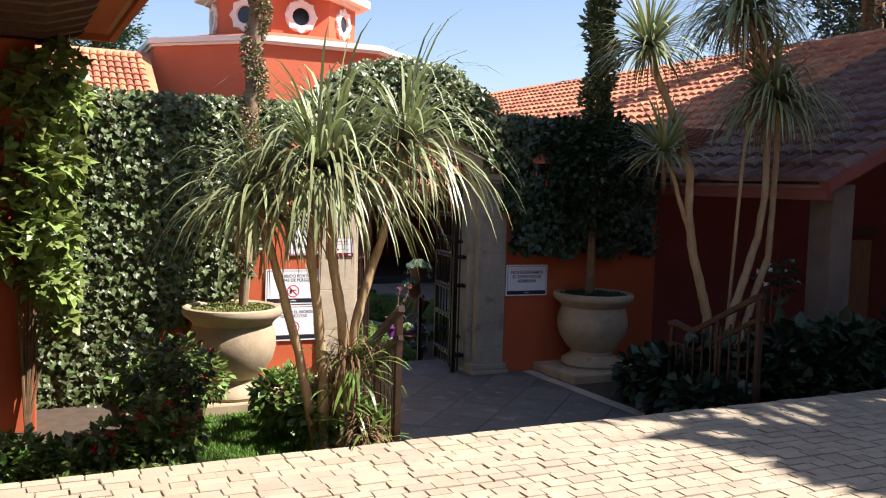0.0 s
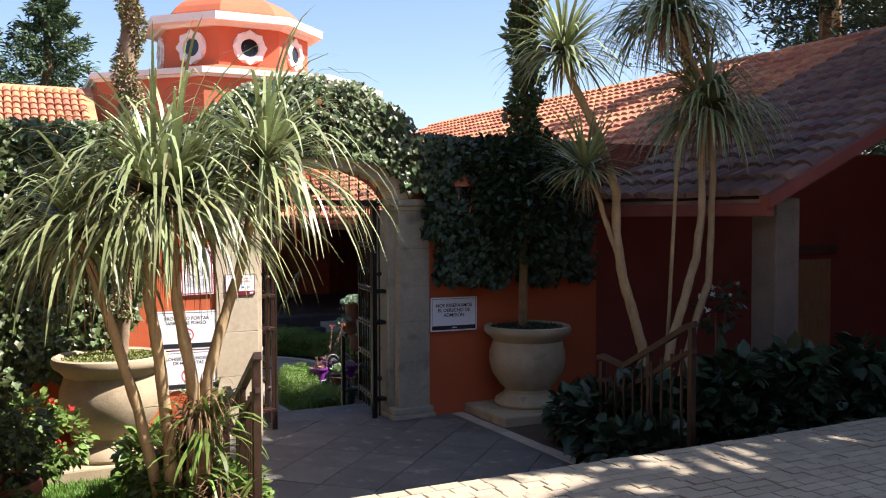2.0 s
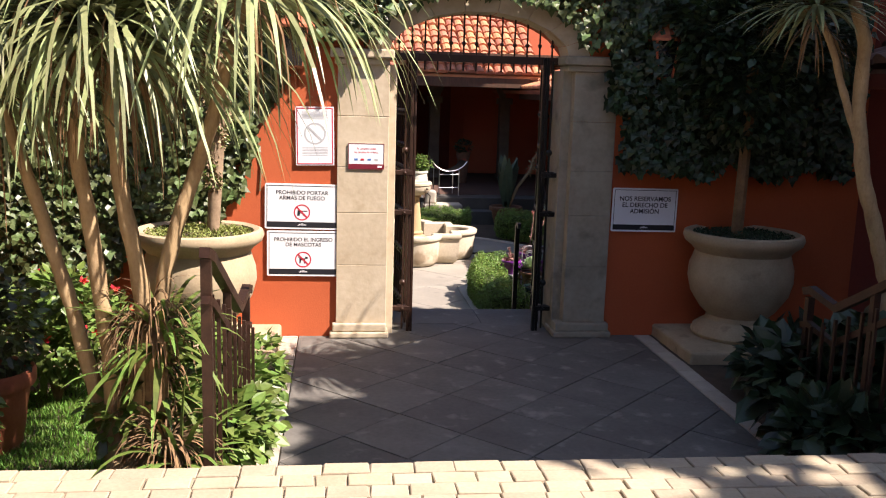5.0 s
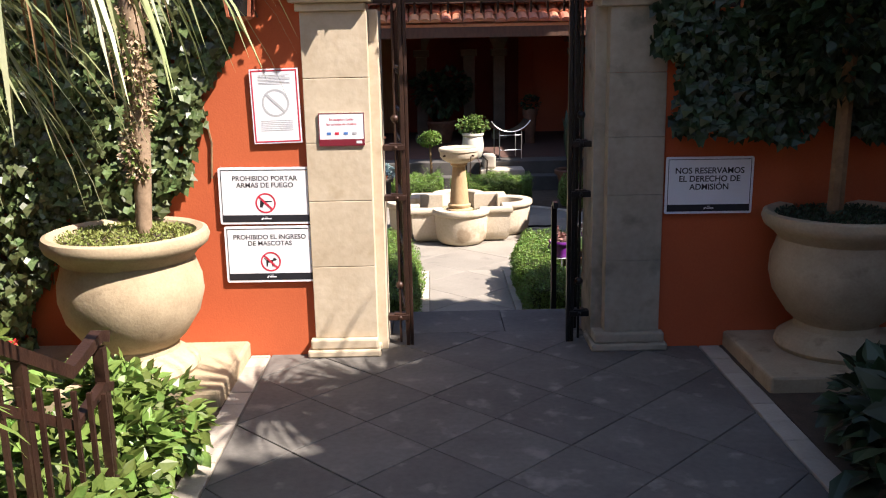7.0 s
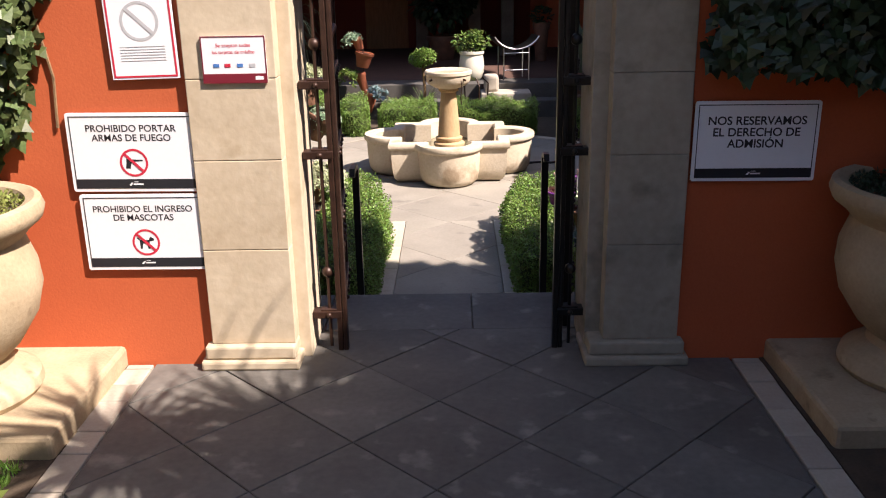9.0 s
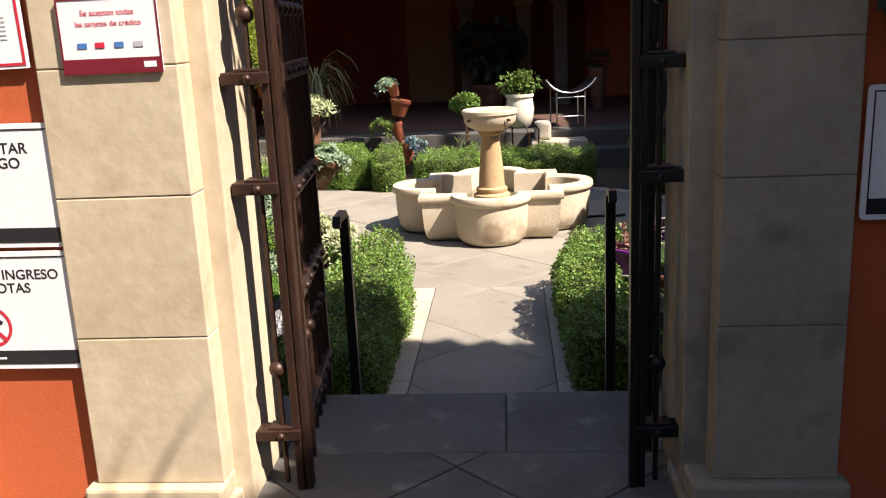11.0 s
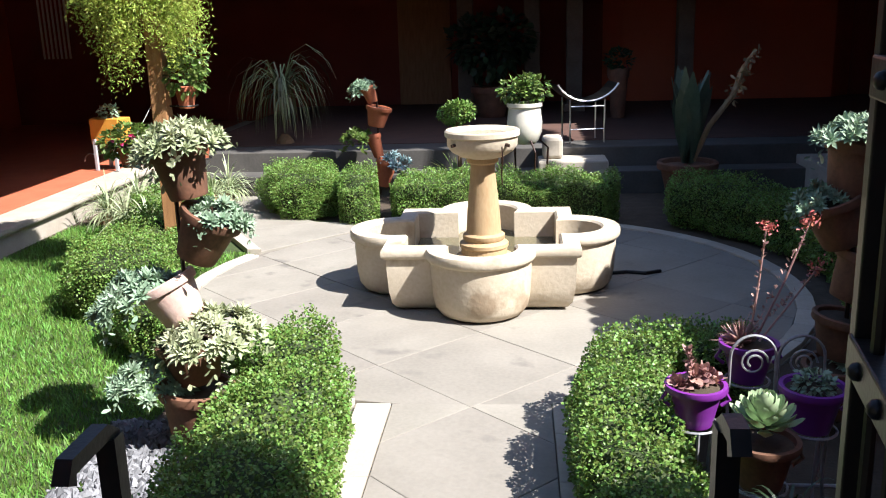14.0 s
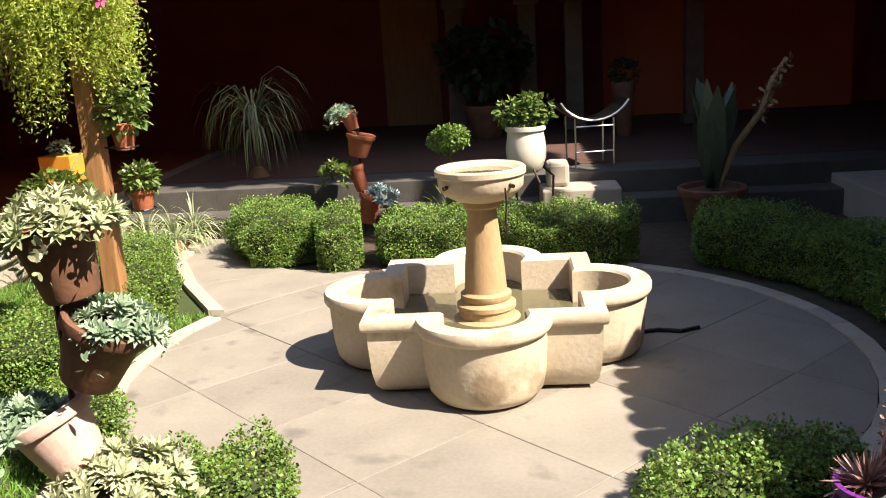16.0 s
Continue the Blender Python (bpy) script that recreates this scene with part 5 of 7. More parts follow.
def rosettes(n_heads, spread, size, petals=16, flat_=0.6, dome=0.5):
    """Fleshy star-shaped heads heaped over a low dome; returns points, ways, ups for leaves()."""
    P, W, U = [], [], []
    for _ in range(n_heads):
        a, r = RNG.uniform(0, 6.28), spread * math.sqrt(RNG.uniform(0, 1))
        c = np.array([r * math.cos(a), r * math.sin(a), dome * spread * (1 - (r / spread) ** 2) + RNG.normal(0, 0.012)])
        ax = np.array([r * math.cos(a) * 0.9 / spread, r * math.sin(a) * 0.9 / spread, 0.9])
        ax /= np.linalg.norm(ax)
        t1 = np.cross(ax, [0.3, 0.9, 0.1])
        t1 /= np.linalg.norm(t1)
        t2 = np.cross(ax, t1)
        for k in range(petals):
            q = k * 2.4
            lift = 0.25 + 0.75 * k / petals
            d = (t1 * math.cos(q) + t2 * math.sin(q)) * (1.15 - lift) + ax * lift * flat_
            P.append(c), W.append(d), U.append(ax + RNG.normal(0, 0.1, 3))
    return np.array(P), np.array(W), np.array(U)


PETAL = [(0, 0), (0.16, 0.3), (0.24, 0.65), (0.12, 0.92), (0, 1.0), (-0.12, 0.92), (-0.24, 0.65), (-0.16, 0.3)]


SPEAR = [(0, 0), (0.13, 0.35), (0.16, 0.6), (0, 1.0), (-0.16, 0.6), (-0.13, 0.35)]


def succulent(parent, n, spread, size, material, m, label="", petals=20, dome=0.5, name="succulent"):
    P, W, U = rosettes(n, spread, size, petals, dome=dome)
    v, f = leaves(P, W, U, size, SPEAR, 0.2, 0.2)
    ob = raw(name, v, f, material, parent, label)
    ob["kind"] = "stuff"
    ob.matrix_local = m
    return ob


def trailing(parent, n, r, drop, size, material, m, label=""):
    """Fleshy stems hanging over a pot's edge."""
    P, W = [], []
    for _ in range(n):
        a = RNG.uniform(0, 6.28)
        L = drop * RNG.uniform(0.2, 1)
        for t in np.linspace(0, 1, 9):
            P.append((math.cos(a) * (r + 0.05 * math.sin(t * 2)), math.sin(a) * (r + 0.05 * math.sin(t * 2)), -L * t) + RNG.normal(0, 0.01, 3))
            W.append(RNG.normal(0, 1, 3) + [0, 0, 0.3])
    v, f = leaves(np.array(P), np.array(W), unit(len(P)), size, PETAL, 0.3)
    ob = raw("trailing_growth", v, f, material, parent, label)
    ob["kind"] = "stuff"
    ob.matrix_local = m
    return ob


def leaning_tower(name, x, y, z, rz, pots, label, k=1.0):
    """Tipsy stack of pots threaded on a rod; pots: (x, z, lean, radius, height, material, plant, plant x, plant material)."""
    thing = base(name, x, y, z, rz, label=label, category="planter", group="tipsy pot towers")
    top = max(p[1] for p in pots) + 0.1
    part("rod", tube([(0, 0, 0), (0, 0, top)], 0.01, 6), M_IRON, thing)
    for px, pz, lean, r, h, mat_, plant, mp, mat2 in pots:
        m = pose(px, 0, pz, 0, lean, 0)
        pot = clay_pot(thing, r, h, mat_, m)
        part("soil", lathe([(r * 0.8, h * 0.8), (r * 0.84, h * 0.9), (0.001, h * 0.93)], 16), M_SOIL, pot)
        if plant:
            n, spread, size = plant
            succulent(pot, n, spread, size, mat_ and mat2, pose(mp, 0, h * 0.9), "heaped pale rosette succulents")
            trailing(pot, max(4, n // 10), spread * 0.85, spread * 0.8, size * 0.75, mat2, pose(mp, 0, h * 0.9), "hanging succulent stems")
    return thing


leaning_tower("pot_tower", 2.86, 12.5, F, 0, [
    (-0.02, 0.05, 6, 0.17, 0.26, M_OLDTERRA, (70, 0.19, 0.05), -0.20, M_SUCC),
    (0.02, 0.33, -8, 0.15, 0.2, M_OLDTERRA, (90, 0.22, 0.056), 0.10, M_SUCCY),
    (0.0, 0.60, -26, 0.135, 0.22, M_PALETERRA, (66, 0.18, 0.052), -0.16, M_SUCC),
    (0.06, 0.90, 26, 0.135, 0.22, M_OLDTERRA, (40, 0.13, 0.046), 0.05, M_SUCC),
    (0.06, 1.17, -10, 0.125, 0.22, M_OLDTERRA, (84, 0.19, 0.05), 0.02, M_SUCCY),
], "leaning stack of terracotta pots overflowing with pale succulents")
leaning_tower("pot_tower", 2.80, 18.6, F, 0, [
    (0.02, 0.1, 14, 0.12, 0.3, M_TERRA, (10, 0.14, 0.09), 0.1, M_BLUEF),
    (0.0, 0.42, -14, 0.085, 0.26, M_TERRA, (16, 0.16, 0.08), -0.18, M_SHRUB),
    (-0.02, 0.76, 12, 0.14, 0.22, M_TERRA, None, 0, None),
    (-0.04, 1.02, -18, 0.085, 0.18, M_TERRA, (30, 0.14, 0.055), -0.06, M_SUCC),
], "leaning stack of small terracotta pots with grey succulents")

# gravel round the stack
def gravel(x0, x1, y0, y1, n, z):
    thing = tagged(base("gravel_patch", (x0 + x1) / 2, (y0 + y1) / 2, z), "grey crushed stone round the pot stack", "gravel", "", "stuff")
    bm = bmesh.new()
    verts, faces = [], []
    for _ in range(n):
        c = np.array([RNG.uniform(x0, x1) - (x0 + x1) / 2, RNG.uniform(y0, y1) - (y0 + y1) / 2, 0.008])
        s = RNG.uniform(0.01, 0.028)
        b = len(verts)
        for d in ((1, 0, 0), (0, 1, 0), (-1, 0, 0), (0, -1, 0), (0, 0, 1), (0, 0, -0.6)):
            verts.append(c + (np.array(d) + RNG.normal(0, 0.3, 3)) * s)
        faces += [(b + i, b + (i + 1) % 4, b + 4) for i in range(4)] + [(b + (i + 1) % 4, b + i, b + 5) for i in range(4)]
    bm.free()
    raw("gravel_stones", verts, faces, M_GRAVEL, thing)["kind"] = "stuff"


gravel(2.35, 3.05, 11.9, 12.75, 1600, F)


# ---- lawn and loose planting ----
def grass(name, x0, x1, y0, y1, n, z, label, keep=None, h=0.042):
    thing = tagged(base(name, x0, y0, z), label, "grass", "", "stuff")
    P = np.c_[RNG.uniform(0, x1 - x0, n), RNG.uniform(0, y1 - y0, n), np.zeros(n)]
    if keep is not None:
        P = P[[keep(p[0] + x0, p[1] + y0) for p in P]]
    k = len(P)
    W = np.c_[RNG.normal(0, 0.45, k), RNG.normal(0, 0.45, k), np.ones(k)]
    v, f = leaves(P, W, unit(k), h, [(0.07, 0), (0.06, 0.5), (0, 1), (-0.06, 0.5), (-0.07, 0)], 0.4)
    raw("grass_blades", v, f, M_GRASS, thing)["kind"] = "stuff"
    return thing


structure("ground_lawn", boxed(-0.1, 2.5, 9.6, 17.4, -0.6, F - 0.028), surface("lawn_soil", (0.03, 0.05, 0.012), (0.06, 0.08, 0.02), 6, 0.95, 0.4, 60), "mown courtyard lawn")
grass("lawn_grass", -0.1, 3.0, 9.7, 17.2, 120000, F - 0.03, "short bright green lawn grass", keep=lambda x, y: math.hypot(x - PX, y - PY) > PR + 0.05 and (x < 2.5 or y < 12) and not (x > 1.15 and y > 16.1))
grass("lawn_grass", -0.6, 2.4, 5.5, 8.15, 60000, 0.0, "bright green grass in the bed by the gate", keep=lambda x, y: y < 7.7 or x > 1.2)


def shrub(name, x, y, z, lumps, n, size, label, material=M_SHRUB, shape=OVAL, flowers=0, petal=M_RED, stem=True):
    thing = base(name, x, y, z, label=label, category="shrub", group="")
    if stem:
        bm = bmesh.new()
        for lx, ly, lz, r in lumps:
            tube([(0, 0, 0), (lx * 0.4, ly * 0.4, lz * 0.6), (lx, ly, lz)], [0.015, 0.011, 0.006], 5, bm)
        part("branching", bm, M_BARK, thing)
    v, f = blob_crown(lumps, n, size, shape)
    raw("foliage", v, f, material, thing)["kind"] = "stuff"
    if flowers:
        for _ in range(flowers):
            lx, ly, lz, r = lumps[RNG.integers(len(lumps))]
            d = unit(1)[0]
            d[2] = abs(d[2])
            c = np.array([lx, ly, lz]) + d * r * 1.02
            k = 14
            v, f = leaves(np.tile(c, (k, 1)), unit(k) + d * 0.8, unit(k), 0.035, PETAL)
            raw("flower", v, f, petal, thing, "small bright blossom")
    return thing


shrub("leafy_shrub", 2.30, 6.95, 0.0, [(0.0, 0.1, 0.25, 0.25), (0.08, 0.45, 0.25, 0.24), (-0.2, 0.3, 0.35, 0.28), (0.1, -0.25, 0.2, 0.22), (-0.15, 0.7, 0.25, 0.22)], 2300, 0.078, "bright green leafy shrub behind the handrail")
shrub("leafy_shrub", 2.15, 5.95, 0.0, [(0.1, 0.1, 0.35, 0.26), (-0.1, 0.05, 0.5, 0.24), (0.22, 0.3, 0.3, 0.26)], 1600, 0.08, "pale leafy shrub round the ponytail stems")
shrub("geranium_bush", 1.2, 7.5, 0.0, [(0, 0, 0.4, 0.26), (0.22, 0.05, 0.5, 0.24), (-0.2, 0.1, 0.45, 0.25), (0.05, 0.0, 0.7, 0.18)], 1500, 0.07, "leafy geranium bush with red flowers", M_SHRUB, OVAL, 14)
shrub("geranium_bush", 0.85, 6.32, 0.0, [(0, 0, 0.3, 0.22), (0.2, 0.05, 0.36, 0.2), (-0.2, 0.05, 0.34, 0.2), (0.02, 0.0, 0.52, 0.15)], 1100, 0.06, "leafy geranium bush with red flowers by the sidewalk", M_SHRUB, OVAL, 10)
shrub("leafy_shrub", 0.35, 6.4, 0.0, [(0, 0, 0.18, 0.22), (0.3, 0.1, 0.16, 0.2), (-0.3, 0.1, 0.2, 0.25), (0.65, 0.0, 0.15, 0.18)], 1500, 0.075, "low bright green ground shrub by the sidewalk")
shrub("leafy_shrub", 0.6, 5.9, 0.0, [(0, 0, 0.12, 0.18), (0.3, 0.05, 0.12, 0.18), (-0.3, 0.0, 0.12, 0.18)], 1100, 0.06, "low bright green ground shrub by the sidewalk")
shrub("vine_curtain", 0.12, 8.12, 0.0, [(0, 0, 2.6, 0.28), (0.26, -0.02, 3.05, 0.2), (0.3, 0, 2.75, 0.2), (0.24, -0.02, 2.3, 0.24), (0.1, -0.05, 2.1, 0.26), (0.15, -0.05, 1.7, 0.26), (0.2, -0.05, 1.3, 0.22), (-0.12, -0.1, 1.55, 0.22), (-0.1, 0, 1.8, 0.25), (0.1, 0, 2.9, 0.25), (0.28, 0, 0.95, 0.12)], 2300, 0.105, "bright young vine climbing the porch column", M_IVYNEW, IVY)
# Bed plants get their shade from the near-black leaf colour.
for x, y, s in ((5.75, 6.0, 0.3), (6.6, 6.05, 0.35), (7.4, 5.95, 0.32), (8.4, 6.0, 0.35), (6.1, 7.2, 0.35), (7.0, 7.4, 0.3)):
    shrub("shade_plant", x, y, 0.0, [(0, 0, s * 0.7, s), (0.25, 0.1, s * 0.6, s * 0.8), (-0.2, 0.1, s * 0.8, s * 0.8)], 700, 0.13, "broad-leaved plant in the shaded bed, colour darkened for shade", M_DARKSHADELEAF)
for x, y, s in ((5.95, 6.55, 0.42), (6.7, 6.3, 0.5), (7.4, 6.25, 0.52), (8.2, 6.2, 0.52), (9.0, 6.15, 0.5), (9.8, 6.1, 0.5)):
    shrub("shade_bush", x, y, 0.0, [(0, 0, s, s * 0.7), (0.28, 0.08, s * 0.8, s * 0.65), (-0.26, 0.1, s * 0.85, s * 0.65), (0.05, -0.1, s * 1.45, s * 0.45)], 620, 0.17, "long-leaved bush in the shaded bed, colour darkened for shade", M_DARKSHADELEAF)
shrub("white_flowers", 7.3, 7.0, 0.0, [(0, 0, 1.2, 0.2), (0.15, 0, 1.35, 0.15)], 160, 0.07, "dark orchid plant with white flowers", M_DARKSHADELEAF, OVAL, 6, M_WHITE)


def fountain_grass(name, x, y, z, n, length, label, material, droop=0.9, width=0.02, steep=None):
    thing = base(name, x, y, z, label=label, category="plant")
    part("crown_base", lathe([(0.12, 0), (0.1, 0.05), (0.04, 0.12)], 10), M_BARK, thing)
    v, f = strap_leaves((0, 0, 0.1), n, length, droop, width, up=1.6, steep=steep)
    raw("leaf_tuft", v, f, material, thing)["kind"] = "stuff"
    return thing


M_STRIPE = surface("striped_blade", (0.09, 0.11, 0.04), (0.30, 0.31, 0.16), 3, 0.5, 0, 60, vary=0.5)
fountain_grass("striped_plant", 1.46, 19.73, 0.0, 130, 1.6, "tall striped arching plant by the corridor", M_STRIPE, 3.0, 0.03, 1.49)
for x, y in ((0.95, 16.6), (1.0, 17.1), (0.98, 17.6), (1.05, 18.1), (1.1, 18.5), (0.6, 16.9), (0.55, 17.4), (0.6, 17.9), (0.65, 18.4), (0.25, 17.3), (0.3, 17.9), (0.35, 18.35)):
    fountain_grass("ribbon_plant", x, y, F, 120, 0.42, "low cream-striped ribbon plant edging the path", M_RIBBON, 1.1, 0.02)


# ---- wooden post with hanging fern ----
def fern_post():
    thing = base("wooden_post", 1.64, 15.48, F, label="tall square wooden post carrying hanging plants", category="post")
    part("shaft", boxed(-0.06, 0.06, -0.06, 0.06, 0, 2.5, 0.008), M_WOOD, thing)
    for hx, hy, hz, hr in ((0.19, 0.02, 1.30, 0.08), (-0.18, -0.24, 0.90, 0.085), (0.29, -0.06, 0.91, 0.075)):
        part("pot_ring", tube([(hx + hr * math.cos(a), hy + hr * math.sin(a), hz) for a in [k * math.pi / 8 for k in range(16)]], 0.006, 5, closed=True), M_BLACK, thing)
        part("bracket", tube([(0, 0, hz), (hx * 0.6, hy * 0.6, hz)], 0.006, 5), M_BLACK, thing)
    part("wire", tube([(-0.07, -0.04, 1.3), (-0.2, -0.05, 1.1), (-0.1, -0.06, 0.9), (-0.22, -0.05, 0.7)], 0.004, 4), M_WHITE, thing, "loose pale wire")


fern_post()


def hanging_fern():
    thing = base("hanging_fern", 1.60, 15.36, 1.72, label="large hanging asparagus fern in yellow-green cascades", category="plant")
    part("basket", lathe([(0.08, -0.1), (0.16, 0), (0.18, 0.08), (0.15, 0.08)], 14), M_TERRA, thing)
    P, W = [], []
    for c in range(34):
        a = c * 2.4
        reach, drop = RNG.uniform(0.2, 0.5), RNG.uniform(0.35, 0.98)
        for _ in range(34):
            b = a + RNG.normal(0, 0.22)
            d = np.array([math.cos(b), 0.85 * math.sin(b), 0])
            R, D = reach * RNG.uniform(0.6, 1.1), drop * RNG.uniform(0.35, 1.0)
            for t in np.linspace(0.05, 1, 64):
                P.append(d * R * math.sin(t * 1.57) + np.array([0, 0, 0.16 + 0.14 * math.sin(t * 3.0) - D * t ** 1.7]) + RNG.normal(0, 0.014, 3))
                W.append(d * 0.35 + RNG.normal(0, 0.8, 3) + [0, 0, -0.35])
    v, f = leaves(np.array(P), np.array(W), unit(len(P)), 0.027, [(0, 0), (0.17, 0.4), (0, 1), (-0.17, 0.4)], 0.4)
    raw("fronds", v, f, M_FERN, thing)["kind"] = "stuff"
    for dx, dz in ((0.38, 0.12), (0.34, 0.06)):
        k = 30
        c = np.array([dx, -0.2, dz])
        v, f = leaves(np.tile(c, (k, 1)) + RNG.normal(0, 0.03, (k, 3)), unit(k), unit(k), 0.05, PETAL)
        raw("flower", v, f, M_PINK, thing, "bright pink blossom")["kind"] = "stuff"


hanging_fern()


def potted(name, x, y, z, r, h, pot_mat, lumps, n, size, label, leaf=M_SHRUB, flowers=0, petal=M_PINK):
    thing = base(name, x, y, z, label=label, category="potted plant")
    clay_pot(thing, r, h, pot_mat, Matrix())
    part("soil", lathe([(r * 0.8, h * 0.8), (r * 0.84, h * 0.9), (0.001, h * 0.93)], 16), M_SOIL, thing)
    v, f = blob_crown([(a, b, c + h, q) for a, b, c, q in lumps], n, size)
    raw("foliage", v, f, leaf, thing)["kind"] = "stuff"
    for _ in range(flowers):
        a, b, c, q = lumps[RNG.integers(len(lumps))]
        d = unit(1)[0]
        d[1] = -abs(d[1])
        k = 14
        v, f = leaves(np.tile(np.array([a, b, c + h]) + d * q, (k, 1)), unit(k) + d, unit(k), 0.03, PETAL)
        raw("flower", v, f, petal, thing, "small bright blossom")
    return thing


potted("hanging_pot", 1.83, 15.5, 0.84, 0.085, 0.16, M_TERRA, [(0, 0, 0.08, 0.15), (0.05, 0, 0.2, 0.14)], 500, 0.05, "orange plastic pot with a leafy plant hung on the post")
potted("hanging_pot", 1.46, 15.24, 0.44, 0.10, 0.15, M_TERRA, [(0, 0, 0.05, 0.13), (-0.12, 0, 0.03, 0.1), (0.12, 0, 0.04, 0.11)], 800, 0.045, "terracotta pot of trailing pink flowers hung on the post", M_SHRUB, 5)
potted("hanging_pot", 1.93, 15.42, 0.46, 0.085, 0.14, M_TERRA, [(0, 0, 0.06, 0.1)], 350, 0.045, "small terracotta pot with a white bloom hung on the post", M_SHRUB, 2, M_WHITE)

potted("bed_pot", 1.06, 6.78, 0.0, 0.24, 0.46, M_TERRA, [(0, 0, 0.15, 0.24), (0.1, -0.05, 0.32, 0.22), (-0.12, 0.05, 0.35, 0.22)], 900, 0.06, "large terracotta pot with a dark bush on the grass", M_IVY)
potted("terrace_pot", 0.06, 14.35, F - 0.02, 0.16, 0.34, M_PALETERRA, [(0, 0, 0.06, 0.17), (-0.08, 0, 0.2, 0.12)], 420, 0.07, "pale terracotta pot of grey succulents beside the terrace", M_SUCC)
potted("terrace_pot", 0.10, 14.75, F - 0.02, 0.15, 0.18, M_PALETERRA, [(0, 0, 0.05, 0.16)], 700, 0.03, "low pale bowl of green cushion plant beside the terrace", M_HEDGE)
potted("terrace_pot", -0.75, 15.6, -0.213, 0.17, 0.42, M_SHADEBROWN, [(0, 0, 0.08, 0.15), (0.14, -0.05, -0.02, 0.13)], 420, 0.05, "dark pot with trailing whitish flowers on the terrace", M_SUCC)


def yellow_planter():
    thing = base("planter_cart", -0.56, 19.3, -0.213, label="yellow wooden planter box on a little iron cart", category="planter", rz=-12)
    part("box", boxed(-0.2, 0.2, -0.13, 0.13, 0.32, 0.62, 0.01), M_YELLOW, thing, "bright yellow painted box")
    part("bed", boxed(-0.17, 0.17, -0.1, 0.1, 0.2, 0.32, 0.005), M_DARKWOOD, thing)
    for x in (-0.14, 0.14):
        part("leg", boxed(x - 0.02, x + 0.02, -0.16, -0.13, 0.0, 0.38, 0.004), M_GREYINK, thing)
        part("leg", boxed(x - 0.02, x + 0.02, 0.1, 0.13, 0.0, 0.3, 0.004), M_GREYINK, thing)
    pts = [(-0.25 - 0.1 * math.cos(a), -0.1, 0.1 + 0.1 * math.sin(a)) for a in [k * 0.5 for k in range(9)]]
    part("scroll", tube(pts, 0.006, 5), M_METAL, thing)
    v, f = blob_crown([(0, 0, 0.68, 0.1)], 160, 0.05)
    raw("foliage", v, f, M_SUCC, thing)["kind"] = "stuff"


yellow_planter()
tagged(part("white_stone", lathe([(0.13, 0), (0.14, 0.1), (0.1, 0.25), (0.05, 0.3)], 9, lump=0.3), M_KERB), "pale rough boulder beside the cart", "stone").location = (-0.32, 19.5, -0.22)


def white_jar():
    thing = base("white_jar", 4.40, 17.95, F + 0.05, label="cream glazed jar with a leafy bush on an iron stand", category="jar")
    part("jar", lathe([(0.11, 0.58), (0.14, 0.61), (0.175, 0.70), (0.18, 0.80), (0.165, 0.90), (0.16, 0.94), (0.18, 0.955), (0.18, 0.99), (0.15, 0.99), (0.145, 0.94)], 28), M_CERAMIC, thing, smooth=True)
    part("soil", lathe([(0.13, 0.92), (0.14, 0.95), (0.001, 0.97)], 14), M_TERRA, thing)
    for k in range(4):
        a = k * math.pi / 2 + 0.4
        c, s = math.cos(a), math.sin(a)
        part("stand_leg", tube([(0.15 * c, 0.15 * s, 0.62), (0.26 * c, 0.26 * s, 0.52), (0.24 * c, 0.24 * s, 0.2), (0.16 * c, 0.16 * s, 0.1), (0.22 * c, 0.22 * s, 0.0)], 0.011, 6), M_IRON, thing)
    v, f = blob_crown([(0, 0, 1.08, 0.15), (0.12, 0, 1.13, 0.13), (-0.13, 0, 1.12, 0.12), (0.05, 0, 1.18, 0.1)], 600, 0.055)
    raw("foliage", v, f, M_SHRUB, thing)["kind"] = "stuff"


white_jar()


def topiary():
    thing = base("topiary_bush", 3.70, 18.2, F + 0.03, label="small round-headed topiary bush on a thin stem", category="shrub")
    part("stem", tube([(0, 0, 0), (0.02, 0, 0.4), (0, 0, 0.8)], [0.03, 0.022, 0.018], 7), M_BARK, thing)
    v, f = blob_crown([(0, 0, 0.9, 0.14), (0.08, 0, 0.92, 0.11), (-0.09, 0, 0.88, 0.11)], 1300, 0.032)
    raw("foliage", v, f, M_HEDGE, thing)["kind"] = "stuff"
    v, f = strap_leaves((0, 0, 0.1), 60, 0.5, 0.4, 0.025, up=1.6)
    raw("leaf_tuft", v, f, M_SHRUB, thing)["kind"] = "stuff"


topiary()
tagged(part("stone_bench", box(boxed(4.55, 5.3, 18.45, 18.9, F, -0.08, 0.02), 4.6, 4.82, 18.6, 18.9, -0.08, 0.16, 0.04), M_KERB), "pale stone block end of the corridor steps", "bench")


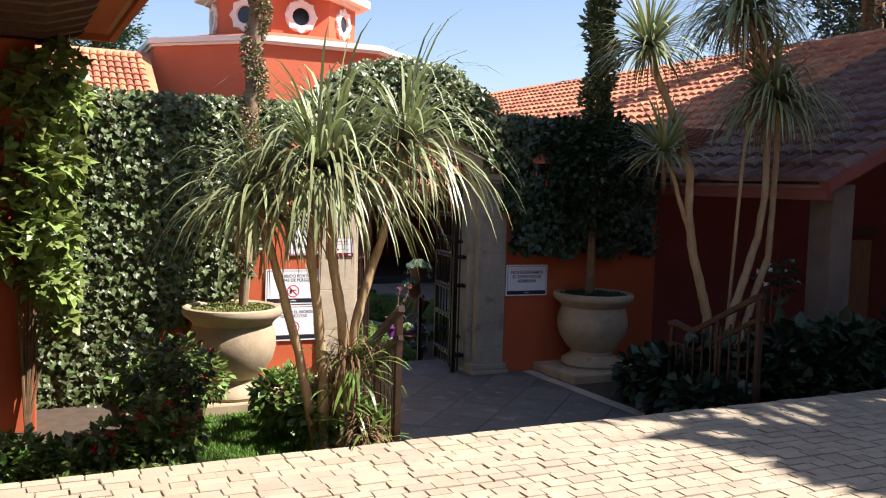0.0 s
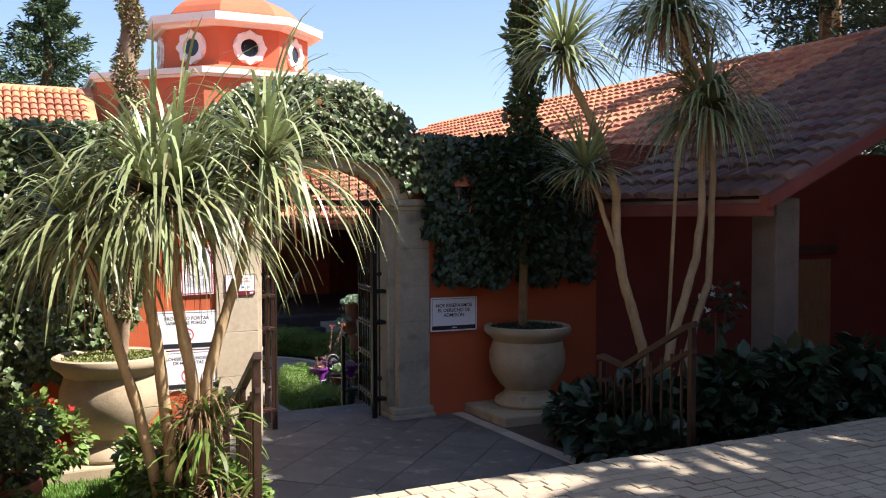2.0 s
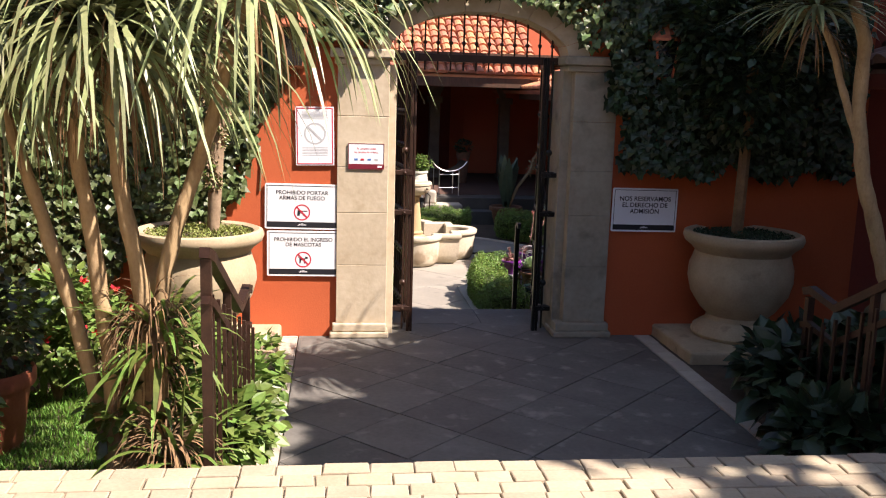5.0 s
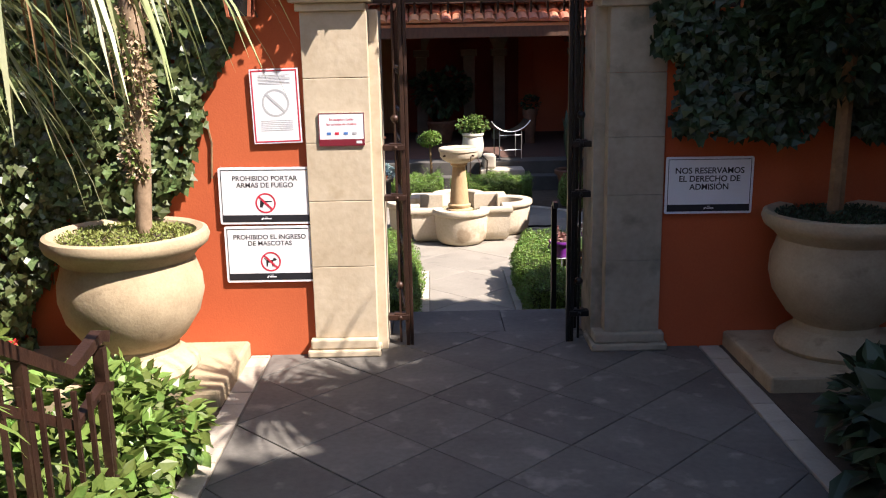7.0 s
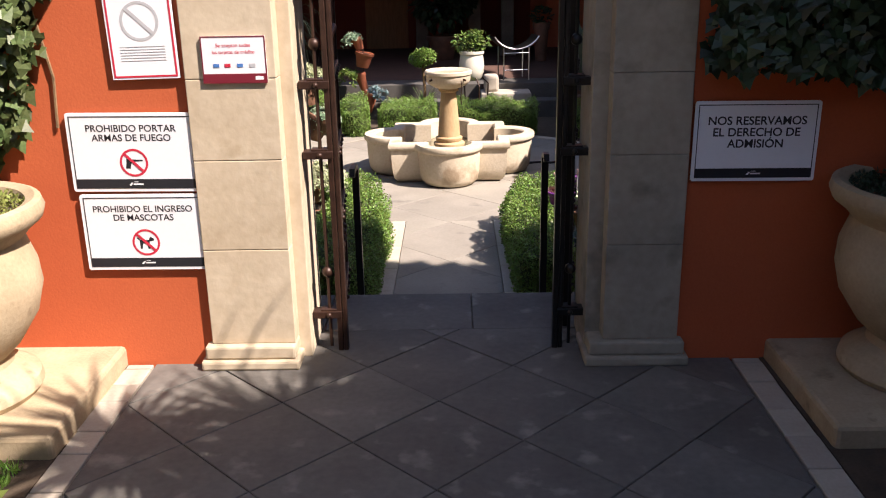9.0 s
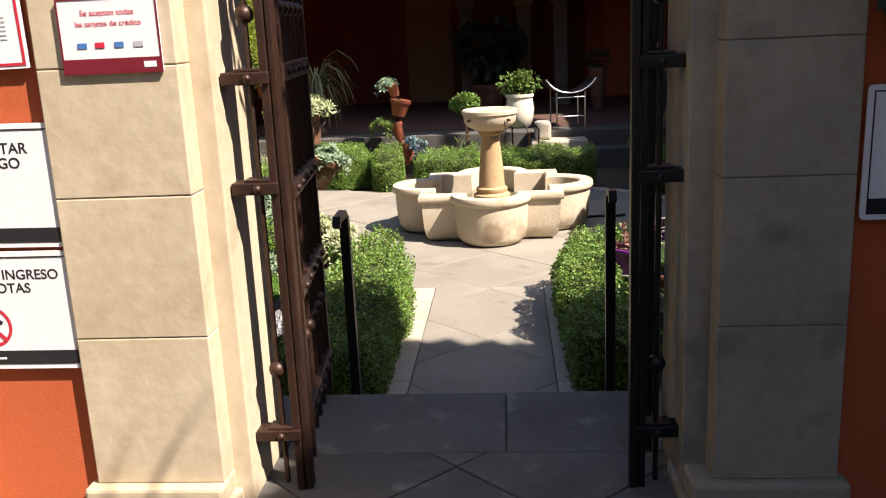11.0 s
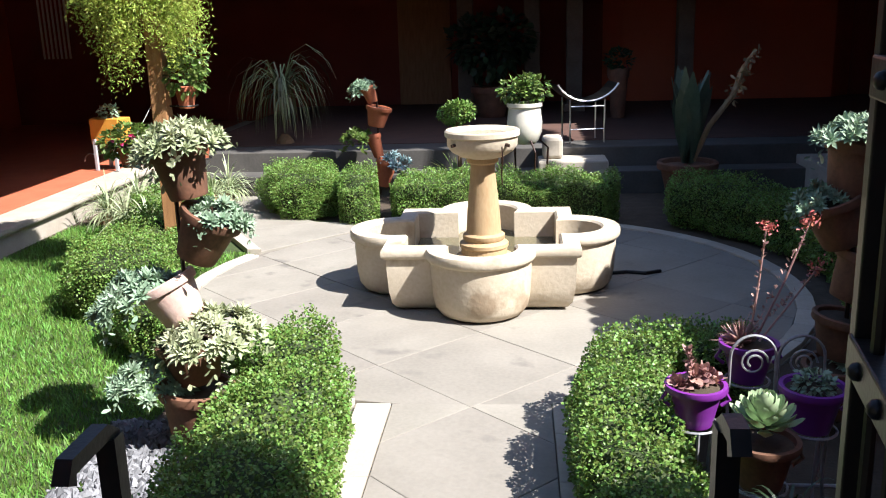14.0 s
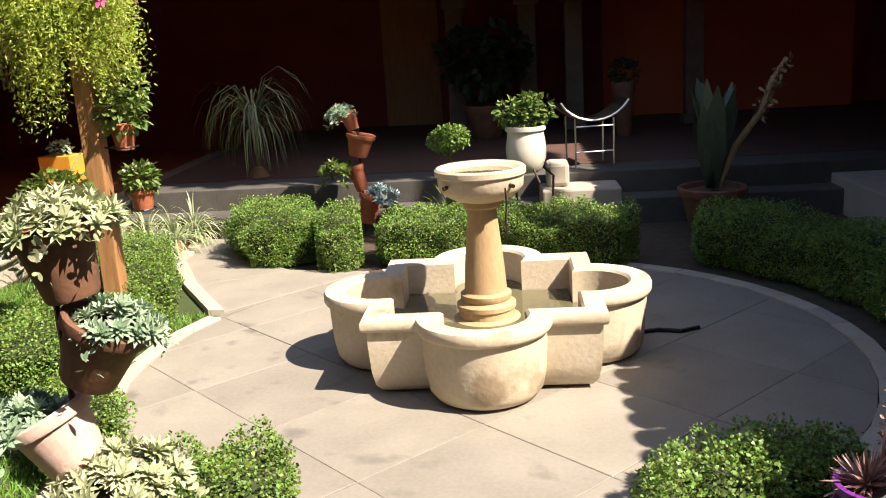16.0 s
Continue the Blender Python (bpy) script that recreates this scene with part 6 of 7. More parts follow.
def metal_chair():
    thing = base("metal_chair", 5.09, 19.42, 0.006, label="light metal chair with a curved dark sling seat", category="chair", rz=10)
    for x in (-0.2, 0.2):
        part("leg", tube([(x, -0.2, 0), (x, -0.2, 0.5)], 0.010, 6), M_METAL, thing)
        part("leg", tube([(x, 0.2, 0), (x, 0.2, 0.5)], 0.010, 6), M_METAL, thing)
    for z in (0.16, 0.42):
        part("cross_bar", tube([(-0.2, -0.2, z), (0.2, -0.2, z)], 0.007, 6), M_METAL, thing)
    verts = [(0.42 * math.sin(a), y, 0.9 - 0.42 * math.cos(a)) for a in [-1.0 + 0.2 * i for i in range(11)] for y in (-0.22, 0.22)]
    low = [(x, y, z - 0.02) for x, y, z in verts]
    n = len(verts)
    faces = [(2 * i, 2 * i + 1, 2 * i + 3, 2 * i + 2) for i in range(10)] + [(n + 2 * i, n + 2 * i + 2, n + 2 * i + 3, n + 2 * i + 1) for i in range(10)] + [(2 * i, 2 * i + 2, n + 2 * i + 2, n + 2 * i) for i in range(10)] + [(2 * i + 1, n + 2 * i + 1, n + 2 * i + 3, 2 * i + 3) for i in range(10)]
    raw("sling_seat", verts + low, faces, M_BLACK, thing)
    part("seat_rim", tube([(0.42 * math.sin(a), -0.23, 0.9 - 0.42 * math.cos(a)) for a in [-1.0 + 0.2 * i for i in range(11)]], 0.012, 6), M_METAL, thing)


metal_chair()


def agave_pot():
    thing = base("agave_pot", 6.06, 18.1, F, label="large pot of upright agave blades in the shade", category="potted plant")
    clay_pot(thing, 0.3, 0.4, M_OLDTERRA, Matrix())
    agave = surface("agave", (0.05, 0.08, 0.05), (0.10, 0.14, 0.09), 5, 0.5, 0, 50, vary=0.2)
    for i in range(22):
        a = i * 2.4
        t = 0.12 + 0.4 * (i % 4) / 4
        d = Vector((math.cos(a) * t, math.sin(a) * t, 1)).normalized()
        s = d.cross(Vector((0, 0, 1))).normalized()
        L = RNG.uniform(0.7, 1.05)
        b = 0
        verts = []
        for q, w in ((0, 0.06), (0.4, 0.095), (0.75, 0.075), (1, 0.006)):
            c = d * (L * q) + Vector((0, 0, 0.38))
            verts += [c - s * w, c + s * w]
        raw("blade", verts, [(b + 2 * k, b + 2 * k + 1, b + 2 * k + 3, b + 2 * k + 2) for k in range(3)], agave, thing)
    part("flower_stalk", tube([(0.05, 0, 0.4), (0.2, 0, 0.75), (0.42, 0, 1.05), (0.5, 0, 1.3), (0.62, 0, 1.5)], [0.03, 0.03, 0.028, 0.025, 0.012], 6), M_TRUNK, thing)
    n = 110
    t = RNG.uniform(0, 1, n)
    v, f = leaves(np.c_[0.4 + 0.22 * t, np.zeros(n), 1.0 + 0.5 * t] + RNG.normal(0, 0.03, (n, 3)), unit(n), unit(n), 0.06, PETAL)
    raw("bud_cluster", v, f, M_TRUNK, thing, "brownish seed buds")["kind"] = "stuff"


agave_pot()


# ---- purple pots by the courtyard steps ----
def purple_pot(x, y, z, r, plant, label, mat_=None):
    thing = base("purple_pot", x, y, z, label=label, category="potted plant", group="purple pots")
    mat_ = mat_ or M_PURPLE
    h = r * 1.55
    prof = [(r * 0.6, 0), (r * 0.63, 0.01), (r * 0.9, h * 0.8), (r * 1.08, h * 0.84), (r * 1.12, h * 0.9), (r * 1.1, h), (r * 0.95, h), (r * 0.9, h * 0.9)]
    part("pot", lathe(prof, 32), mat_, thing, smooth=True)
    part("soil", lathe([(r * 0.85, h * 0.8), (r * 0.9, h * 0.9), (0.001, h * 0.92)], 16), M_SOIL, thing)
    for s in (-1, 1):
        part("handle", tube([(s * r * 1.02, 0, h * 0.8), (s * r * 1.2, 0, h * 0.6), (s * r * 0.9, 0, h * 0.45)], 0.008, 6), mat_, thing)
    if plant == "spiky":
        P, W, U = rosettes(2, 0.03, 0.1, 60, dome=0)
        v, f = leaves(P + [0, 0, h * 0.95], W, U, r * 0.95, [(0, 0), (0.09, 0.35), (0, 1), (-0.09, 0.35)])
        raw("rosette", v, f, M_SUCCP, thing, "dusky pink spiky rosette")["kind"] = "stuff"
        for k in range(3):
            dx, dz = ((0.05, 0.48), (0.22, 0.5), (0.26, 0.3))[k]
            part("flower_stalk", tube([(0.02 * k, 0, h), (dx * 0.6, 0.02, h + dz * 0.5), (dx, 0.03, h + dz)], [0.005, 0.0045, 0.0035], 6), M_SUCCP, thing)
            n = 50
            P = np.array([(dx * t, 0.02, h + dz * t) for t in RNG.uniform(0.1, 0.95, n)])
            v, f = leaves(P, unit(n) + [0, 0, 0.8], unit(n), 0.02, PETAL)
            raw("stalk_leaves", v, f, M_SUCCP, thing)
            n = 60
            v, f = leaves(np.array([dx, 0.03, h + dz]) + RNG.normal(0, 0.016, (n, 3)), unit(n) + [0, 0, 0.5], unit(n), 0.018, PETAL)
            raw("flower_head", v, f, M_CORAL, thing, "coral red flower head")["kind"] = "stuff"
    elif plant == "pink":
        for k in range(3):
            P, W, U = rosettes(2, 0.02, 0.1, 30, dome=0)
            v, f = leaves(P + [0.05 * (k - 1), 0.02 * k, h * (0.95 + 0.22 * (k == 1))], W, U, r * 0.5, PETAL)
            raw("rosette", v, f, M_SUCCP, thing, "pink fleshy rosette")["kind"] = "stuff"
        part("flower_stalk", tube([(0, 0, h), (-0.04, 0, h + 0.14)], [0.008, 0.007], 6), M_SUCCP, thing)
        n = 70
        t = RNG.uniform(0.1, 1, n)
        v, f = leaves(np.c_[-0.04 * t, np.zeros(n), h + 0.14 * t], unit(n) + [0, 0, 0.8], unit(n), 0.028, PETAL)
        raw("stalk_leaves", v, f, M_SUCCP, thing)["kind"] = "stuff"
    elif plant == "green":
        verts, faces = [], []
        for k in range(52):
            a, q = k * 2.4, (k + 1) / 52
            el = 1.45 - 1.25 * q
            out = Vector((math.cos(a) * math.cos(el), math.sin(a) * math.cos(el), math.sin(el)))
            side = Vector((-math.sin(a), math.cos(a), 0))
            up = side.cross(out)
            c0 = Vector((0, 0, h * 0.9 + 0.05 + 0.06 * (1 - q))) + out * 0.01
            L, wd, b = r * (0.62 + 0.55 * q), r * (0.3 + 0.16 * q), len(verts)
            for t, w, lift in ((0, 0.35, 0.0), (0.35, 0.8, -0.04), (0.7, 1.0, -0.02), (0.9, 0.7, 0.06), (1.0, 0.08, 0.12)):
                for e in (-1, 0, 1):
                    verts.append(c0 + out * (L * t) + side * (wd * 0.5 * w * e) - up * (L * (lift + 0.1 * w * e * e - 0.05 * w)))
            faces += [(b + 3 * n + e, b + 3 * n + e + 1, b + 3 * n + e + 4, b + 3 * n + e + 3) for n in range(4) for e in range(2)]
        raw("rosette", verts, faces, M_SUCCG, thing, "large pale green rosette", smooth=True)["kind"] = "stuff"
    elif plant == "bristly":
        v, f = strap_leaves((0, 0, h * 0.9), 90, r * 1.5, 1.2, 0.012)
        raw("bristles", v, f, M_DARKSHADELEAF, thing, "dark curling bristly leaves")["kind"] = "stuff"
    elif plant == "white":
        v, f = blob_crown([(0, 0, h * 0.98, r * 0.6)], 500, 0.022)
        raw("cushion", v, f, M_SUCC, thing, "woolly white cushion plant")
    return thing


# second stack and the cluster of purple pots
leaning_tower("pot_tower", 5.80, 12.8, F, 180, [
    (-0.02, 0.05, 6, 0.17, 0.26, M_OLDTERRA, (40, 0.2, 0.05), -0.16, M_SUCC),
    (0.02, 0.33, -8, 0.15, 0.2, M_OLDTERRA, None, 0, None),
    (0.0, 0.60, -20, 0.135, 0.22, M_OLDTERRA, None, 0, None),
    (0.04, 0.86, 20, 0.135, 0.22, M_OLDTERRA, (30, 0.13, 0.045), 0.05, M_SUCC),
    (0.04, 1.08, -8, 0.135, 0.24, M_OLDTERRA, (56, 0.2, 0.055), 0.0, M_SUCC),
], "leaning stack of pots with whitish succulents beside the path")


def pot_stand(x, y, z0, z1, r):
    thing = base("wire_stand", x, y, z0, label="grey wrought-iron wire pot stand with curled hoops", category="plant stand", group="wire stands")
    h = z1 - z0
    part("ring", tube([(r * math.cos(a), r * math.sin(a), h) for a in [k * math.pi / 10 for k in range(20)]], 0.006, 5, closed=True), M_GREYIRON, thing)
    for k in range(3):
        a = k * 2.094 + 0.5
        part("leg", tube([(r * math.cos(a), r * math.sin(a), h), (r * 0.8 * math.cos(a), r * 0.8 * math.sin(a), h * 0.5), (r * 1.1 * math.cos(a), r * 1.1 * math.sin(a), 0)], 0.007, 5), M_GREYIRON, thing)
    return thing


def hoop_stand(x, y, z, label):
    thing = base("scroll_trellis", x, y, z, label=label, category="plant stand", group="wire stands")
    for s in (-1, 1):
        pts = [(s * 0.09 + 0.085 * math.cos(a), 0, 0.60 + 0.085 * math.sin(a)) for a in [math.pi - k * math.pi / 12 for k in range(13)]]
        pts = [(s * 0.09 - 0.09, 0, 0.0)] + pts + [(s * 0.09 + 0.09, 0, 0.1)]
        part("hoop", tube(pts, 0.006, 6), M_GREYIRON, thing)
        pts = [(s * 0.09 + 0.055 * math.cos(a) * (1 - a / 16), -0.01, 0.58 + 0.055 * math.sin(a) * (1 - a / 16)) for a in [k * 0.45 for k in range(24)]]
        part("scroll", tube(pts, 0.0045, 5), M_GREYIRON, thing)
    part("foot_bar", tube([(-0.3, 0, 0.06), (0.3, 0, 0.06)], 0.008, 6), M_GREYIRON, thing)


pot_stand(4.98, 12.0, F, -0.07, 0.09)
purple_pot(4.98, 12.0, -0.07, 0.105, "pink", "purple plastic pot with a pink succulent on a wire stand")
pot_stand(5.27, 12.4, F, -0.06, 0.09)
purple_pot(5.27, 12.4, -0.06, 0.11, "spiky", "purple plastic pot with tall coral-flowered succulents")
pot_stand(5.38, 11.92, F, -0.05, 0.09)
purple_pot(5.38, 11.92, -0.05, 0.11, "white", "purple plastic pot with a woolly white cushion plant")
pot_stand(5.15, 11.7, F, -0.16, 0.09)
purple_pot(5.15, 11.7, -0.16, 0.115, "green", "dull brown pot with a large pale green rosette", M_OLDTERRA)
pot_stand(5.13, 11.32, F, -0.28, 0.10)
purple_pot(5.13, 11.32, -0.28, 0.135, "bristly", "dark teal plastic pot with a shaded bristly plant", M_GREENPL)
hoop_stand(5.30, 12.1, F, "grey iron stand with curled hoops among the pots")


hose = base("garden_hose", 4.98, 15.3, F + 0.012, label="short dark hose lying beside the fountain", category="hose")
part("hose_tube", tube([(0, 0, 0), (0.15, 0.04, 0), (0.28, 0.0, 0), (0.4, 0.06, 0)], 0.014, 7), M_BLACK, hose)


# ---- arcade of the north corridor ----
def arcade():
    # Columns and arches use stone with the corridor's shade in its colour.
    for x in (3.55, 4.56, 5.2, 6.85):
        col = tagged(base("corridor_column", x, 22.9, 0.006), "stone column of the corridor arcade, darkened for shade", "column", "arcade columns")
        part("shaft", boxed(-0.12, 0.12, -0.12, 0.12, 0.12, 1.75, 0.01), M_SHADEBROWN, col)
        part("foot", boxed(-0.16, 0.16, -0.16, 0.16, 0.0, 0.12, 0.015), M_SHADEBROWN, col)
        part("capital", boxed(-0.17, 0.17, -0.17, 0.17, 1.75, 1.9, 0.02), M_SHADEBROWN, col)
    bm = bmesh.new()
    for x0, x1 in ((3.55, 5.2), (5.2, 6.85)):
        n = 16
        xs = [x0 + (x1 - x0) * i / n for i in range(n + 1)]
        h = (x1 - x0) / 2 - 0.14
        c = (x0 + x1) / 2
        for a, b in zip(xs, xs[1:]):
            za, zb = [1.9 + math.sqrt(max(0, h * h - (q - c) ** 2)) * 0.85 for q in (a, b)]
            v = [bm.verts.new(p) for p in ((a, 22.78, za), (b, 22.78, zb), (b, 22.78, 2.75), (a, 22.78, 2.75), (a, 23.02, za), (b, 23.02, zb), (b, 23.02, 2.75), (a, 23.02, 2.75))]
            for f in ((0, 1, 2, 3), (5, 4, 7, 6), (1, 0, 4, 5)):
                bm.faces.new([v[i] for i in f])
    structure("wall_arcade", bm, M_SHADEBROWN, "stone arches of the corridor arcade, darkened for shade")


arcade()
# Leaves blackened so the plant sinks into the corridor's shade.
potted("corridor_palm", 3.95, 22.3, 0.006, 0.3, 0.45, M_OLDTERRA, [(0, 0, 0.5, 0.4), (0.25, 0, 0.7, 0.35), (-0.25, 0, 0.65, 0.35)], 520, 0.16, "large leafy plant in a terracotta trough, darkened for shade", M_DARKSHADELEAF)
potted("red_geranium", 5.75, 21.8, 0.006, 0.15, 0.7, M_OLDTERRA, [(0, 0, 0.1, 0.18)], 300, 0.06, "dim pot with one red flower in the corridor", M_DARKSHADELEAF, 1, M_RED)
door = tagged(base("door_west", -4.7, 21.55, -0.213), "dull red wooden door in a pale frame", "door", "", "structure")
part("panel", boxed(0.0, 0.05, -0.42, 0.42, 0.0, 1.85, 0.01), M_SHADEDARKRED, door)
part("frame", box(box(boxed(0.0, 0.08, -0.52, -0.42, 0.0, 1.98, 0.01), 0.0, 0.08, 0.42, 0.52, 0.0, 1.98, 0.01), 0.0, 0.08, -0.42, 0.42, 1.86, 1.98, 0.01), M_KERB, door, "pale door frame")
blind = tagged(base("slat_blind", -3.8, 24.56, 0.95), "hanging blind of pale upright slats at the corridor end", "blind")
part("head_rail", boxed(-0.3, 0.3, -0.05, 0.0, 1.28, 1.33, 0.006), M_DARKWOOD, blind)
for i in range(7):
    part("slat", boxed(-0.27 + 0.08 * i, -0.235 + 0.08 * i, -0.035, -0.015, 0.0, 1.28, 0.003), M_WHITE, blind)
structure("door_corridor", boxed(2.3, 3.2, 24.54, 24.6, 0.0, 2.2, 0.01), M_WOOD, "brown wooden door at the back of the corridor")
structure("window_corridor", boxed(7.2, 8.2, 24.55, 24.6, 0.9, 2.2, 0.01), M_GLASS, "dark window at the back of the corridor")


# ---- trees ----
def conifer(name, x, y, z, h, r, n, label, material=M_PINE, lean=0.0):
    thing = base(name, x, y, z, label=label, category="tree", group="conifers")
    part("trunk", tube([(0, 0, 0), (lean * 0.5, 0, h * 0.5), (lean, 0, h * 0.98)], [r * 0.12, r * 0.08, 0.02], 8), M_BARK, thing)
    P, W = [], []
    k = int(h * 7)
    for i in range(k):
        t = (i + 0.5) / k
        zz = h * (0.12 + 0.86 * t)
        L = r * (1 - t) ** 0.75 * RNG.uniform(0.7, 1.1) + 0.15
        a = i * 2.4 + RNG.normal(0, 0.3)
        for q in np.linspace(0.15, 1, max(4, int(n / k))):
            s = RNG.normal(0, 0.10 * L + 0.05, 3)
            P.append((math.cos(a) * L * q + lean * t, math.sin(a) * L * q, zz + 0.22 * L * q * q - 0.12 * L * math.sin(q * 3)) + s * [1, 1, 0.6])
            W.append(np.array([math.cos(a), math.sin(a), 0.1]) + RNG.normal(0, 0.5, 3))
    v, f = leaves(np.array(P), np.array(W), unit(len(P)) + [0, 0, 1], 0.16 + 0.02 * r, [(0, 0), (0.14, 0.5), (0, 1), (-0.14, 0.5)], 0.4)
    raw("crown", v, f, material, thing)["kind"] = "stuff"
    return thing


conifer("pine_tree", 0.2, 33, 0, 9.4, 3.8, 24000, "broad green conifer behind the tiled roofs")
conifer("pine_tree", 2.9, 34, 0, 10.2, 3.4, 22000, "green conifer behind the tiled roofs")
conifer("pine_tree", 19.6, 16.0, 0, 14, 3.3, 26000, "dark conifer rising behind the east roof", M_DARKSHADELEAF)
conifer("pine_tree", 23.0, 17.0, 0, 14, 3.6, 26000, "dark conifer rising behind the east roof", M_DARKSHADELEAF)


def shade_tree(x, y, lumps, n, label):
    """A tall broad tree out of view beside the street; its crown throws the dappled shade over the gate."""
    thing = base("shade_tree", x, y, 0.3, label=label, category="tree")
    part("trunk", tube([(0, 0, 0), (0.1, 0.1, 2.5), (0.0, 0.2, 5.0), (0.1, 0.2, 8.4)], [0.3, 0.26, 0.22, 0.14], 10), M_BARK, thing)
    for lx, ly, lz, r in lumps:
        part("limb", tube([(0.1, 0.2, 8.2), (lx * 0.5, ly * 0.5, 0.5 * (8.2 + lz) + 0.2), (lx, ly, lz)], [0.12, 0.08, 0.03], 6), M_BARK, thing)
    v, f = blob_crown(lumps, n, 0.30)
    raw("crown", v, f, M_DARKSHADELEAF, thing)["kind"] = "stuff"


def from_shadow(px, py, z):
    """Where at height z a thing stands whose shadow falls on (px, py) of the ground."""
    return px + SUN.x / SUN.z * z, py + SUN.y / SUN.z * z


lumps = []
for px, py, r in ((4.0, 6.65, 0.9), (5.2, 6.8, 1.05), (4.3, 7.7, 0.85), (5.4, 8.0, 1.1), (4.8, 9.3, 1.0), (6.4, 7.2, 1.2), (6.6, 9.0, 1.2), (7.8, 8.0, 1.3), (7.9, 9.8, 1.3), (9.2, 9.0, 1.4), (9.4, 10.8, 1.3), (10.8, 10.0, 1.4), (3.5, 6.4, 0.4), (7.0, 5.9, 0.6), (8.6, 6.2, 1.0), (4.9, 4.2, 0.45), (5.6, 4.1, 0.6), (6.8, 3.9, 0.45), (5.2, 3.3, 0.5), (6.1, 2.9, 0.55), (7.6, 4.5, 0.5), (8.7, 4.9, 0.7), (9.6, 6.4, 1.2), (8.3, 3.4, 0.45), (10.6, 8.2, 1.4), (11.4, 6.4, 1.4), (9.9, 4.4, 0.6), (2.75, 10.6, 0.32), (3.05, 10.9, 0.34), (3.45, 10.9, 0.32), (3.85, 10.88, 0.3), (4.25, 10.88, 0.34), (4.6, 11.0, 0.38), (3.3, 10.65, 0.34), (3.0, 10.6, 0.3), (2.85, 11.15, 0.3), (3.2, 11.2, 0.3), (2.55, 10.95, 0.3), (3.2, 10.45, 0.36), (3.75, 10.4, 0.42), (4.3, 10.4, 0.46), (3.9, 11.08, 0.28), (4.2, 11.1, 0.28), (4.35, 4.95, 0.22), (4.75, 4.55, 0.25), (4.55, 3.95, 0.25), (4.85, 3.6, 0.35), (6.0, 4.75, 0.35), (6.3, 4.3, 0.4), (7.1, 4.8, 0.4), (6.7, 3.3, 0.5), (7.7, 3.7, 0.5), (5.7, 3.5, 0.4), (7.3, 5.5, 0.3)):
    z = 7.4 + 0.9 * noise.noise((px, py, 2))
    x, y = from_shadow(px, py, z + 0.3)
    lumps.append((x - 12.0, y - 4.0, z, r))
# Added low lumps, out of view, that cut skylight on the right side.
for px, py, r in ((5.8, 6.6, 0.8), (6.4, 6.8, 0.85), (7.3, 6.8, 0.85), (6.9, 7.3, 0.95), (8.2, 7.0, 1.0), (9.1, 6.5, 1.0), (6.0, 7.5, 0.8), (7.8, 8.2, 1.0), (9.0, 8.0, 1.0), (10.2, 7.2, 1.1)):
    z = 5.0 + 0.4 * noise.noise((px, py, 7))
    x, y = from_shadow(px, py, z)
    lumps.append((x - 12.0, y - 4.0, z, r))
for px, py, r in ((6.7, 10.6, 1.0), (7.6, 10.9, 1.1), (8.2, 11.8, 1.1), (8.8, 10.2, 1.2), (9.6, 12.3, 1.1), (9.9, 9.4, 1.2), (8.6, 9.2, 1.1), (7.2, 9.6, 1.0), (6.2, 10.2, 0.7)):
    z = 8.3 + 0.5 * noise.noise((px, py, 4))
    x, y = from_shadow(px, py, z + 0.3)
    lumps.append((x - 12.0, y - 4.0, z, r))
shade_tree(12.0, 4.0, lumps, 68000, "tall broad-leaved tree shading the gate from the street")

# Added second crown, unseen, cutting sun and bounce on the street.
lumps = []
for px, py, r in ((5.6, 2.4, 0.8), (7.0, 2.2, 0.9), (8.6, 2.0, 1.0), (10.2, 2.6, 1.1), (6.4, 0.8, 0.9), (8.0, 0.4, 1.1), (9.8, 0.6, 1.1), (11.4, 1.4, 1.1), (7.0, -1.0, 1.0), (9.0, -1.2, 1.2), (11.0, -0.6, 1.2), (12.4, 4.0, 1.3), (12.8, 8.4, 1.4), (11.6, 4.4, 1.1)):
    z = 7.2 + 0.9 * noise.noise((px, py, 5))
    x, y = from_shadow(px, py, z + 0.3)
    lumps.append((x - 15.0, y + 1.5, z, r))
shade_tree(15.0, -1.5, lumps, 16000, "added unseen broad-leaved tree that darkens the street")
lumps = []
for px, py, r in ((1.0, 20.0, 0.6), (2.0, 20.2, 0.7), (3.0, 20.2, 0.7), (3.8, 20.3, 0.6), (2.5, 19.8, 0.5), (1.5, 20.8, 0.7), (3.4, 21.0, 0.6), (0.2, 20.4, 0.7)):
    z = 9.3 + 0.6 * noise.noise((px, py, 2))
    x, y = from_shadow(px, py, z + 0.3)
    lumps.append((x - 17.0, y - 9.0, z, r))
shade_tree(17.0, 9.0, lumps, 9000, "tall broad-leaved tree behind the east wing")


# ---- paving in pieces, last ----
def clip(poly, a, b, c):
    """The part of a flat polygon where a*x + b*y <= c."""
    out = []
    for (x0, y0), (x1, y1) in zip(poly, poly[1:] + poly[:1]):
        d0, d1 = a * x0 + b * y0 - c, a * x1 + b * y1 - c
        if d0 <= 0:
            out.append((x0, y0))
        if d0 * d1 < 0:
            t = d0 / (d0 - d1)
            out.append((x0 + (x1 - x0) * t, y0 + (y1 - y0) * t))
    return out


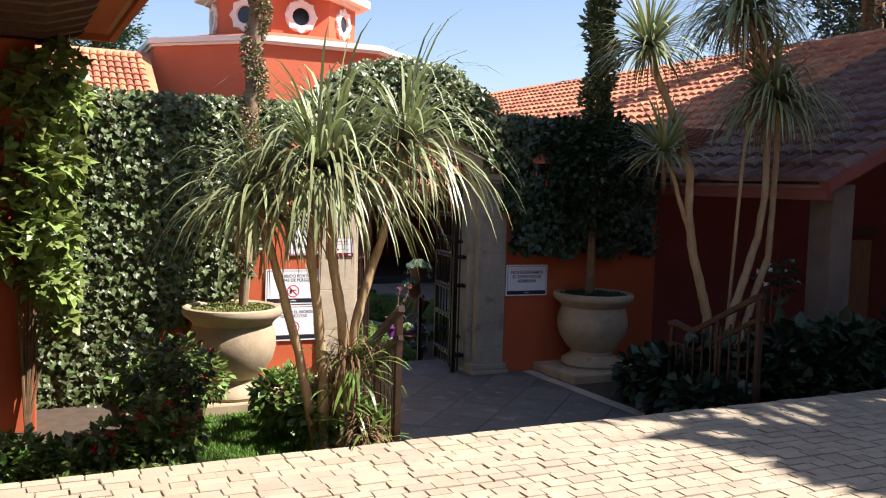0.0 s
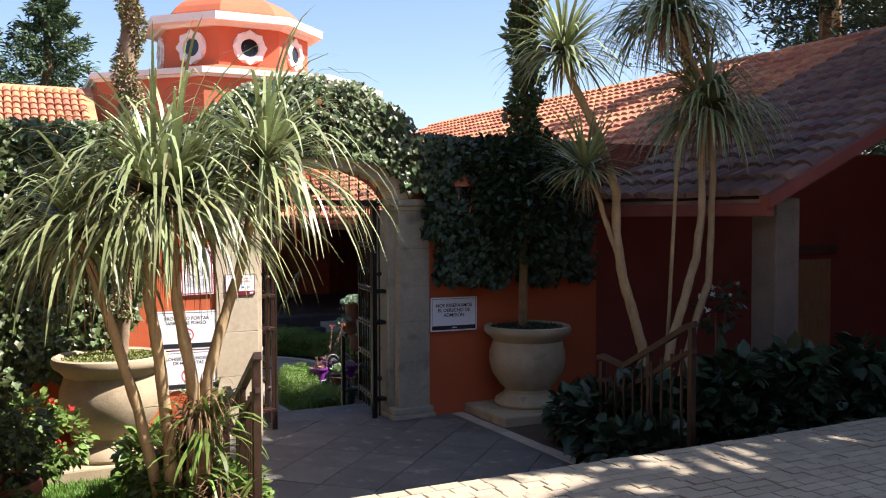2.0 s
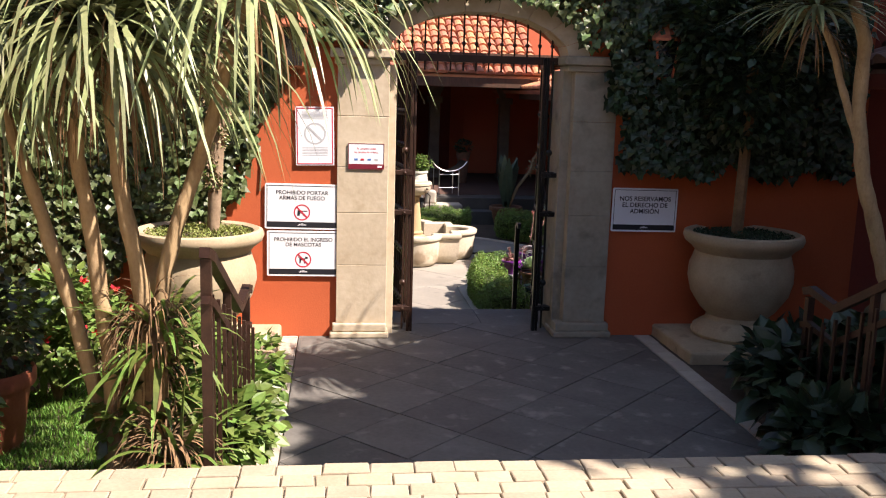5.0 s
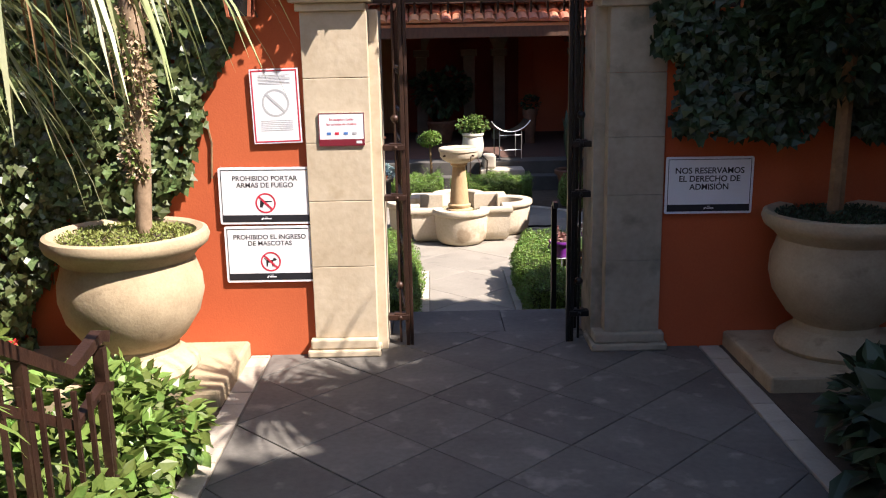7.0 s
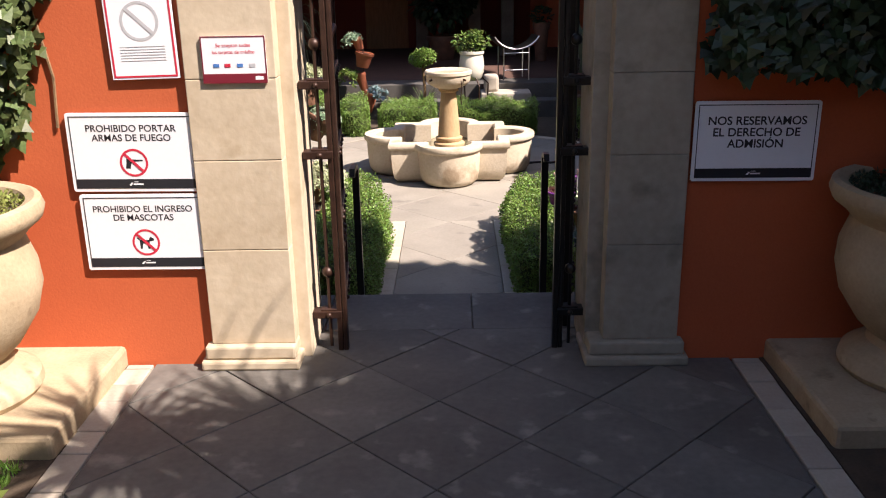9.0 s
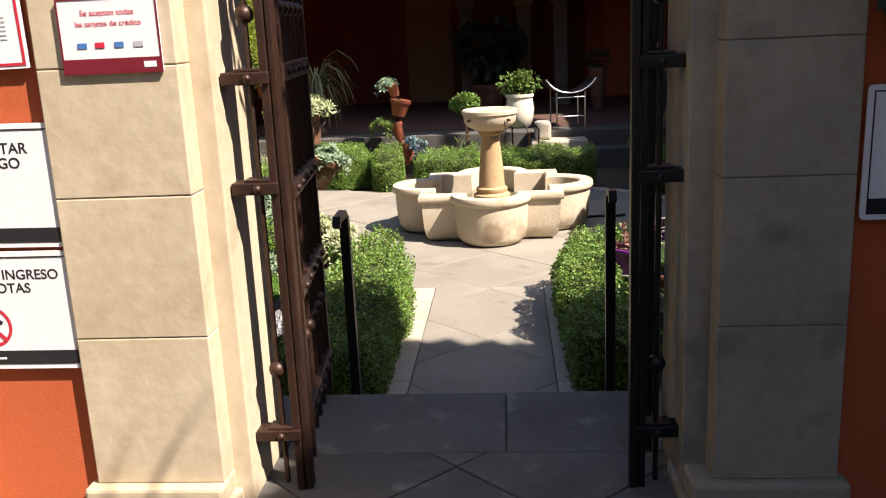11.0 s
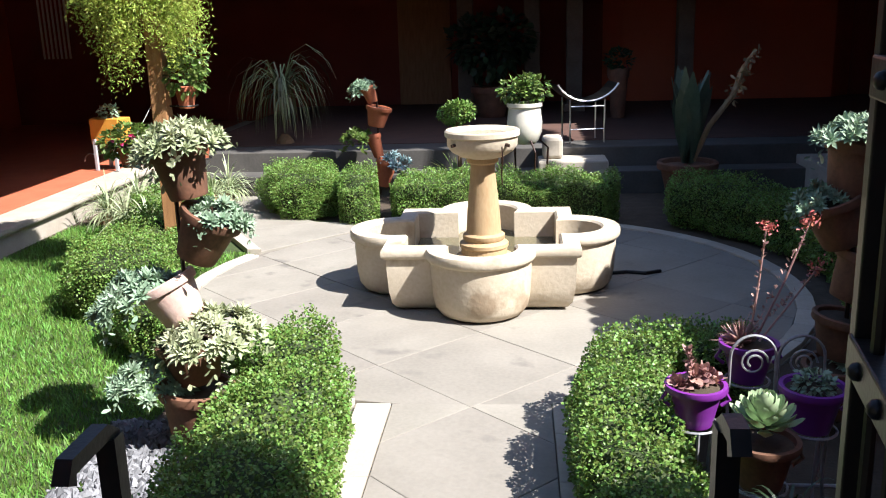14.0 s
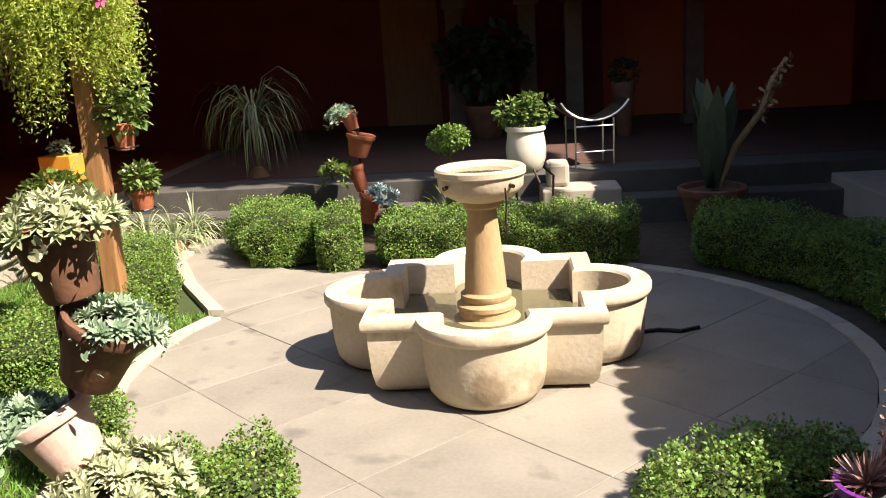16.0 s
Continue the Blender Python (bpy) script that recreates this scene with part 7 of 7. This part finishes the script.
def slab(name, poly, z, thick, material, parent, chamfer=0.006):
    """One paving stone with a small chamfer round its top."""
    cx, cy = sum(p[0] for p in poly) / len(poly), sum(p[1] for p in poly) / len(poly)
    n = len(poly)
    r = max(0.05, min(math.hypot(x - cx, y - cy) for x, y in poly))
    k = 1 - chamfer / r
    v = [(x - cx, y - cy, -thick) for x, y in poly] + [(x - cx, y - cy, -chamfer * 0.7) for x, y in poly] + [((x - cx) * k, (y - cy) * k, 0) for x, y in poly]
    f = [tuple(range(2 * n, 3 * n))]
    for i in range(n):
        j = (i + 1) % n
        f += [(i, j, n + j, n + i), (n + i, n + j, 2 * n + j, 2 * n + i)]
    ob = raw(name, v, f, material, parent)
    ob.location = (cx, cy, z)
    return ob


def diamonds(side, x0, x1, y0, y1, ox=0.0, oy=0.0, gap=0.006, keep=None, shrink=None):
    h = side / math.sqrt(2)
    out = []
    for i in range(int((x0 - ox) / h) - 1, int((x1 - ox) / h) + 2):
        for j in range(int((y0 - oy) / h) - 1, int((y1 - oy) / h) + 2):
            if (i + j) % 2:
                continue
            cx, cy, g = ox + i * h, oy + j * h, h - gap
            p = [(cx + g, cy), (cx, cy + g), (cx - g, cy), (cx, cy - g)]
            for a, b, c in ((1, 0, x1), (-1, 0, -x0), (0, 1, y1), (0, -1, -y0)):
                p = clip(p, a, b, c) if p else p
            if keep and p:
                p = keep(p)
            if p and len(p) > 2:
                area = abs(sum(a[0] * b[1] - b[0] * a[1] for a, b in zip(p, p[1:] + p[:1]))) / 2
                if area > 0.004:
                    out.append(p)
    return out


rp = random.Random(3)
for p in diamonds(0.5, 2.64, 5.47, 6.36, 9.45, 4.05, 9.0, 0.004):
    slab("paving_stone", p, 0.0 + rp.uniform(-0.002, 0.002), 0.03, M_SLAB, forecourt, 0.004)
for x0, x1 in ((2.64, 3.42), (3.42, 4.22), (4.22, 4.95), (4.95, 5.47)):
    slab("paving_stone", [(x0 + 0.003, 9.457), (x1 - 0.003, 9.457), (x1 - 0.003, 9.985), (x0 + 0.003, 9.985)], 0.0, 0.03, M_SLAB, forecourt, 0.004)
for side in ((2.505, 2.632), (5.48, 5.612)):
    y = 5.46
    while y < 9.02:
        l = rp.uniform(0.16, 0.3)
        slab("kerb_stone", [(side[0], y), (side[1], y), (side[1], min(y + l, 9.05) - 0.006), (side[0], min(y + l, 9.05) - 0.006)], 0.004 + rp.uniform(-0.003, 0.003), 0.04, M_KERB, forecourt)
        y += l


def in_plaza(p):
    for k in range(32):
        a = 2 * math.pi * k / 32
        p = clip(p, math.cos(a), math.sin(a), PX * math.cos(a) + PY * math.sin(a) + PR - 0.14) if p else p
    return p


for p in diamonds(0.78, PX - PR, PX + PR, PY - PR, PY + PR, 4.08, 13.5, 0.002, in_plaza):
    slab("paving_stone", p, F + rp.uniform(-0.0015, 0.0015), 0.03, M_PLAZA, plaza, 0.004)
for p in diamonds(0.78, 3.68, 4.48, 10.6, 12.98, 4.08, 13.5, 0.002):
    slab("paving_stone", p, F + 0.003 + rp.uniform(-0.0015, 0.0015), 0.03, M_PLAZA, walkway, 0.004)
for x0, x1 in ((3.50, 3.675), (4.485, 4.66)):
    y = 10.6
    while y < 12.9:
        l = rp.uniform(0.4, 0.6)
        slab("kerb_stone", [(x0, y), (x1, y), (x1, min(y + l, 12.97) - 0.004), (x0, min(y + l, 12.97) - 0.004)], F + 0.012, 0.05, M_KERB, walkway)
        y += l
n = 44
for k in range(n):
    a0, a1 = 2 * math.pi * k / n, 2 * math.pi * (k + 0.985) / n
    mid = math.degrees((a0 + a1) / 2)
    if 250 < mid < 289 or 118 < mid < 154:
        continue
    slab("kerb_stone", [(PX + r * math.cos(a), PY + r * math.sin(a)) for r, a in ((PR - 0.13, a0), (PR - 0.01, a0), (PR - 0.01, a1), (PR - 0.13, a1))], F + 0.012, 0.05, M_KERB, plaza)
# curved path leading north-west from the plaza
nw = tagged(base("floor_garden_path", 1.6, 17.5, F - 0.01), "pale stone garden path curving away from the plaza", "path", "", "structure")
left, right = [(2.13, 16.1), (1.68, 16.85), (1.28, 17.7), (1.2, 18.6)], [(3.05, 17.1), (2.35, 17.25), (1.8, 17.75), (1.65, 18.6)]
for i in range(3):
    q = [left[i], right[i], right[i + 1], left[i + 1]]
    slab("paving_stone", [(x - 1.6, y - 17.5) for x, y in q], 0.008, 0.05, M_PLAZA, nw)
    (x0, y0), (x1, y1) = left[i], left[i + 1]
    slab("kerb_stone", [(x0 - 1.72, y0 - 17.5), (x0 - 1.6, y0 - 17.5), (x1 - 1.6, y1 - 17.5), (x1 - 1.72, y1 - 17.5)], 0.03, 0.05, M_KERB, nw)

# sidewalk setts: single pieces along the edge, the rest joined
sv, sf = [], []
row, y = 0, 5.43
while y > -3.0:
    d = 0.105
    x = -3.0 + (row % 2) * 0.13
    while x < 12.5:
        w = rp.uniform(0.13, 0.21)
        j = lambda: rp.uniform(-0.005, 0.005)
        p = [(x + 0.003 + j(), y - d + 0.003 + j()), (x + w - 0.003 + j(), y - d + 0.003 + j()), (x + w - 0.003 + j(), y - 0.003 + j() * (row > 0)), (x + 0.003 + j(), y - 0.003 + j() * (row > 0))]
        zz = S - 0.004 + rp.uniform(-0.004, 0.004)
        if row < 6 and 0.4 < x < 6.5:
            slab("sett", p, zz, 0.03, M_PAVE, sidewalk, 0.005)
        else:
            b = len(sv)
            cx, cy = sum(q[0] for q in p) / 4, sum(q[1] for q in p) / 4
            sv += [(a, c, zz - 0.03) for a, c in p] + [(cx + (a - cx) * 0.96, cy + (c - cy) * 0.94, zz) for a, c in p]
            sf += [(b + 4, b + 5, b + 6, b + 7)] + [(b + i, b + (i + 1) % 4, b + 4 + (i + 1) % 4, b + 4 + i) for i in range(4)]
        x += w
    y -= d
    row += 1
raw("sett_field", sv, sf, M_PAVE, sidewalk)["kind"] = "stuff"
